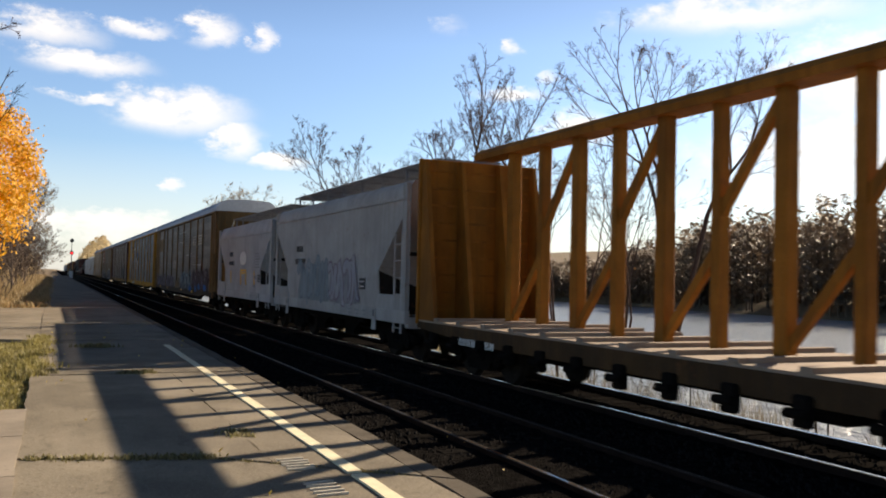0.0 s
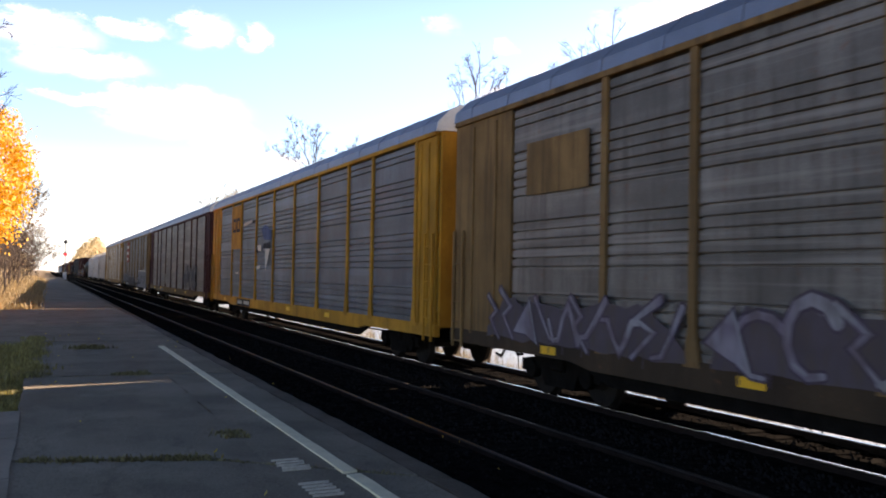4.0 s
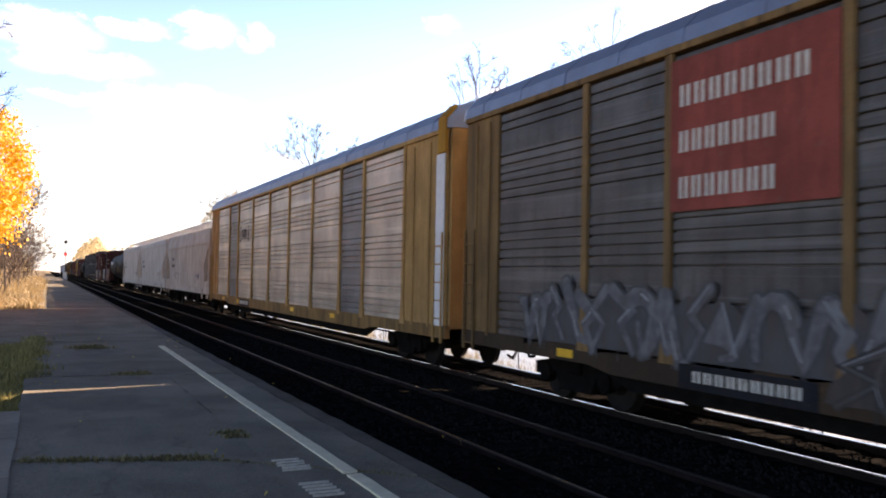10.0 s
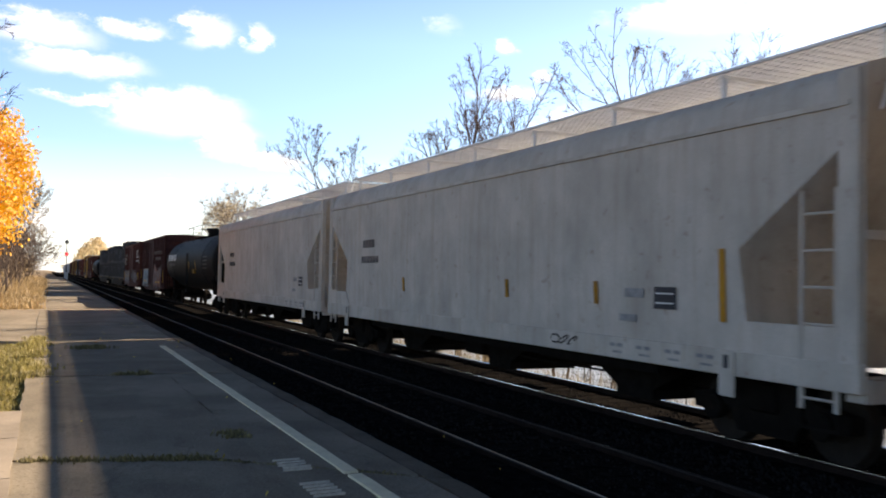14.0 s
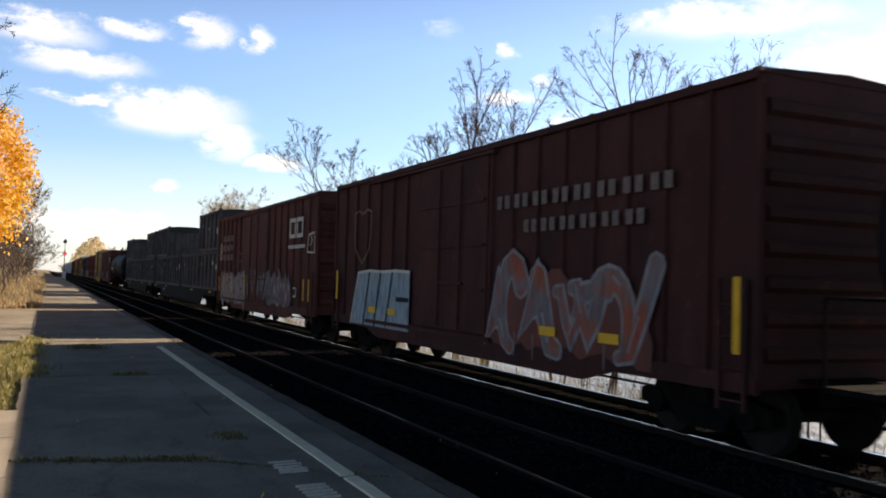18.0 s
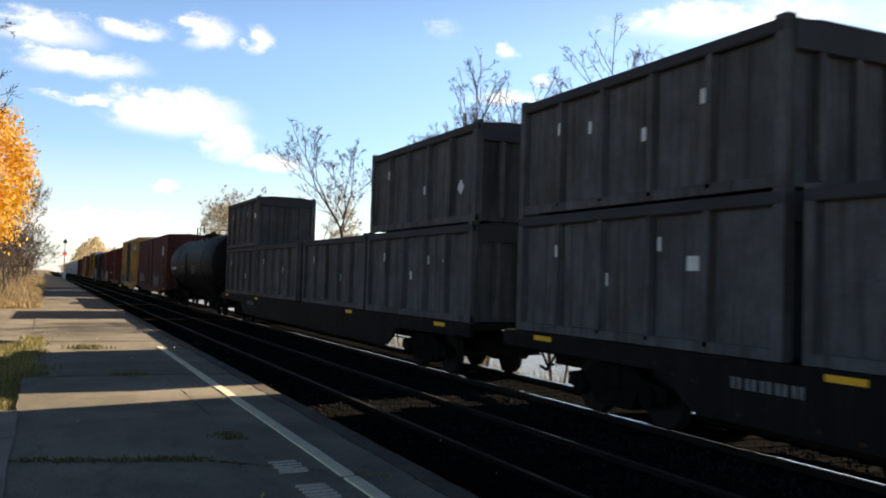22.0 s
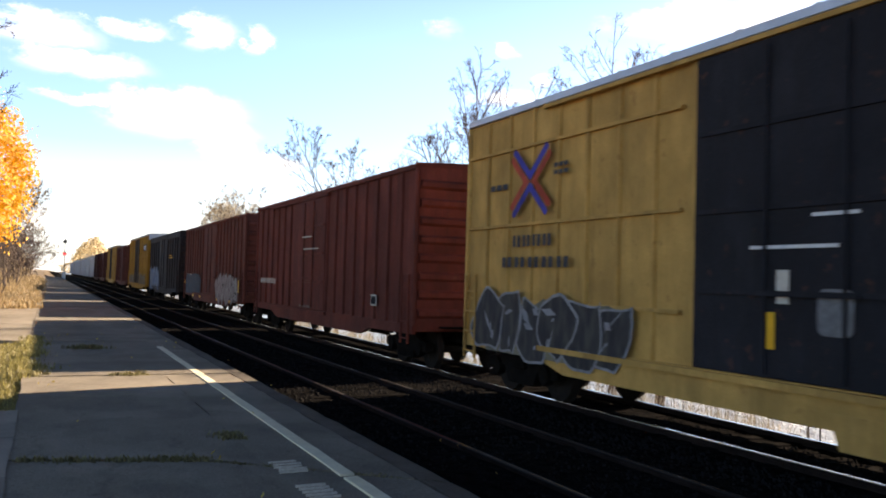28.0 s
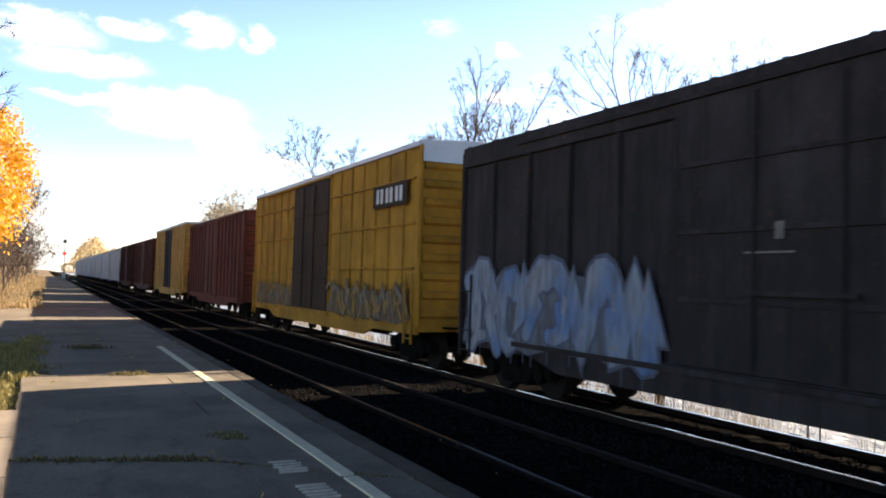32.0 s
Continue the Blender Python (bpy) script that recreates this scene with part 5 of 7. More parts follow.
    if plain:
        wk.box(-0.82, 0.82, -hb - 0.1, hb + 0.1, walk_z - 0.03, walk_z)
    else:
        for k in range(18):
            x = -0.82 + 1.64 * k / 17
            e = 0.03 if k in (0, 17) else 0.010
            wk.box(x - e, x + e, -hb - 0.1, hb + 0.1, walk_z - 0.035, walk_z)
        for i in range(int(length / 0.2)):
            y = -hb + 0.2 * i
            wk.box(-0.82, 0.82, y - 0.012, y + 0.012, walk_z - 0.028, walk_z - 0.006)
    part("running_board", wk, grate_m, car, "open-mesh roof walkway")
    br = MB().box(-0.82, 0.82, -0.03, 0.03, walk_z - 0.09, walk_z - 0.045)
    for x in (-0.76, 0.76):
        br.box(x - 0.025, x + 0.025, -0.03, 0.03, top - 0.22, walk_z - 0.09)
    bracket_me = br.mesh("walkway_bracket", grate_m)
    for i in range(8):
        part("walkway_bracket", bracket_me, None, car, at=pose(0, -hb + 0.3 + (2 * hb - 0.6) * i / 7, 0))
    for sy in (-1, 1) if not plain else ():
        for x in (-0.80, 0.80):
            part("end_brace", MB().path([(x, sy * (hb + 0.1), walk_z - 0.02), (x * 1.25, sy * (hb - 0.05), shoulder - 0.05), (x * 1.5, sy * (hb - 0.02), shoulder - 0.5)], 0.022, 6), grate_m, car)
    for sx in (-1, 1):
        for sy in (-1, 1):
            part("end_gusset", MB().prism([(sy * (hb - run - 0.25), 1.20), (sy * (hb - run + 0.05), 1.62), (sy * (hb - 0.05), 1.62), (sy * (hb - 0.05), 1.20)], "x", sx * 1.50, sx * 1.556), paint_m, car)
    for i in range(0 if plain else 4):
        y = -hb + 1.6 + (2 * hb - 3.2) * i / 3
        part("roof_hatch", MB().tube((0, y, top - 0.04), (0, y, top + 0.10), 0.42, 0.40, 14), paint_m, car)
    if marks:
        bars(car, -1.556, h - 3.9, h - 3.0, 2.80, 3.0, 4, M_DARKP)
        bars(car, -1.556, h - 4.2, h - 2.9, 2.40, 2.58, 6, M_DARKP)
        b = patch(car, -1.556, -h + stencil, -h + stencil + 0.45, 1.70, 2.0, M_DARKP, "black inspection stencil", "stencil_panel")
        part("stencil_line", MB().box(-1.566, -1.562, -h + stencil + 0.04, -h + stencil + 0.41, 1.77, 1.79).box(-1.566, -1.562, -h + stencil + 0.04, -h + stencil + 0.41, 1.90, 1.92), M_WHITE, b)
        patch(car, -1.558, -h + stencil + 0.68, -h + stencil + 1.10, 1.84, 1.97, M_TINT, "faded grey label", "label_plate")
        patch(car, -1.558, -h + stencil + 0.85, -h + stencil + 1.22, 1.50, 1.60, M_TINT, "faded grey label", "label_plate")
        for k in range(4):
            bars(car, -1.568, -h + 2.1 + 0.62 * k, -h + 2.45 + 0.62 * k, 1.12, 1.17, 2, M_TINT, "small faded data lettering")
            bars(car, -1.568, -h + 2.1 + 0.62 * k, -h + 2.40 + 0.62 * k, 1.03, 1.06, 1, M_TINT)
    return car


# -- autoracks --
M_RACKROOF = mat("galvanised rack roof", (0.17, 0.205, 0.27), 0.5, metal=0.5, var=0.15, scale=1.5, spots=0.3, spot_rgb=(0.2, 0.16, 0.13))


def corrugated(w, z0, z1, material, period=0.155, depth=0.050):
    mb, n = MB(), int((z1 - z0) / period)
    p = (z1 - z0) / n
    zz = []
    for i in range(n):
        z = z0 + i * p
        zz.append((0.0, z))
        if i % 8 not in (5, 6):
            zz += [(0.0, z + p * 0.66), (depth, z + p * 0.68), (depth, z + p * 0.86), (0.004, z + p * 0.90)]
    for x, z in zz:
        mb.v += [(x, -w / 2, z), (x, w / 2, z)]
    for i in range(len(zz) - 1):
        mb.f.append((2 * i, 2 * i + 1, 2 * i + 3, 2 * i + 2))
    k = len(mb.v)
    mb.v += [(0.06, -w / 2, z0), (0.06, w / 2, z0), (0.06, w / 2, z1), (0.06, -w / 2, z1)]
    mb.f.append((k, k + 1, k + 2, k + 3))
    return mb.mesh("side_panel", material)


def autorack(s0, s1, frame_m, panel_m, sill_m, label, end_m=None, alt=None, alt_at=(), edge=None, cap_m=M_WHITE):
    car, length = rail_car("autorack_car", label, s0, s1, 3.3, 1.0)
    h = length / 2
    xs, z0, z1 = 1.56, 1.06, 5.10
    wide, slim_w = 2.87, 1.97
    widths = [wide, slim_w] + [wide] * 5 + [slim_w, wide]
    rear = edge - (s0 + s1) / 2               # last post before the rear end panel
    front = rear - sum(widths)
    wide_me = corrugated(widths[0] - 0.14, z0, z1, panel_m)
    slim_me = corrugated(widths[1] - 0.14, z0, z1, panel_m)
    alt_me = corrugated(widths[0] - 0.14, z0, z1, alt) if alt else None
    alt_s = corrugated(widths[1] - 0.14, z0, z1, alt) if alt else None
    for sx in (-1, 1):
        y = front
        for i, w in enumerate(widths):
            slim = i in (1, 7)
            me = (alt_s if slim else alt_me) if i in alt_at else (slim_me if slim else wide_me)
            part("side_panel", me, None, car, at=pose(sx * xs, y + w / 2, 0, 0, 0, 0 if sx < 0 else 180))
            part("post", MB().prism([(y - 0.07, 5.12), (y - 0.07, 1.5), (y - 0.16, 0.98), (y + 0.16, 0.98), (y + 0.07, 1.5), (y + 0.07, 5.12)], "x", sx * (xs - 0.02), sx * (xs + 0.05)), frame_m, car)
            y += w
        for sy in (-1, 1):
            e0, e1 = (front, -h + 0.1) if sy < 0 else (rear, h - 0.1)
            p = part("end_panel", MB().box(sx * (xs - 0.06), sx * (xs + 0.02), min(e0, e1), max(e0, e1), 0.98, 5.12, 0.01), frame_m, car)
            for q in (0.25, 0.65):
                yy = e0 + (e1 - e0) * q
                part("stiffener", MB().box(sx * (xs + 0.02), sx * (xs + 0.05), yy - 0.03, yy + 0.03, 1.0, 5.0), frame_m, p)
        part("side_sill", MB().prism([(-h, 1.06), (h, 1.06), (h, 0.80), (h - 4.4, 0.79), (h - 5.0, 0.70), (-h + 5.0, 0.70), (-h + 4.4, 0.79), (-h, 0.80)], "x", sx * 1.48, sx * 1.60), sill_m, car)
    # Flat dark sheet, near side only, added to fill the gap below the sill.
    part("skirt", MB().prism([(h - 4.2, 0.84), (h - 5.3, 0.49), (-h + 5.3, 0.49), (-h + 4.2, 0.84)], "x", -1.47, -1.40), M_STEEL, car, "flat dark skirt sheet under the near-side sill")
    for sx in (-1, 1):
        part("eave_rail", MB().box(sx * 1.48, sx * 1.63, -h + 0.1, h - 0.1, 5.10, 5.20, 0.01), frame_m, car)
    roof_prof = [(-1.62, 5.19), (-1.59, 5.40), (-1.30, 5.68), (-1.08, 5.79), (0, 5.84), (1.08, 5.79), (1.30, 5.68), (1.59, 5.40), (1.62, 5.19)]
    part("roof", MB().prism(roof_prof, "y", -h + 0.05, h - 0.05), M_RACKROOF, car, "pale blue-grey arched roof")
    seams = MB()
    for i in range(19):
        y = -h + 0.8 + (length - 1.6) * i / 18
        seams.prism([(a * 1.006, b + 0.006) for a, b in roof_prof], "y", y - 0.03, y + 0.03)
    part("roof_seam", seams, M_RACKROOF, car)
    part("deck", MB().box(-1.45, 1.45, -h + 0.1, h - 0.1, 0.95, 1.03), M_STEEL, car)
    part("upper_deck", MB().box(-1.40, 1.40, -h + 0.1, h - 0.1, 2.95, 3.05), M_STEEL, car)
    for sy in (-1, 1):
        d = part("end_door", MB().box(-1.50, 1.50, sy * (h - 0.06), sy * (h + 0.02), 1.0, 5.20, 0.02), end_m or frame_m, car)
        for x in (-1.1, -0.4, 0.4, 1.1):
            part("door_rib", MB().box(x - 0.05, x + 0.05, sy * (h + 0.02), sy * (h + 0.09), 1.05, 5.05), end_m or frame_m, d)
        part("roof_end", MB().prism(roof_prof, "y", sy * (h - 0.05), sy * (h - 0.01)), cap_m, car, "pale weathered roof end")
        ladder(car, -1.62, sy * (h - 0.55), sy * (h - 0.15), 0.7, 3.0, frame_m)
    for y in (-h + 7.5, -h + 12, h - 8.5, h - 4.0):
        patch(car, -1.602, y, y + 0.45, 0.84, 0.97, M_YELP, "yellow reflective mark", "reflector")
    return car


# -- box cars --
def boxcar(s0, s1, body_m, label, eave=4.58, ribs=0.95, door=(0.0, 3.0), door_m=None, girts=False, roof_m=None, rib_d=0.06, end_top=None, peak=0.11, fascia=0.07, girt_at=(0.31, 0.56, 0.81)):
    car, length = rail_car("box_car", label, s0, s1, 1.45, 1.05)
    h = length / 2
    xs, z0 = 1.50, 1.02
    dy0, dy1 = door[0] - door[1] / 2, door[0] + door[1] / 2
    door_m = door_m or body_m
    for sx in (-1, 1):
        side = part("side_wall", MB().box(sx * (xs - 0.06), sx * xs, -h, h, z0 - 0.12, eave, 0.008), body_m, car)
        for a, b in ((-h, dy0), (dy1, h)):
            n = max(1, round((b - a) / ribs))
            for i in range(n + 1):
                y = a + (b - a) * i / n
                w = 0.07 if i in (0, n) else 0.045
                part("side_post", MB().prism([(sx * (xs - 0.001), y - w), (sx * (xs + rib_d), y - w * 0.6), (sx * (xs + rib_d), y + w * 0.6), (sx * (xs - 0.001), y + w)], "z", z0, eave - 0.06), body_m, side)
            if girts:
                for z in (z0 + (eave - z0) * q for q in girt_at):
                    part("girt", MB().box(sx * (xs + 0.004), sx * (xs + rib_d + 0.02), a + 0.25, b - 0.1, z, z + 0.05), body_m, side)
        part("top_chord", MB().box(sx * (xs - 0.05), sx * (xs + 0.075), -h, h, eave - fascia, eave + 0.05, 0.01), roof_m or body_m, car)
        part("side_sill", MB().prism([(-h, 1.06), (h, 1.06), (h, 0.84), (h - 2.8, 0.82), (h - 3.6, 0.62), (-h + 3.6, 0.62), (-h + 2.8, 0.82), (-h, 0.84)], "x", sx * (xs - 0.04), sx * (xs + 0.055)), body_m, car)
        d = part("door", MB().box(sx * (xs + 0.01), sx * (xs + 0.085), dy0 + 0.06, dy1 - 0.06, z0 + 0.05, eave - 0.16, 0.01), door_m, car, "sliding side door")
        for k in range(1, 4):
            z = z0 + (eave - z0) * k / 4.2
            part("door_rib", MB().box(sx * (xs + 0.08), sx * (xs + 0.12), dy0 + 0.15, dy1 - 0.15, z, z + 0.06), door_m, d)
        rods = MB()
        for q in (0.35, 0.65):
            rods.tube((sx * (xs + 0.13), dy0 + (dy1 - dy0) * q, z0 + 0.1), (sx * (xs + 0.13), dy0 + (dy1 - dy0) * q, eave - 0.25), 0.022, n=6)
        rods.box(sx * (xs + 0.12), sx * (xs + 0.16), dy0 + (dy1 - dy0) * 0.3, dy0 + (dy1 - dy0) * 0.7, 2.0, 2.06)
        part("lock_rod", rods, door_m, d)
        part("door_track", MB().box(sx * (xs + 0.05), sx * (xs + 0.14), dy0 - 0.2, min(h, dy1 + door[1]), z0 - 0.06, z0 + 0.02), body_m, car)
        part("door_track", MB().box(sx * (xs + 0.05), sx * (xs + 0.13), dy0 - 0.2, min(h, dy1 + door[1]), eave - 0.16, eave - 0.10), body_m, car)
        for sy in (-1, 1):
            ladder(car, sx * (xs + 0.10), sy * (h - 0.55), sy * (h - 0.12), 0.62, 2.2, body_m)
    for sy in (-1, 1):
        e = part("end_wall", MB().box(-xs, xs, sy * (h - 0.05), sy * h, z0 - 0.12, eave + 0.02, 0.008), body_m, car)
        n = int((eave - z0) / 0.42)
        for i in range(n):
            z = z0 + 0.18 + i * 0.42
            part("end_rib", MB().prism([(sy * h, z), (sy * (h + 0.075), z + 0.06), (sy * (h + 0.075), z + 0.16), (sy * h, z + 0.22)], "x", -xs + 0.08, xs - 0.08), body_m, e)
        if end_top:
            part("end_cap", MB().prism([(-xs, eave + 0.0), (-xs, eave - 0.42), (xs, eave - 0.42), (xs, eave), (0, eave + 0.10)], "y", sy * (h + 0.08), sy * (h + 0.10)), end_top, e, "white painted end top")
        part("brake_platform", MB().box(-0.9, 0.3, sy * (h + 0.05), sy * (h + 0.35), 0.98, 1.02), M_STEEL, car)
    roof = roof_m or body_m
    part("roof", MB().prism([(-xs - 0.06, eave + 0.03), (0, eave + peak), (xs + 0.06, eave + 0.03), (xs + 0.06, eave + 0.0), (-xs - 0.06, eave + 0.0)], "y", -h - 0.02, h + 0.02), roof, car)
    rr = MB()
    for i in range(int(length / 1.15) + 1):
        y = -h + 0.1 + (length - 0.2) * i / int(length / 1.15)
        rr.prism([(-xs - 0.02, eave + 0.045), (0, eave + peak + 0.015), (xs + 0.02, eave + 0.045), (xs + 0.02, eave + 0.085), (0, eave + peak + 0.055), (-xs - 0.02, eave + 0.085)], "y", y - 0.045, y + 0.045)
    part("roof_ribs", rr, roof, car)
    return car


# -- tank cars --
P_TANK = paint("black tank paint", (0.008, 0.008, 0.009), rough=0.6, spec=0.05, var=0.3, streak=0.3, streak_rgb=(0.022, 0.02, 0.018), spots=0.1, spot_rgb=(0.04, 0.03, 0.025))


def valve_rails(car, y0, y1, rad, zc):
    """A railed platform round the valves on top of a tank."""
    rw = 0.95
    for sx in (-rw, rw):
        for q in (0, 0.62, 1):
            y = y0 + (y1 - y0) * q
            part("rail_post", MB().tube((sx, y, zc + math.sqrt(rad * rad - rw * rw) - 0.02), (sx, y, 4.86), 0.017, n=6), M_STEEL, car)
        part("top_rail", MB().tube((sx, y0, 4.86), (sx, y1, 4.86), 0.017, n=6), M_STEEL, car, "thin railing round the valves")
        part("middle_rail", MB().tube((sx, y1, 4.5), (sx, y0 + 1.5, 4.5), 0.013, n=6), M_STEEL, car)
    for y in (y0, y1):
        part("cross_rail", MB().tube((-rw, y, 4.86), (rw, y, 4.86), 0.017, n=6), M_STEEL, car)
    part("top_platform", MB().box(-0.55, 0.55, y0, y1, zc + rad + 0.0, zc + rad + 0.03), M_STEEL, car)


def tank_car(s0, s1, label, rails, manway, dome=0.42):
    car, length = rail_car("tank_car", label, s0, s1, 2.2, 1.12, False)
    h = length / 2
    rad, zc = 1.60, 2.64
    rings = []
    ht = h - 0.35
    for d, k in ((0.0, 0.05), (0.03, 0.32), (0.12, 0.60), (0.28, 0.82), (0.48, 0.95), (0.72, 1.0)):
        rings.append((-ht + d, k))
    rings += [(y, 1.0) for y in (-h * 0.5, 0, h * 0.5)]
    rings += [(-y, k) for y, k in reversed(rings[:6])]
    part("tank", MB().rings([[(rad * k * math.sin(2 * math.pi * i / 48), y, zc + rad * k * math.cos(2 * math.pi * i / 48)) for i in range(48)] for y, k in rings]), P_TANK, car, "glossy black cylindrical tank", smooth=True)
    for y in (-h + 2.2, h - 2.2):
        part("saddle", MB().prism([(-1.2, 1.0), (1.2, 1.0), (1.35, 2.0), (0.9, 1.50), (-0.9, 1.50), (-1.35, 2.0)], "y", y - 0.55, y + 0.55), M_STEEL, car)
    for y in (-h + 4.2, h - 4.2):
        part("tank_band", MB().rings([[((rad + e) * math.sin(2 * math.pi * i / 32), yy, zc + (rad + e) * math.cos(2 * math.pi * i / 32)) for i in range(32)] for yy, e in ((y - 0.06, 0.0), (y - 0.06, 0.02), (y + 0.06, 0.02), (y + 0.06, 0.0))], caps=False), P_TANK, car)
    for sy in (-1, 1):
        part("end_platform", MB().box(-1.45, 1.45, sy * (h - 1.2), sy * (h - 0.05), 0.98, 1.05, 0.01), M_STEEL, car)
        rl = MB().path([(-1.42, sy * (h - 1.2), 1.05), (-1.42, sy * (h - 1.2), 2.0), (-1.42, sy * (h - 0.08), 2.0), (1.42, sy * (h - 0.08), 2.0), (1.42, sy * (h - 1.2), 2.0), (1.42, sy * (h - 1.2), 1.05)], 0.02)
        rl.tube((-1.42, sy * (h - 0.08), 1.0), (-1.42, sy * (h - 0.08), 2.0), 0.02).tube((1.42, sy * (h - 0.08), 1.0), (1.42, sy * (h - 0.08), 2.0), 0.02)
        part("end_rail", rl, M_STEEL, car)
    if rails:
        valve_rails(car, *rails, rad, zc)
    part("manway", MB().tube((0, manway, 4.2), (0, manway, 4.2 + dome), 0.42, 0.46, 16).tube((0, manway, 4.2 + dome), (0, manway, 4.3 + dome), 0.55, 0.50, 16), P_TANK, car, "domed valve housing")
    part("valve", MB().tube((0.1, manway + 0.75, 4.2), (0.1, manway + 0.75, 4.66), 0.1, n=8), M_STEEL, car)
    for sx in (-1,):
        ladder(car, sx * 1.60, manway - 0.25, manway + 0.25, 0.9, 3.2, P_TANK)
    return car


# -- container flats --
P_CONT = paint("grey container paint", (0.100, 0.099, 0.098), streak=0.9, streak_rgb=(0.035, 0.022, 0.014), var=0.35, scale=1.6, spots=0.55, spot_rgb=(0.07, 0.04, 0.025))
P_COVER = mat("dark canvas cover", (0.035, 0.035, 0.037), 0.85, var=0.3, scale=1)
P_FLAT = paint("dark flat car steel", (0.010, 0.0095, 0.009), spec=0.05)


def container(s0, s1, z0, seed):
    c = thing("waste_container", "grey ribbed steel waste container under a dark cover, stacked on another" if z0 > 2 else "grey ribbed steel waste container on a flat car",
              "container", "waste containers", at=pose(FAR_X, (s0 + s1) / 2, z0))
    TRAIN.append((c, (s0 + s1) / 2))
    h, w, t = (s1 - s0) / 2, 1.24, 2.03
    r = random.Random(seed)
    part("box_shell", MB().box(-w + 0.11, w - 0.11, -h + 0.11, h - 0.11, 0.02, t - 0.08, 0.01), P_CONT, c)
    for sx in (-1, 1):
        for k in range(6):
            y = -h + 0.10 + (2 * h - 0.2) * k / 5
            part("side_rib", MB().prism([(sx * (w - 0.11), y - 0.08), (sx * w, y - 0.05), (sx * w, y + 0.05), (sx * (w - 0.11), y + 0.08)], "z", 0.08, t - 0.14), P_CONT, c)
        part("bottom_rail", MB().box(sx * (w - 0.08), sx * w, -h, h, 0.0, 0.15, 0.01), P_CONT, c)
        part("top_rail", MB().box(sx * (w - 0.10), sx * (w + 0.01), -h, h, t - 0.17, t, 0.02), P_COVER, c)
        for sy in (-1, 1):
            part("corner_post", MB().box(sx * (w - 0.15), sx * (w + 0.005), sy * (h - 0.16), sy * h, 0.0, t + 0.05, 0.01), P_CONT, c)
    for sy in (-1, 1):
        part("end_rail", MB().box(-w + 0.14, w - 0.14, sy * (h - 0.09), sy * (h + 0.012), t - 0.36, t, 0.01), P_COVER, c, "dark cover flap")
        for x in (-0.62, 0.0, 0.62):
            part("end_rib", MB().box(x - 0.05, x + 0.05, sy * (h - 0.11), sy * h, 0.1, t - 0.15), P_CONT, c)
    part("cover", MB().prism([(-w + 0.02, t - 0.02), (-0.6, t + 0.06), (0.6, t + 0.06), (w - 0.02, t - 0.02)], "y", -h + 0.05, h - 0.05), P_COVER, c, "dark canvas cover")
    for k in range(3):
        y, z = -h + 0.55 + (2 * h - 2.4) * (k + r.uniform(0.1, 0.8)) / 3, r.uniform(0.7, 1.4)
        if k == 0 and seed % 2:
            part("placard", MB().prism([(y, z - 0.17), (y + 0.15, z), (y, z + 0.17), (y - 0.15, z)], "x", -w + 0.09, -w + 0.105), M_WHITE, c, "white diamond placard")
        else:
            patch(c, -w + 0.105, y, y + r.choice((0.08, 0.10, 0.24)), z, z + 0.2, M_WHITE, "small white placard", "placard")
    patch(c, -w - 0.002, h - 1.35, h - 1.29, 1.3, 1.5, M_WHITE, "small white placard", "placard")
    return c


def container_flat(s0, s1, lower, upper):
    car, length = rail_car("container_flat_car", "long dark flat car loaded with grey waste containers", s0, s1, 3.0, 1.0)
    h = length / 2
    part("deck", MB().box(-1.35, 1.35, -h, h, 1.10, 1.22), P_FLAT, car)
    for sx, low in ((-1, 0.44), (1, 0.66)):
        part("side_sill", MB().prism([(-h, 1.20), (h, 1.20), (h, 0.95), (h - 4.4, 0.92), (h - 5.2, low), (-h + 4.7, low), (-h + 3.9, 0.92), (-h, 0.95)], "x", sx * 1.30, sx * 1.38), P_FLAT, car)
    for y in (-12.2, -6.1, 5.6, 11.75):
        patch(car, -1.384, y, y + 0.55, 1.10, 1.18, M_YELP, "yellow reflective mark", "reflector")
    bars(car, -1.384, h - 7.0, h - 5.8, 0.86, 1.0, 5, M_DATAW)
    for i, (a, b) in enumerate(lower):
        container(a, b, 1.225, i + int(s0))
    for i, (a, b) in enumerate(upper):
        container(a, b, 3.30, i + 50 + int(s0))
    return car


# ---- the consist, front to rear ----
P_GREYH = paint("light grey hopper paint", (0.35, 0.34, 0.33), grime=0.28, var=0.16, streak=0.3, streak_rgb=(0.2, 0.16, 0.12))
P_GREYH2 = paint("clean grey hopper paint", (0.37, 0.375, 0.38), grime=0.28, var=0.16, streak=0.2, streak_rgb=(0.25, 0.22, 0.2), spots=0.1)
P_CREAMH = paint("cream hopper paint with rust runs", (0.45, 0.40, 0.345), grime=0.28, var=0.16, streak=0.65, streak_rgb=(0.24, 0.12, 0.05))
P_CREAMH2 = paint("dull cream hopper paint", (0.47, 0.432, 0.382), grime=0.28, var=0.16, streak=0.3, streak_rgb=(0.28, 0.2, 0.13))
P_RACKY = paint("rack yellow", (0.30, 0.148, 0.034), streak=0.5)
P_RACKY2 = paint("bright rack yellow", (0.46, 0.215, 0.026), streak=0.35)
P_RACKB = paint("brown stained rack posts", (0.22, 0.128, 0.052), streak=0.7)
P_RACKM = paint("rack maroon", (0.085, 0.035, 0.035))
P_PANG = paint("weathered grey rack panels", (0.17, 0.155, 0.14), rough=0.5, streak=0.6, metal=0.3, var=0.34, scale=0.8, bands=0.5)
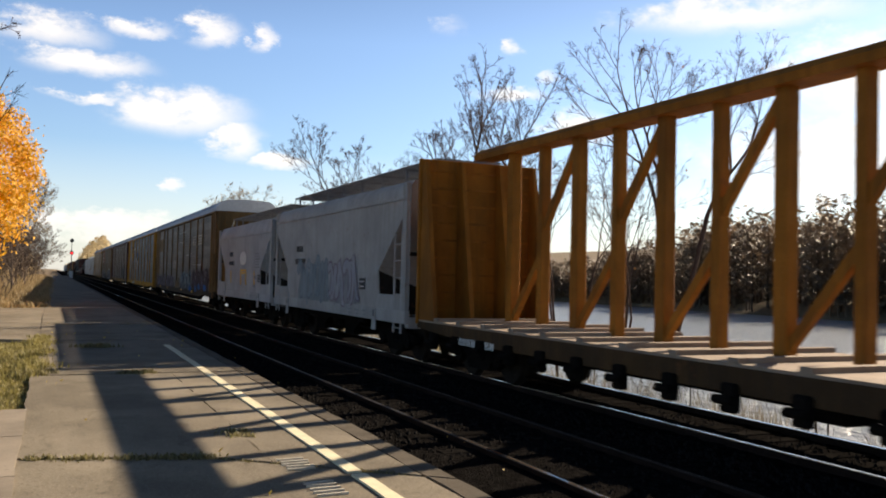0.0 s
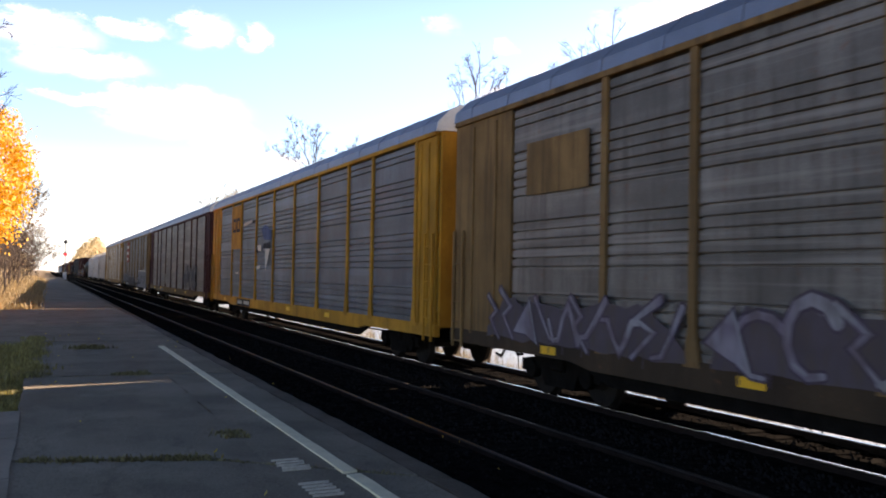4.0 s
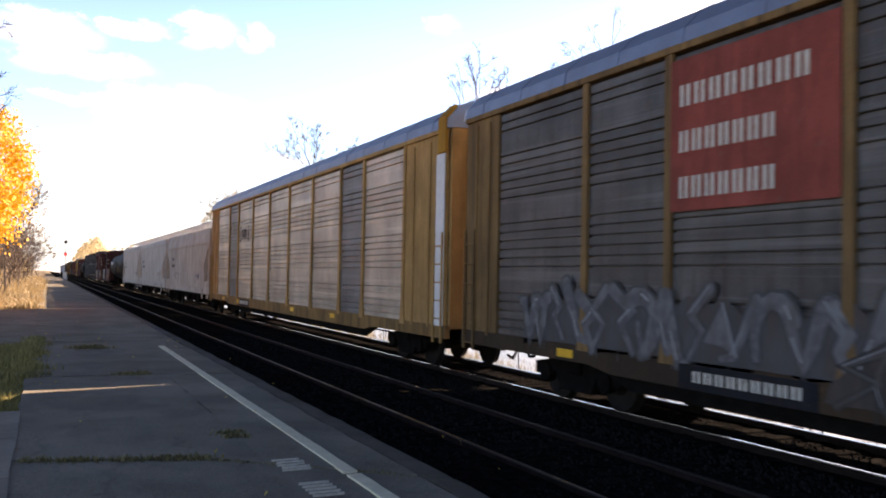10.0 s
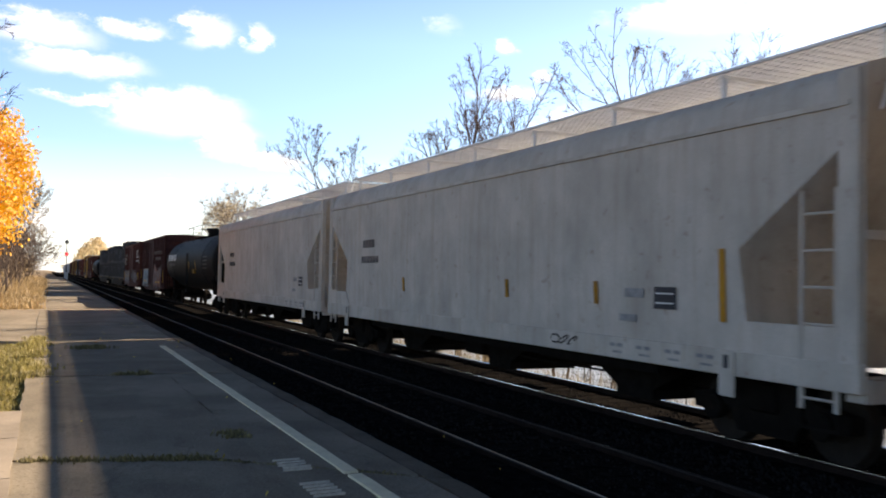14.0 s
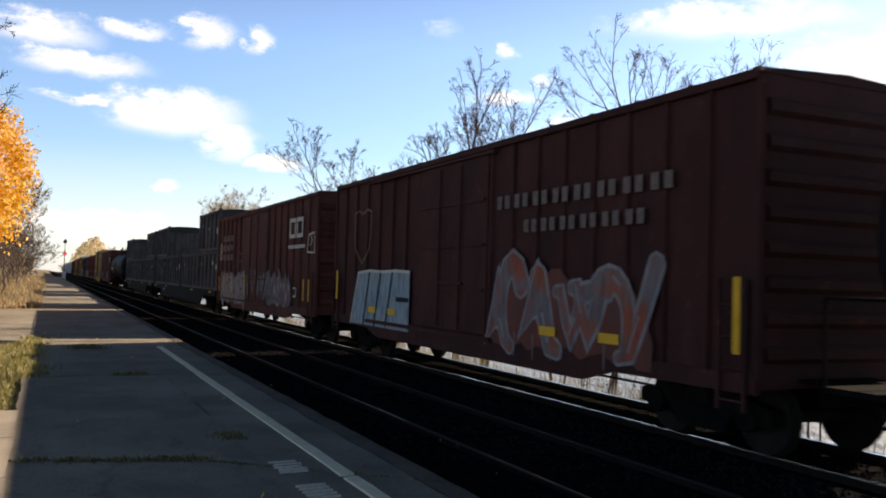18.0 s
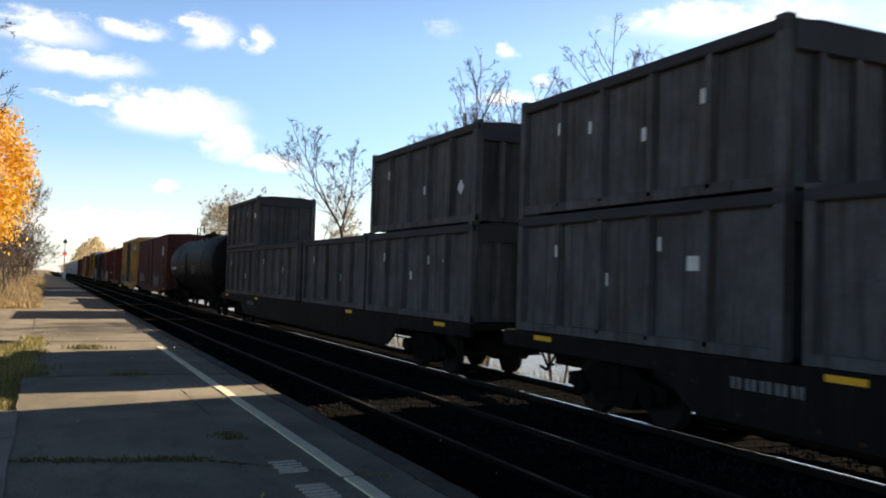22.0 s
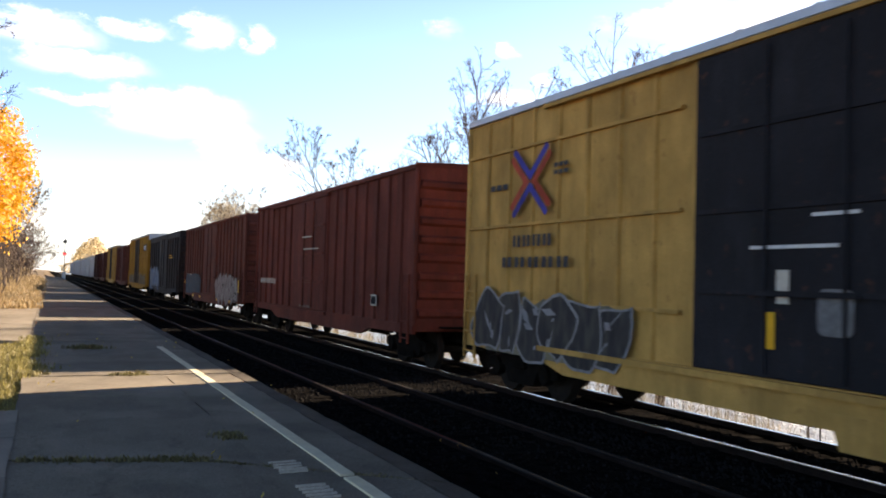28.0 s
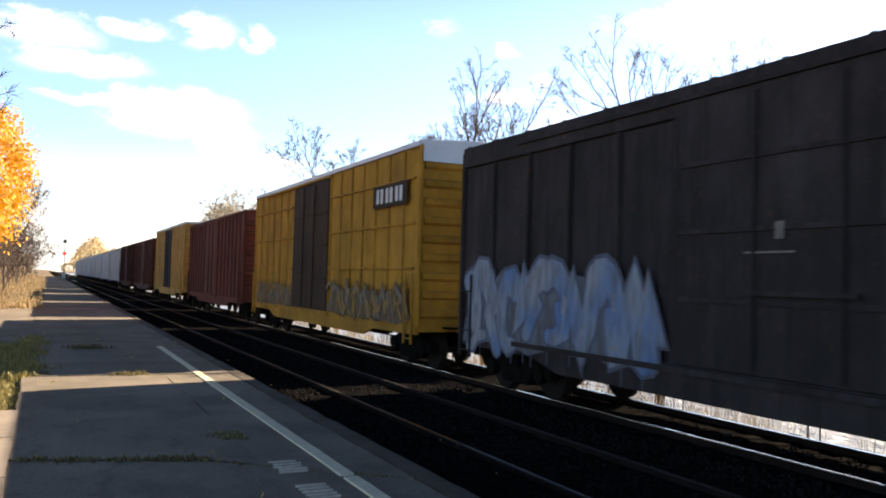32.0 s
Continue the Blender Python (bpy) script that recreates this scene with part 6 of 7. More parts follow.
P_PANB = paint("blue-grey rack panels", (0.120, 0.144, 0.168), rough=0.5, metal=0.3, streak=0.4, var=0.34, scale=0.8, bands=0.5)
P_PAND = paint("dark grey rack panels", (0.104, 0.098, 0.092), rough=0.5, metal=0.3, streak=0.6, var=0.34, scale=0.8, bands=0.5)
P_PANW = paint("pale galvanised rack panels", (0.47, 0.42, 0.35), rough=0.45, metal=0.4, streak=0.25, streak_rgb=(0.2, 0.17, 0.14), spots=0.1, var=0.34, scale=0.8, bands=0.5)
P_PANW2 = paint("dull galvanised rack panels", (0.19, 0.19, 0.19), rough=0.5, metal=0.3, streak=0.3, var=0.34, scale=0.8, bands=0.5)
P_TAN = paint("sun-bleached tan steel", (0.42, 0.235, 0.085), streak=0.5, streak_rgb=(0.14, 0.09, 0.04))
P_TANS = paint("stained tan sill", (0.25, 0.14, 0.05), streak=0.8)
P_SILLY = paint("dirt-caked yellow sill", (0.15, 0.085, 0.025), streak=0.9)
P_SILLB = paint("brown-stained sill", (0.055, 0.036, 0.022))
P_MAROON = paint("dark maroon boxcar paint", (0.064, 0.022, 0.019), streak=0.6)
P_MAROON2 = paint("oxide brown boxcar paint", (0.100, 0.034, 0.026), streak=0.5)
P_RED = paint("mineral red boxcar paint", (0.145, 0.036, 0.025), streak=0.4)
P_RED2 = paint("red-brown boxcar paint", (0.132, 0.043, 0.030), streak=0.5)
P_CHAR = paint("charcoal boxcar paint", (0.040, 0.034, 0.033), streak=0.8, streak_rgb=(0.014, 0.011, 0.010), var=0.4, scale=0.9, grime=0.8)
P_YBOX = paint("boxcar yellow", (0.52, 0.295, 0.085), streak=0.35, streak_rgb=(0.2, 0.11, 0.04))
P_YBOX2 = paint("deep boxcar yellow", (0.44, 0.215, 0.03), streak=0.4, streak_rgb=(0.2, 0.11, 0.04))
P_BRDOOR = paint("dark brown door paint", (0.055, 0.035, 0.022), streak=0.5)
P_BLKDOOR = paint("black door paint", (0.020, 0.020, 0.024), streak=0.2)
P_SIGNRED = paint("red sign paint", (0.30, 0.07, 0.05), streak=0.3, spots=0.3, spot_rgb=(0.2, 0.12, 0.1))
P_YBOX2B = paint("dull placard yellow", (0.22, 0.15, 0.03), streak=0.6)
P_GALV = mat("galvanised roof", (0.42, 0.43, 0.45), 0.45, metal=0.6, var=0.15, scale=1.5)

centerbeam(-5.2, 18.35)
c = hopper(18.9, 32.0, P_GREYH, "light grey covered hopper car with faded graffiti", 4.36, 4.91, 1.9, 2.2, 3.92, True, stencil=2.9)
graffiti(c, -1.56, -0.3, 3.1, 1.15, 2.5, S_TEAL, 4, "blue-grey graffiti", 0.1, count=6, fat=0.085)
graffiti(c, -1.56, -3.0, -0.35, 1.2, 2.4, S_SILVW, 5, "white and plum graffiti", 0.1, count=4, fat=0.11)
c = hopper(32.7, 44.2, P_GREYH2, "clean grey covered hopper car with a white oval mark", 4.22, 4.75, 1.9, 2.2, 3.66, True, stencil=1.88)
part("oval_mark", MB().prism([(-0.42 + 0.68 * math.cos(a / 20 * 6.2832), 2.69 + 0.29 * math.sin(a / 20 * 6.2832)) for a in range(20)], "x", -1.562, -1.553), M_WHITE, c, "white oval emblem")
for yy, za, zb in ((0.04, 1.54, 2.22), (-1.08, 1.54, 2.22), (-2.75, 1.58, 2.14), (2.3, 1.6, 2.15)):
    part("stripe", MB().prism([(yy + 0.08, zb), (yy - 0.05, zb), (yy - 0.12, za), (yy + 0.01, za)], "x", -1.562, -1.553), M_YELP, c, "yellow grab stripe")
for z in (2.02, 2.13):
    patch(c, -1.562, -0.95, -0.08, z, z + 0.08, M_YELP, "yellow label", "label_plate")
for k in range(6):
    bars(c, -1.562, -3.95 + 0.12 * (k % 3), -2.7, 2.28 + 0.11 * k, 2.33 + 0.11 * k, 1, M_TINT, "faint grey data lines")

c = autorack(45.0, 72.8, P_RACKB, P_PANG, P_SILLB, "weathered brown autorack with heavy graffiti", edge=70.4)
graffiti(c, -1.615, 2.0, 6.3, 0.95, 1.85, S_LILAC, 8, "white and lilac graffiti", count=4, fat=0.07)
graffiti(c, -1.615, 6.8, 12.2, 0.95, 1.8, S_LILAC, 18, "faded lilac graffiti", count=6, fat=0.06)
graffiti(c, -1.615, -0.9, 1.4, 0.95, 1.55, S_BROWN, 17, "dull orange sprayed patch", count=2, fat=0.1)
graffiti(c, -1.615, -5.7, -1.3, 0.95, 2.02, S_TEALB, 9, "teal and white graffiti", count=6, fat=0.1)
graffiti(c, -1.615, -12.2, -6.2, 0.98, 2.17, S_VIOLET, 7, "dark maroon graffiti with a pale edge", count=5, fat=0.17)
for a, b, z in ((-6.3, -5.2, 0.95), (-8.3, -7.4, 0.98), (-9.5, -8.6, 1.12), (-11.6, -10.6, 1.1)):
    part("spray_fleck", MB().prism([(a, z), (a + 0.25, z + 0.24), (b - 0.1, z + 0.28), (b, z + 0.06), (b - 0.3, z - 0.10)], "x", -1.634, -1.630), S_TEALB[3], c, "bright blue sprayed edge")
# Rows of pale bars stand in for light showing through the panel perforations.
for a, b, z in ((-7.2, -6.1, 3.6), (-9.45, -8.15, 3.6)):
    for k in range(4):
        bars(c, -1.600, a, b, z + 0.15 * k, z + 0.15 * k + 0.06, 9, M_MARK, "small pale bars painted as light through holes")
# White bars on the panels paint the sky light leaking through slits.
for a, b, z in ((-6.0, -3.2, 3.05), (-9.8, -6.2, 2.45), (-2.6, -0.6, 3.9), (0.4, 2.8, 2.6), (-3.0, 0.0, 4.5)):
    bars(c, -1.600, a, b, z, z + 0.018, 16, M_WHITE, "thin white bars painted as light through panel slits", "panel_chink")
patch(c, -1.602, 9.0, 10.9, 3.5, 4.4, P_RACKB, "plain brown emblem board", "emblem")
c = autorack(73.6, 101.0, P_RACKY2, P_PANB, P_RACKY2, "yellow-framed autorack with blue-grey side panels", edge=98.8)
patch(c, -1.607, 6.66, 8.56, 3.12, 5.0, P_RACKY2, "yellow panel with a plain dark emblem", "emblem")
patch(c, -1.606, 4.6, 7.2, 0.72, 1.0, P_BLACK, "black number board", "number_board")
bars(c, -1.616, 6.1, 7.0, 0.79, 0.94, 4, M_MARK)
bars(c, -1.616, 4.7, 5.8, 0.79, 0.94, 6, M_MARK)
rings_mark(c, -1.615, 6.80, 8.40, 3.85, 4.45, P_BLACK, "dark railway emblem as plain frames")
def sweep(car, x, pts, material, label):
    """A flat sprayed shape with straight edges on the side of a car."""
    return part("spray_shape", MB().prism(pts, "x", x - 0.004, x), material, car, label)


sweep(c, -1.606, [(2.09, 3.0), (1.32, 3.0), (1.95, 2.22), (2.05, 2.22)], M_MARK, "white sprayed wedge")
sweep(c, -1.606, [(2.39, 3.22), (1.26, 3.26), (1.4, 3.03), (2.4, 3.05)], P_BLACK, "black sprayed bar")
sweep(c, -1.606, [(3.5, 3.16), (2.8, 3.20), (2.76, 2.92), (3.3, 2.98)], M_MARK, "white sprayed fleck")
sweep(c, -1.606, [(3.7, 3.1), (3.5, 3.16), (3.3, 2.98), (3.55, 2.82)], P_BLACK, "black sprayed edge")
sweep(c, -1.606, [(3.56, 2.36), (2.9, 2.38), (3.0, 2.25), (3.5, 2.25)], M_MARK, "white sprayed fleck")
sweep(c, -1.606, [(7.68, 2.1), (7.0, 2.14), (7.0, 2.04), (7.5, 2.03)], M_MARK, "white sprayed fleck")
sweep(c, -1.606, [(6.3, 4.04), (5.9, 4.17), (4.6, 4.24), (4.5, 4.13), (5.6, 4.06)], M_MARK, "long white sprayed streak")
sweep(c, -1.606, [(4.45, 4.2), (3.85, 4.2), (3.9, 4.1), (4.4, 4.08)], P_BLACK, "black end of the streak")
sweep(c, -1.606, [(2.8, 3.75), (2.2, 3.95), (1.3, 3.7), (1.2, 3.32), (2.3, 3.36)], paint("faded blue spray", (0.09, 0.13, 0.24)), "faded blue sprayed patch")
c = autorack(101.9, 129.3, P_RACKM, P_PANG, P_SILLY, "maroon-framed autorack with grey side panels", edge=127.3)
bars(c, -1.606, 6.6, 7.35, 0.80, 0.96, 3, M_FADE)
bars(c, -1.606, 4.75, 6.1, 0.80, 0.96, 6, M_FADE)
patch(c, -1.606, 6.15, 6.5, 0.86, 1.02, M_YELP, "yellow reflective mark", "reflector")
graffiti(c, -1.615, -9.7, -5.3, 1.1, 2.35, S_BW, 9, "black and silver graffiti", 0.1)
patch(c, -1.602, 2.2, 4.4, 1.3, 1.95, M_FADE, "faded pale paint patch", "paint_patch", r=0.15)
c = autorack(130.2, 157.5, P_RACKB, P_PAND, P_SILLB, "brown-grey autorack with tan posts and a faded red sign panel", end_m=P_RACKY, edge=156.1)
patch(c, -1.608, 4.9, 7.15, 0.70, 1.02, P_BLACK, "grimy number board", "number_board")
bars(c, -1.618, 5.1, 6.9, 0.80, 0.94, 9, M_MARK)
patch(c, -1.612, 4.62, 7.34, 2.98, 4.98, P_SIGNRED, "faded red sign board", "sign_board")
for z in (4.35, 3.75, 3.15):
    bars(c, -1.622, 7.2 - (2.2 if z > 4 else 1.7), 7.2, z, z + 0.28, 8 if z > 4 else 7, M_MARK, "white lettering as blocks")
slab_piece(c, -1.615, -11.6, -3.95, 0.70, 2.10, S_SILVER, P_BLACK, "big silver slab graffiti with a dark slanting end",
           [(-5.0, 1.02, -7.3, 1.06), (-5.3, 1.62, -5.75, 1.64), (-5.35, 1.58, -5.33, 1.2), (-5.4, 1.18, -6.05, 1.14), (-6.2, 1.38, -6.5, 1.34), (-7.1, 1.6, -7.15, 1.2), (-7.2, 1.2, -7.9, 1.18),
            (-8.4, 1.7, -8.45, 1.15), (-8.5, 1.66, -9.2, 1.62), (-9.8, 1.2, -9.3, 1.1), (-10.3, 1.7, -10.9, 1.2)], 1.05, 0.45)
sweep(c, -1.620, [(-1.15, 0.72), (-1.25, 1.35), (-1.5, 1.62), (-1.85, 1.2), (-2.25, 0.70)], P_BLACK, "dark sprayed wedge")
graffiti(c, -1.615, -1.2, 4.8, 0.75, 1.6, S_SMOKE, 13, "dark smoky graffiti", 0.2, count=6, fat=0.05)
graffiti(c, -1.60, 3.6, 11.2, 0.95, 1.95, S_GREY, 12, "grey scrawled graffiti")
c = autorack(158.3, 186.6, P_TAN, P_PANW, P_TANS, "tan-framed autorack with pale galvanised panels", end_m=P_TAN, alt=P_PANW2, alt_at=(1, 7), edge=184.7, cap_m=M_RACKROOF)
part("edge_board", MB().box(-1.612, -1.602, -14.05, -13.62, 1.05, 4.66), M_WHITE, c, "peeling white corner strip")
part("edge_board", MB().prism([(-1.645, 4.68), (-1.645, 5.42), (-1.40, 5.70), (-1.36, 5.66), (-1.59, 5.38), (-1.59, 4.68)], "y", -14.12, -13.75), P_RACKY2, c, "bright yellow corner cap")
for y, d in ((6.85, -1), (5.25, 1)):
    mark = MB().box(-1.606, -1.600, y - 0.025, y + 0.025, 3.42, 4.05)
    for z in (3.42, 4.00):
        mark.box(-1.606, -1.600, y, y + d * 0.14, z, z + 0.05)
    part("emblem_bracket", mark, P_BLACK, c, "dark bracket of the emblem")
patch(c, -1.608, 4.85, 6.75, 0.72, 1.0, P_BLACK, "black number board", "number_board")
bars(c, -1.618, 4.95, 6.65, 0.79, 0.93, 10, M_MARK)
patch(c, -1.608, 6.85, 7.25, 0.78, 0.96, M_YELP, "yellow reflective mark", "reflector")
bars(c, -1.606, 5.6, 6.6, 3.55, 3.92, 3, P_BLACK, "dark emblem as plain blocks", "emblem_bar")

c = hopper(187.2, 204.6, P_CREAMH, "cream covered hopper car with rust runs", run=1.7, ridge=3.57, stencil=3.35)
doodle = MB()
for a, b, ra, rb in ((3.5, 1.85, 0.40, 0.24), (2.7, 1.75, 0.46, 0.3), (2.0, 1.8, 0.34, 0.22)):
    ribbon(doodle, -1.557, [(a + ra * math.cos(k * 0.6) + 0.05 * k, b + rb * math.sin(k * 0.6 * (1 + 0.3 * ra) + ra)) for k in range(12)], 0.009)
part("scrawl", doodle, P_SILLB, c, "thin brown scrawled loops")
c = hopper(205.1, 223.5, P_CREAMH2, "dull cream covered hopper car with orange stripes", run=1.7, ridge=3.98, stencil=2.85)
for yy, za, zb in ((-7.2, 1.59, 2.49), (-4.5, 1.72, 2.06), (-1.7, 1.74, 2.06), (3.3, 1.74, 2.05)):
    part("stripe", MB().prism([(yy + 0.05, zb), (yy - 0.05, zb), (yy - 0.08, za), (yy + 0.02, za)], "x", -1.562, -1.553), P_RACKY2, c, "dull orange stripe")
doodle = MB()
for k in range(3):
    ribbon(doodle, -1.567, [(-3.4 - 0.25 * k + 0.14 * math.cos(q * 0.9 + k), 1.12 + 0.07 * math.sin(q * 0.9)) for q in range(7)], 0.014)
part("scrawl", doodle, P_BLACK, c, "small black scrawl")
hopper(224.2, 241.8, P_CREAMH2, "pale covered hopper car with an open roof walkway", run=1.7, ridge=3.98, stencil=2.2)

c = tank_car(242.4, 262.5, "long black tank car with yellow stripes", (-1.65, 3.65), -0.6)
bars(c, -1.585, 4.4, 8.2, 2.80, 3.20, 6, M_WHITE, "white lettering as blocks")
bars(c, -1.606, 4.9, 7.3, 2.46, 2.60, 9, M_DATAW, "small faded lettering")
for yy in (-3.57, -1.2):
    part("stripe", MB().rings([[(-1.61 * math.cos(a), yy + d, 2.64 + 1.61 * math.sin(a)) for d in (-0.05, 0.05)] for a in (-0.26, -0.12, 0.04)], caps=False), M_YELP, c, "yellow reflective stripe")
part("placard", MB().box(-1.60, -1.40, -3.35, -2.6, 2.02, 2.26), P_YBOX2B, c, "dull yellow placard")
for z in (2.9, 2.7, 2.5, 2.3):
    bars(c, -1.606, -7.8, -6.0, z, z + 0.03, 1, M_DATAW, "small white data lines")

c = boxcar(263.3, 279.55, P_MAROON, "dark maroon box car with orange and blue graffiti", 4.64, 0.85, (0.25, 3.3))
graffiti(c, -1.57, -6.32, -1.47, 0.9, 2.4, S_BRICK, 15, "brick-red graffiti", count=5, fat=0.12)
slab_piece(c, -1.572, 2.43, 6.53, 0.88, 2.24, S_PALE, P_BLACK, "pale blue slab graffiti with black slashes", [(5.1, 2.2, 5.5, 0.9), (4.3, 2.2, 4.7, 0.9), (3.5, 2.2, 3.9, 0.95), (3.2, 1.6, 2.5, 1.6)], 0.55)
bars(c, -1.57, -6.7, -1.6, 3.40, 3.64, 8, M_MAROONW)
bars(c, -1.57, -6.1, -2.6, 2.95, 3.17, 6, M_MAROONW)
shield = MB()
edge = [(5.75 + a * 0.65, 3.16 + b * 0.70) for a, b in ((-1, 0.9), (-0.5, 1), (0, 0.85), (0.5, 1), (1, 0.9), (0.95, 0), (0.8, -0.5), (0, -1), (-0.8, -0.5), (-0.95, 0), (-1, 0.9))]
ribbon(shield, -1.571, edge, 0.028)
part("shield_mark", shield, paint("faded shield", (0.20, 0.12, 0.085)), c, "faded shield emblem outline")
patch(c, -1.62, -7.95, -7.83, 1.30, 2.22, M_YELP, "yellow ladder stripe", "stripe")
for yy in (7.6,):
    patch(c, -1.62, yy, yy + 0.12, 1.48, 2.27, M_YELP, "yellow ladder stripe", "stripe")
for yy in (-5.55, -3.85, 3.2, 4.55):
    patch(c, -1.60, yy, yy + 0.5, 1.22, 1.37, M_YELP, "yellow reflective mark", "reflector")
c = boxcar(281.5, 298.0, P_MAROON2, "oxide-brown box car with white graffiti", 4.66, 0.92, (0.3, 4.2))
blob_piece(c, -1.598, 1.8, 7.0, 0.80, 2.2, 9, S_CLOUD[0], S_CLOUD[1], S_CLOUD[2], P_BLACK, 22, "dull white swollen graffiti with dark rims")
sketch = MB()
ribbon(sketch, -1.577, [(-7.35, 2.85), (-7.45, 3.40), (-8.1, 3.45), (-8.15, 2.82), (-7.35, 2.85)], 0.03)
ribbon(sketch, -1.577, [(-7.62, 3.05), (-7.86, 3.22), (-7.70, 3.34)], 0.03)
part("sketch_tag", sketch, M_MARK, c, "small white sketched tag")
graffiti(c, -1.57, -5.4, -1.9, 0.95, 2.3, S_DRIP, 23, "dripping white graffiti")
rings_mark(c, -1.575, -6.8, -5.0, 3.35, 4.02, M_MARK, "white railway emblem as plain frames")
bars(c, -1.57, -7.0, -4.9, 3.0, 3.12, 8, M_WHITE)
for z in (3.55, 3.13, 2.70):
    for a, b, n in ((6.29, 6.9, 3), (5.41, 6.05, 3), (4.6, 5.18, 3 if z < 3 else 2)):
        bars(c, -1.598, a, b, z, z + 0.27, n, M_FADE)
ring = MB()
ribbon(ring, -1.575, [(7.5 + 0.28 * math.cos(a * 0.45), 3.1 + 0.36 * math.sin(a * 0.45)) for a in range(15)], 0.035)
ribbon(ring, -1.575, [(7.68, 3.3), (7.4, 3.1), (7.55, 2.85)], 0.03)
part("round_emblem", ring, M_MARK, c, "faded round emblem")
graffiti(c, -1.575, -2.4, 1.6, 1.05, 2.3, S_GREY, 24, "dark silver graffiti")
for yy in (-7.81, -7.21, 7.47, 6.36, 4.52, 1.78):
    patch(c, -1.62, yy, yy + 0.12, 1.28, 1.98, M_YELP, "yellow ladder stripe", "stripe")
patch(c, -1.57, -6.08, -5.70, 1.38, 1.70, M_MARK, "white stencil frame", "stencil_panel")
patch(c, -1.578, -6.03, -5.75, 1.43, 1.65, P_MAROON, "dark stencil box", "stencil_panel")
bars(c, -1.575, 2.6, 3.25, 2.62, 2.67, 1, M_MAROONW, "small data lines")
bars(c, -1.575, 2.6, 3.25, 2.95, 3.0, 1, M_MAROONW, "small data lines")

low1 = [(300.0, 306.2), (306.4, 312.6), (313.4, 319.7), (320.0, 326.3)]
low2 = [(328.2, 334.5), (334.7, 340.9), (341.7, 348.0), (348.2, 354.5)]
container_flat(299.7, 326.5, low1, [low1[0], low1[3]])
container_flat(327.9, 354.7, low2, [(328.1, 334.34), low2[3]])

c = tank_car(355.7, 373.2, "black tank car with short yellow stripes", None, 0.75, 0.16)
part("under_sill", MB().box(-0.42, 0.42, -5.0, 5.0, 0.72, 1.12), M_STEEL, c, "grimy sill and piping under the tank")
for x, y, z0, z1, w in ((-0.95, 0.05, 3.9, 4.86, 0.016), (-0.95, -1.27, 3.9, 4.88, 0.026), (-0.95, 1.05, 3.9, 4.78, 0.030), (-0.78, 1.05, 4.0, 4.74, 0.016), (0.35, 1.05, 4.1, 4.70, 0.016),
                        (1.0, 1.05, 3.9, 4.70, 0.016), (-0.95, -3.05, 3.9, 4.22, 0.016), (-0.95, -1.95, 3.9, 4.2, 0.014)):
    part("rail_post", MB().tube((x, y, z0), (x, y, z1), w, n=6), M_STEEL, c)
part("top_rail", MB().path([(-0.95, 0.05, 4.86), (-0.95, -1.27, 4.88), (-0.95, -1.6, 4.84)], 0.018), M_STEEL, c, "bent handrail over the valve platform")
part("top_rail", MB().tube((-0.95, 1.05, 4.76), (1.0, 1.05, 4.70), 0.018, n=6), M_STEEL, c)
part("top_rail", MB().tube((-0.95, -1.9, 4.18), (-0.95, -3.1, 4.22), 0.018, n=6), M_STEEL, c)
part("top_platform", MB().box(-0.9, 0.5, -1.6, -0.3, 4.22, 4.27), M_STEEL, c)
part("valve", MB().tube((-0.7, -2.45, 4.0), (-0.7, -2.45, 4.34), 0.07, n=8).tube((-0.7, -2.45, 4.34), (-0.7, -2.45, 4.40), 0.045, n=8), M_STEEL, c)
bars(c, -1.606, 4.85, 6.95, 2.28, 2.46, 10, M_WHITE, "white lettering as blocks")
part("stripe", MB().rings([[(-1.61 * math.cos(a), 7.5 + d + 0.25 * a, 2.64 + 1.61 * math.sin(a)) for d in (-0.05, 0.05)] for a in (-0.62, -0.45, -0.25, -0.04)], caps=False), M_YELP, c, "curved yellow stripe")
for yy in (-1.35, 1.94, 4.4):
    part("stripe", MB().rings([[(-1.61 * math.cos(a), yy + d, 2.64 + 1.61 * math.sin(a)) for d in (-0.05, 0.05)] for a in (-0.38, -0.22, -0.04)], caps=False), M_YELP, c, "short yellow stripe")
for z in (2.46, 2.34, 2.22, 2.10):
    bars(c, -1.606, 2.2, 3.35, z, z + 0.04, 1, M_DATAW, "small faded data lines")
    bars(c, -1.606, -2.9, -1.55, z, z + 0.04, 1, M_DATAW, "small faded data lines")

c = boxcar(374.8, 394.2, P_MAROON2, "long dark red box car with a round white emblem", 4.66, 1.0, (0.8, 3.4), rib_d=0.03)
part("emblem", MB().prism([(-7.58 + 0.36 * math.cos(a / 16 * 6.2832), 3.59 + 0.35 * math.sin(a / 16 * 6.2832)) for a in range(16)], "x", -1.542, -1.533), M_WHITE, c, "round white emblem")
cross = MB().box(-1.548, -1.543, -7.83, -7.33, 3.57, 3.61).box(-1.5482, -1.5432, -7.60, -7.56, 3.34, 3.84)
part("emblem_cross", cross, P_MAROON2, c, "red cross bars of the emblem")
graffiti(c, -1.55, -5.4, -2.4, 0.95, 1.95, S_BUBBLE, 31, "white tag")
graffiti(c, -1.55, 4.4, 8.4, 1.25, 2.0, S_DRIP, 32, "faded white tag")
patch(c, -1.55, -8.65, -8.2, 1.42, 1.74, M_WHITE, "white stencil frame", "stencil_panel")
patch(c, -1.558, -8.60, -8.25, 1.46, 1.70, P_MAROON, "dark stencil box", "stencil_panel")
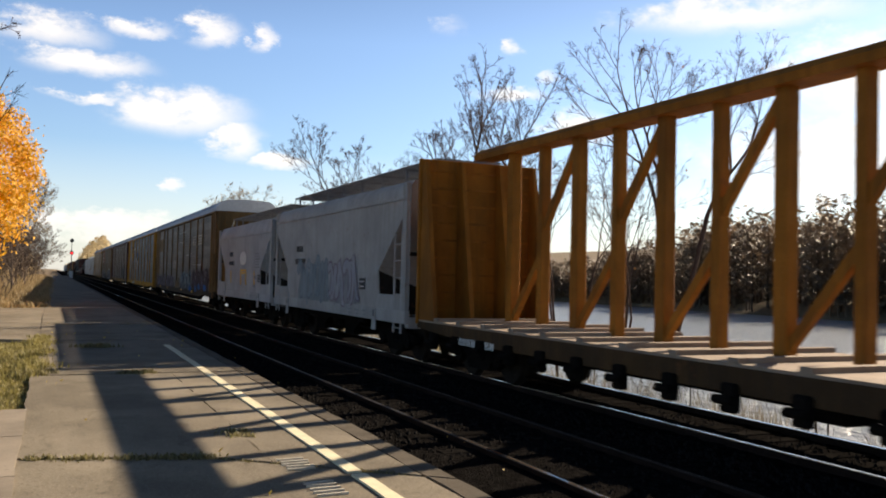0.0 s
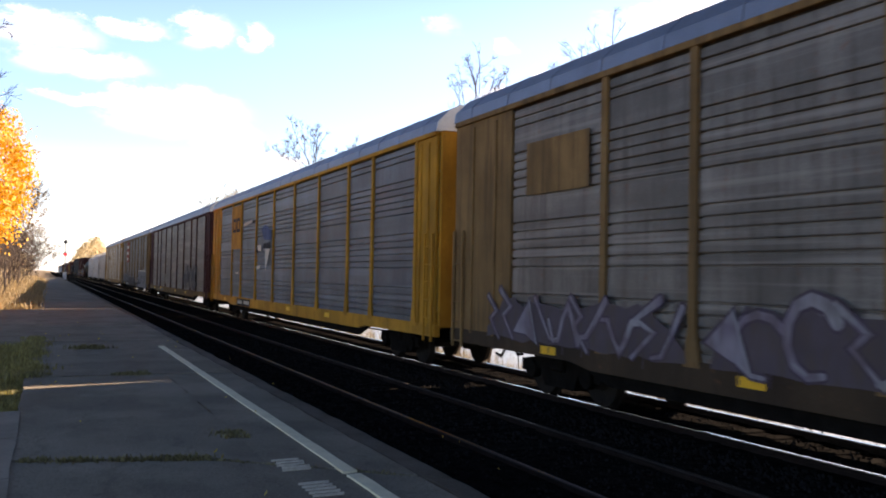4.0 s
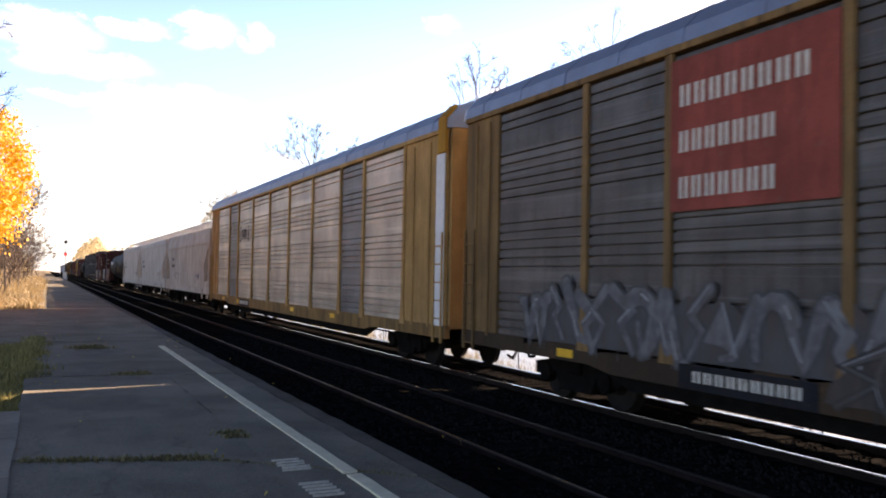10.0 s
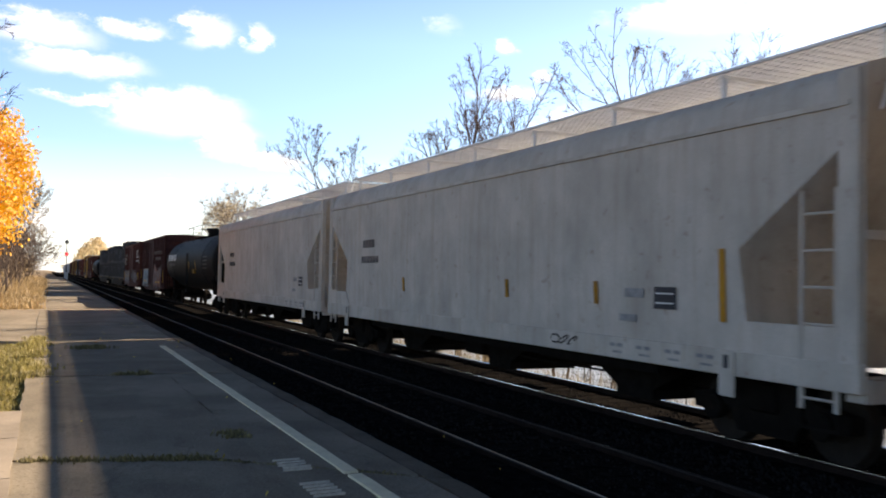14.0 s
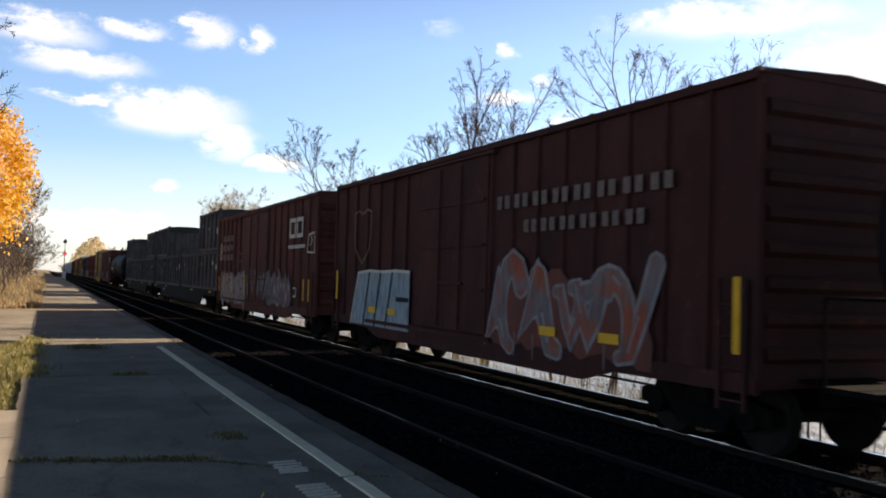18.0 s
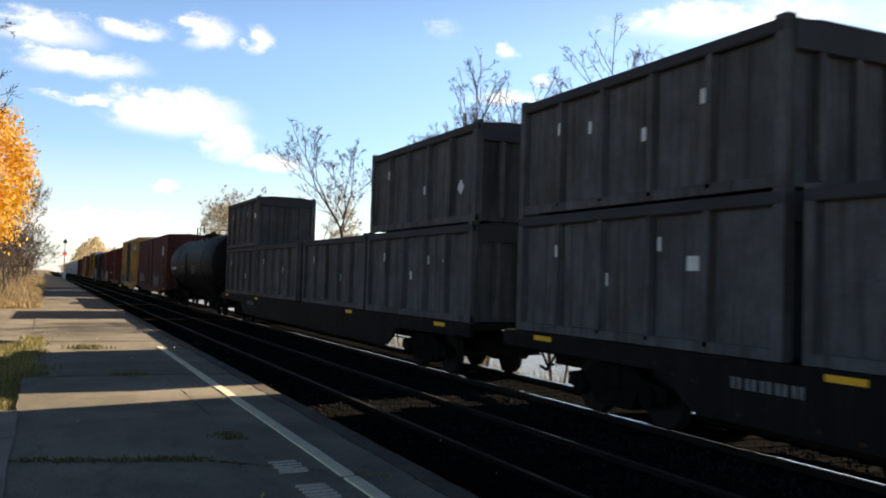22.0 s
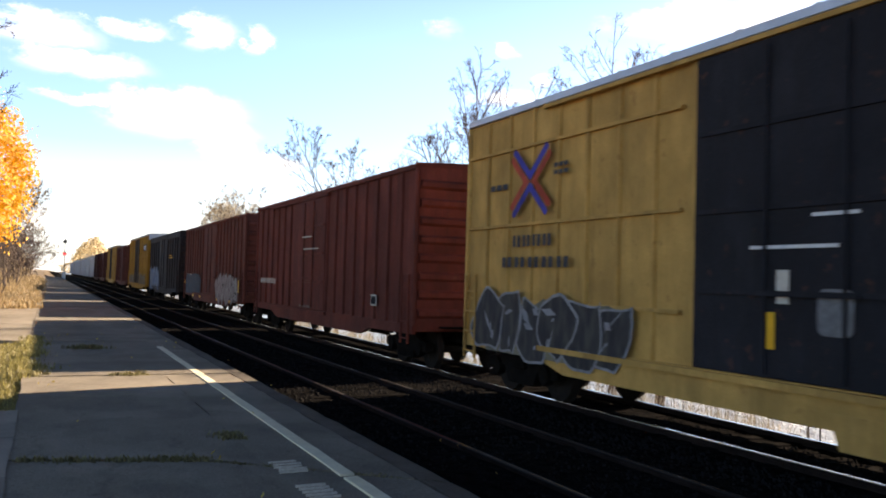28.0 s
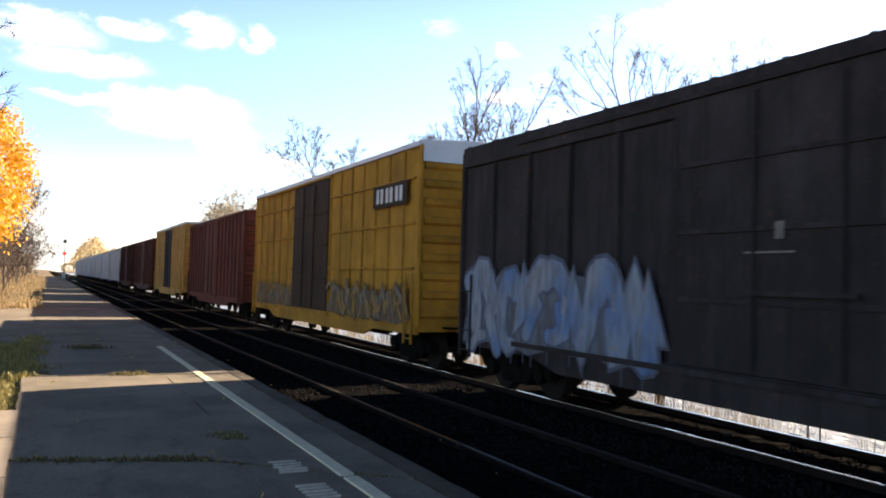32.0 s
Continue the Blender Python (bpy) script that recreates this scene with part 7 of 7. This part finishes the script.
patch(c, -1.60, -9.55, -9.0, 0.88, 1.0, M_YELP, "yellow reflective mark", "reflector")
c = boxcar(396.0, 413.0, P_YBOX, "tall yellow box car with a black door", 5.16, 0.78, (0.05, 3.7), P_BLKDOOR, True, P_GALV, 0.05, girt_at=(0.17, 0.495, 0.825))
part("deep_sill", MB().prism([(-0.25, 0.80), (-0.40, 0.42), (-5.2, 0.42), (-5.6, 0.80)], "x", -1.56, -1.50), P_YBOX, c, "deep yellow sill below the door")
patch(c, -1.60, -8.0, -5.15, 4.02, 4.60, P_BLACK, "black emblem board", "emblem")
bars(c, -1.606, -7.9, -5.25, 4.10, 4.52, 3, M_WHITE, "white emblem as plain blocks", "emblem_bar")
for m_, d in ((P_GBLUE, 1), (P_GBLUE, -1), (P_GRED, 1), (P_GRED, -1)):
    chevron = MB()
    if m_ is P_GBLUE:
        ribbon(chevron, -1.604, [(5.47, 3.82 + d * 0.55), (6.0, 3.82 + d * 0.09), (6.53, 3.82 + d * 0.55)], 0.062)
    else:
        ribbon(chevron, -1.602, [(6.0 + d * 0.62, 4.24), (6.0 + d * 0.13, 3.82), (6.0 + d * 0.62, 3.40)], 0.062)
    part("chevron", chevron, m_, c, "blue and red crossed emblem")
for z in (3.98, 3.86):
    bars(c, -1.60, 4.8, 5.25, z, z + 0.07, 3, M_DARKP)
bars(c, -1.60, 5.25, 6.6, 2.70, 2.90, 4, M_DARKP)
bars(c, -1.60, 4.7, 7.0, 2.34, 2.52, 5, M_DARKP)
bars(c, -1.58, 6.8, 7.5, 3.75, 3.85, 3, M_DARKP)
bars(c, -1.58, -7.4, -5.3, 3.75, 3.85, 8, M_DARKP)
bars(c, -1.58, -7.2, -5.7, 3.55, 3.63, 7, M_DARKP)
blob_piece(c, -1.592, 3.2, 7.75, 0.76, 1.9, 6, S_INK[0], S_INK[1], S_INK[2], M_SHINE, 33, "black swollen graffiti with pale rims")
graffiti(c, -1.59, -5.0, -2.0, 0.95, 1.95, S_DARK, 34, "dark violet graffiti patch", 0.1)
patch(c, -1.585, -6.4, -5.9, 1.32, 1.54, P_BLACK, "black inspection stencil", "stencil_panel")
for yy in (-2.3, -4.6):
    patch(c, -1.605, yy, yy + 0.12, 1.22, 1.68, M_YELP, "yellow stripe", "stripe")
bars(c, -1.60, -0.6, 1.05, 2.54, 2.58, 1, M_WHITE)
bars(c, -1.60, -0.75, 0.05, 2.88, 2.92, 1, M_WHITE)
patch(c, -1.60, 0.46, 0.58, 1.40, 1.82, M_YELP, "yellow stripe", "stripe")
patch(c, -1.60, 0.26, 0.44, 1.92, 2.30, M_MARK, "faded white mark", "stencil_panel")
patch(c, -1.60, -0.60, -0.14, 1.6, 2.1, M_DATAW, "faded white mark", "stencil_panel", r=0.1)
c = boxcar(415.7, 431.8, P_RED, "mineral-red box car with ribbed sides", 4.66, 0.82, (0.4, 3.4))
patch(c, -1.57, -5.76, -5.36, 1.39, 1.67, M_MARK, "white stencil frame", "stencil_panel")
patch(c, -1.578, -5.72, -5.40, 1.43, 1.63, P_BLACK, "dark stencil box", "stencil_panel")
bars(c, -1.57, 4.7, 7.1, 1.80, 1.98, 6, M_MARK)
for a, z in ((-0.35, 1.88), (0.1, 1.10)):
    bars(c, -1.60, a, a + 1.25, z, z + 0.07, 5, M_MAROONW)
for a, b, z in ((-0.15, 0.9, 3.30), (-0.9, 0.75, 2.92)):
    part("pale_line", MB().box(-1.690, -1.682, a, b, z, z + 0.035), M_MARK, c, "thin pale line on the door")
c = boxcar(434.1, 450.9, P_RED2, "red-brown box car with white block graffiti", 4.60, 0.85, (-0.2, 3.4))
blob_piece(c, -1.592, -7.3, -2.1, 0.78, 2.0, 7, S_CLOUD[0], S_CLOUD[1], S_CLOUD[2], P_BLACK, 41, "white and grey block graffiti")
sweep(c, -1.592, [(2.4, 0.98), (7.55, 0.95), (7.6, 1.7), (7.2, 2.05), (5.6, 2.0), (4.4, 2.1), (2.9, 2.02), (2.35, 1.8)], S_WTEAL[2], "faded teal sprayed block")
graffiti(c, -1.597, 2.6, 7.3, 1.0, 1.95, S_WTEAL, 42, "faded teal graffiti", count=5, fat=0.09)
bars(c, -1.575, 4.9, 7.3, 1.88, 2.06, 7, M_MARK)
patch(c, -1.60, 7.72, 8.12, 1.50, 1.70, M_YELP, "yellow reflective mark", "reflector")
for yy in (-5.9, -3.0, 2.2, 4.5):
    patch(c, -1.60, yy, yy + 0.45, 0.80, 0.92, M_YELP, "yellow reflective mark", "reflector")
patch(c, -1.62, -7.78, -7.62, 1.30, 1.82, M_YELP, "yellow ladder stripe", "stripe")
c = boxcar(453.5, 470.0, P_CHAR, "charcoal box car with blue and white graffiti", 4.66, 1.26, (-0.3, 4.2), rib_d=0.07, fascia=0.34)
graffiti(c, -1.58, 2.1, 8.0, 0.80, 2.37, S_BLUEW, 51, "blue and white graffiti", 0.4, count=7, fat=0.14)
patch(c, -1.62, -0.13, 0.0, 2.65, 2.85, M_FADE, "small white mark", "stencil_panel")
bars(c, -1.62, -0.4, 0.6, 2.49, 2.515, 1, M_FADE, "thin white line")
bars(c, -1.58, -5.6, -3.3, 3.03, 3.09, 1, M_YELP, "yellow line marks")
bars(c, -1.58, -5.2, -3.3, 3.18, 3.24, 1, M_YELP, "yellow line marks")
c = boxcar(472.3, 488.9, P_YBOX2, "tall deep-yellow box car with a dark door", 5.16, 0.95, (0.4, 4.0), P_BRDOOR, True, P_GALV, 0.05, end_top=P_GALV)
patch(c, -1.60, -7.7, -5.45, 3.82, 4.38, P_SILLB, "brown emblem board", "emblem")
bars(c, -1.606, -7.5, -5.6, 3.92, 4.28, 3, M_WHITE, "white emblem as plain blocks", "emblem_bar")
graffiti(c, -1.59, -7.9, -1.7, 1.0, 1.9, S_BROWN, 53, "brown scrawled graffiti")
graffiti(c, -1.59, 2.4, 7.4, 1.0, 1.8, S_BROWN, 54, "brown scrawled graffiti")
boxcar(491.2, 506.2, P_RED2, "plain red-brown box car", 4.75, 0.85, (0, 3.2))
boxcar(508.6, 523.2, P_YBOX, "tall yellow box car with a dark door", 5.1, 0.95, (0, 3.4), P_BLKDOOR, True, P_GALV, 0.05)
boxcar(525.6, 540.4, P_MAROON2, "dark brown ribbed box car", 4.66, 0.9, (0, 3.2))
boxcar(542.6, 556.6, P_MAROON, "dark maroon ribbed box car", 4.66, 0.9, (0, 3.2))
s = 558.0
for i in range(9):
    hopper(s, s + 16.4, P_GREYH2 if i % 3 else P_GREYH, "light grey covered hopper car far down the train", plain=True, marks=False)
    s += 17.6

SPEED = 14.2          # metres per second towards the camera


def motions():
    """The whole train rolls past at a steady speed; each wheelset turns under its car."""
    for car, s in TRAIN:
        x, z = car.location.x, car.location.z
        walk(car, [(0.0, pose(x, s, z)), (32.0, pose(x, s - SPEED * 32.0, z))])
    turn = math.degrees(SPEED / 0.457)
    for wy in (-0.87, 0.87):
        same = [w for w in WHEELS if abs(w.location.y - wy) < 0.01]
        walk(same[0], [(i / FPS, pose(0, wy, 0.457, (turn * i / FPS) % 360)) for i in range(32 * FPS + 1)])
        keys = same[0].animation_data
        for w in same[1:]:
            w.rotation_mode = "QUATERNION"
            own = w.animation_data_create()
            own.action = keys.action
            own.action_slot = keys.action_slot


motions()
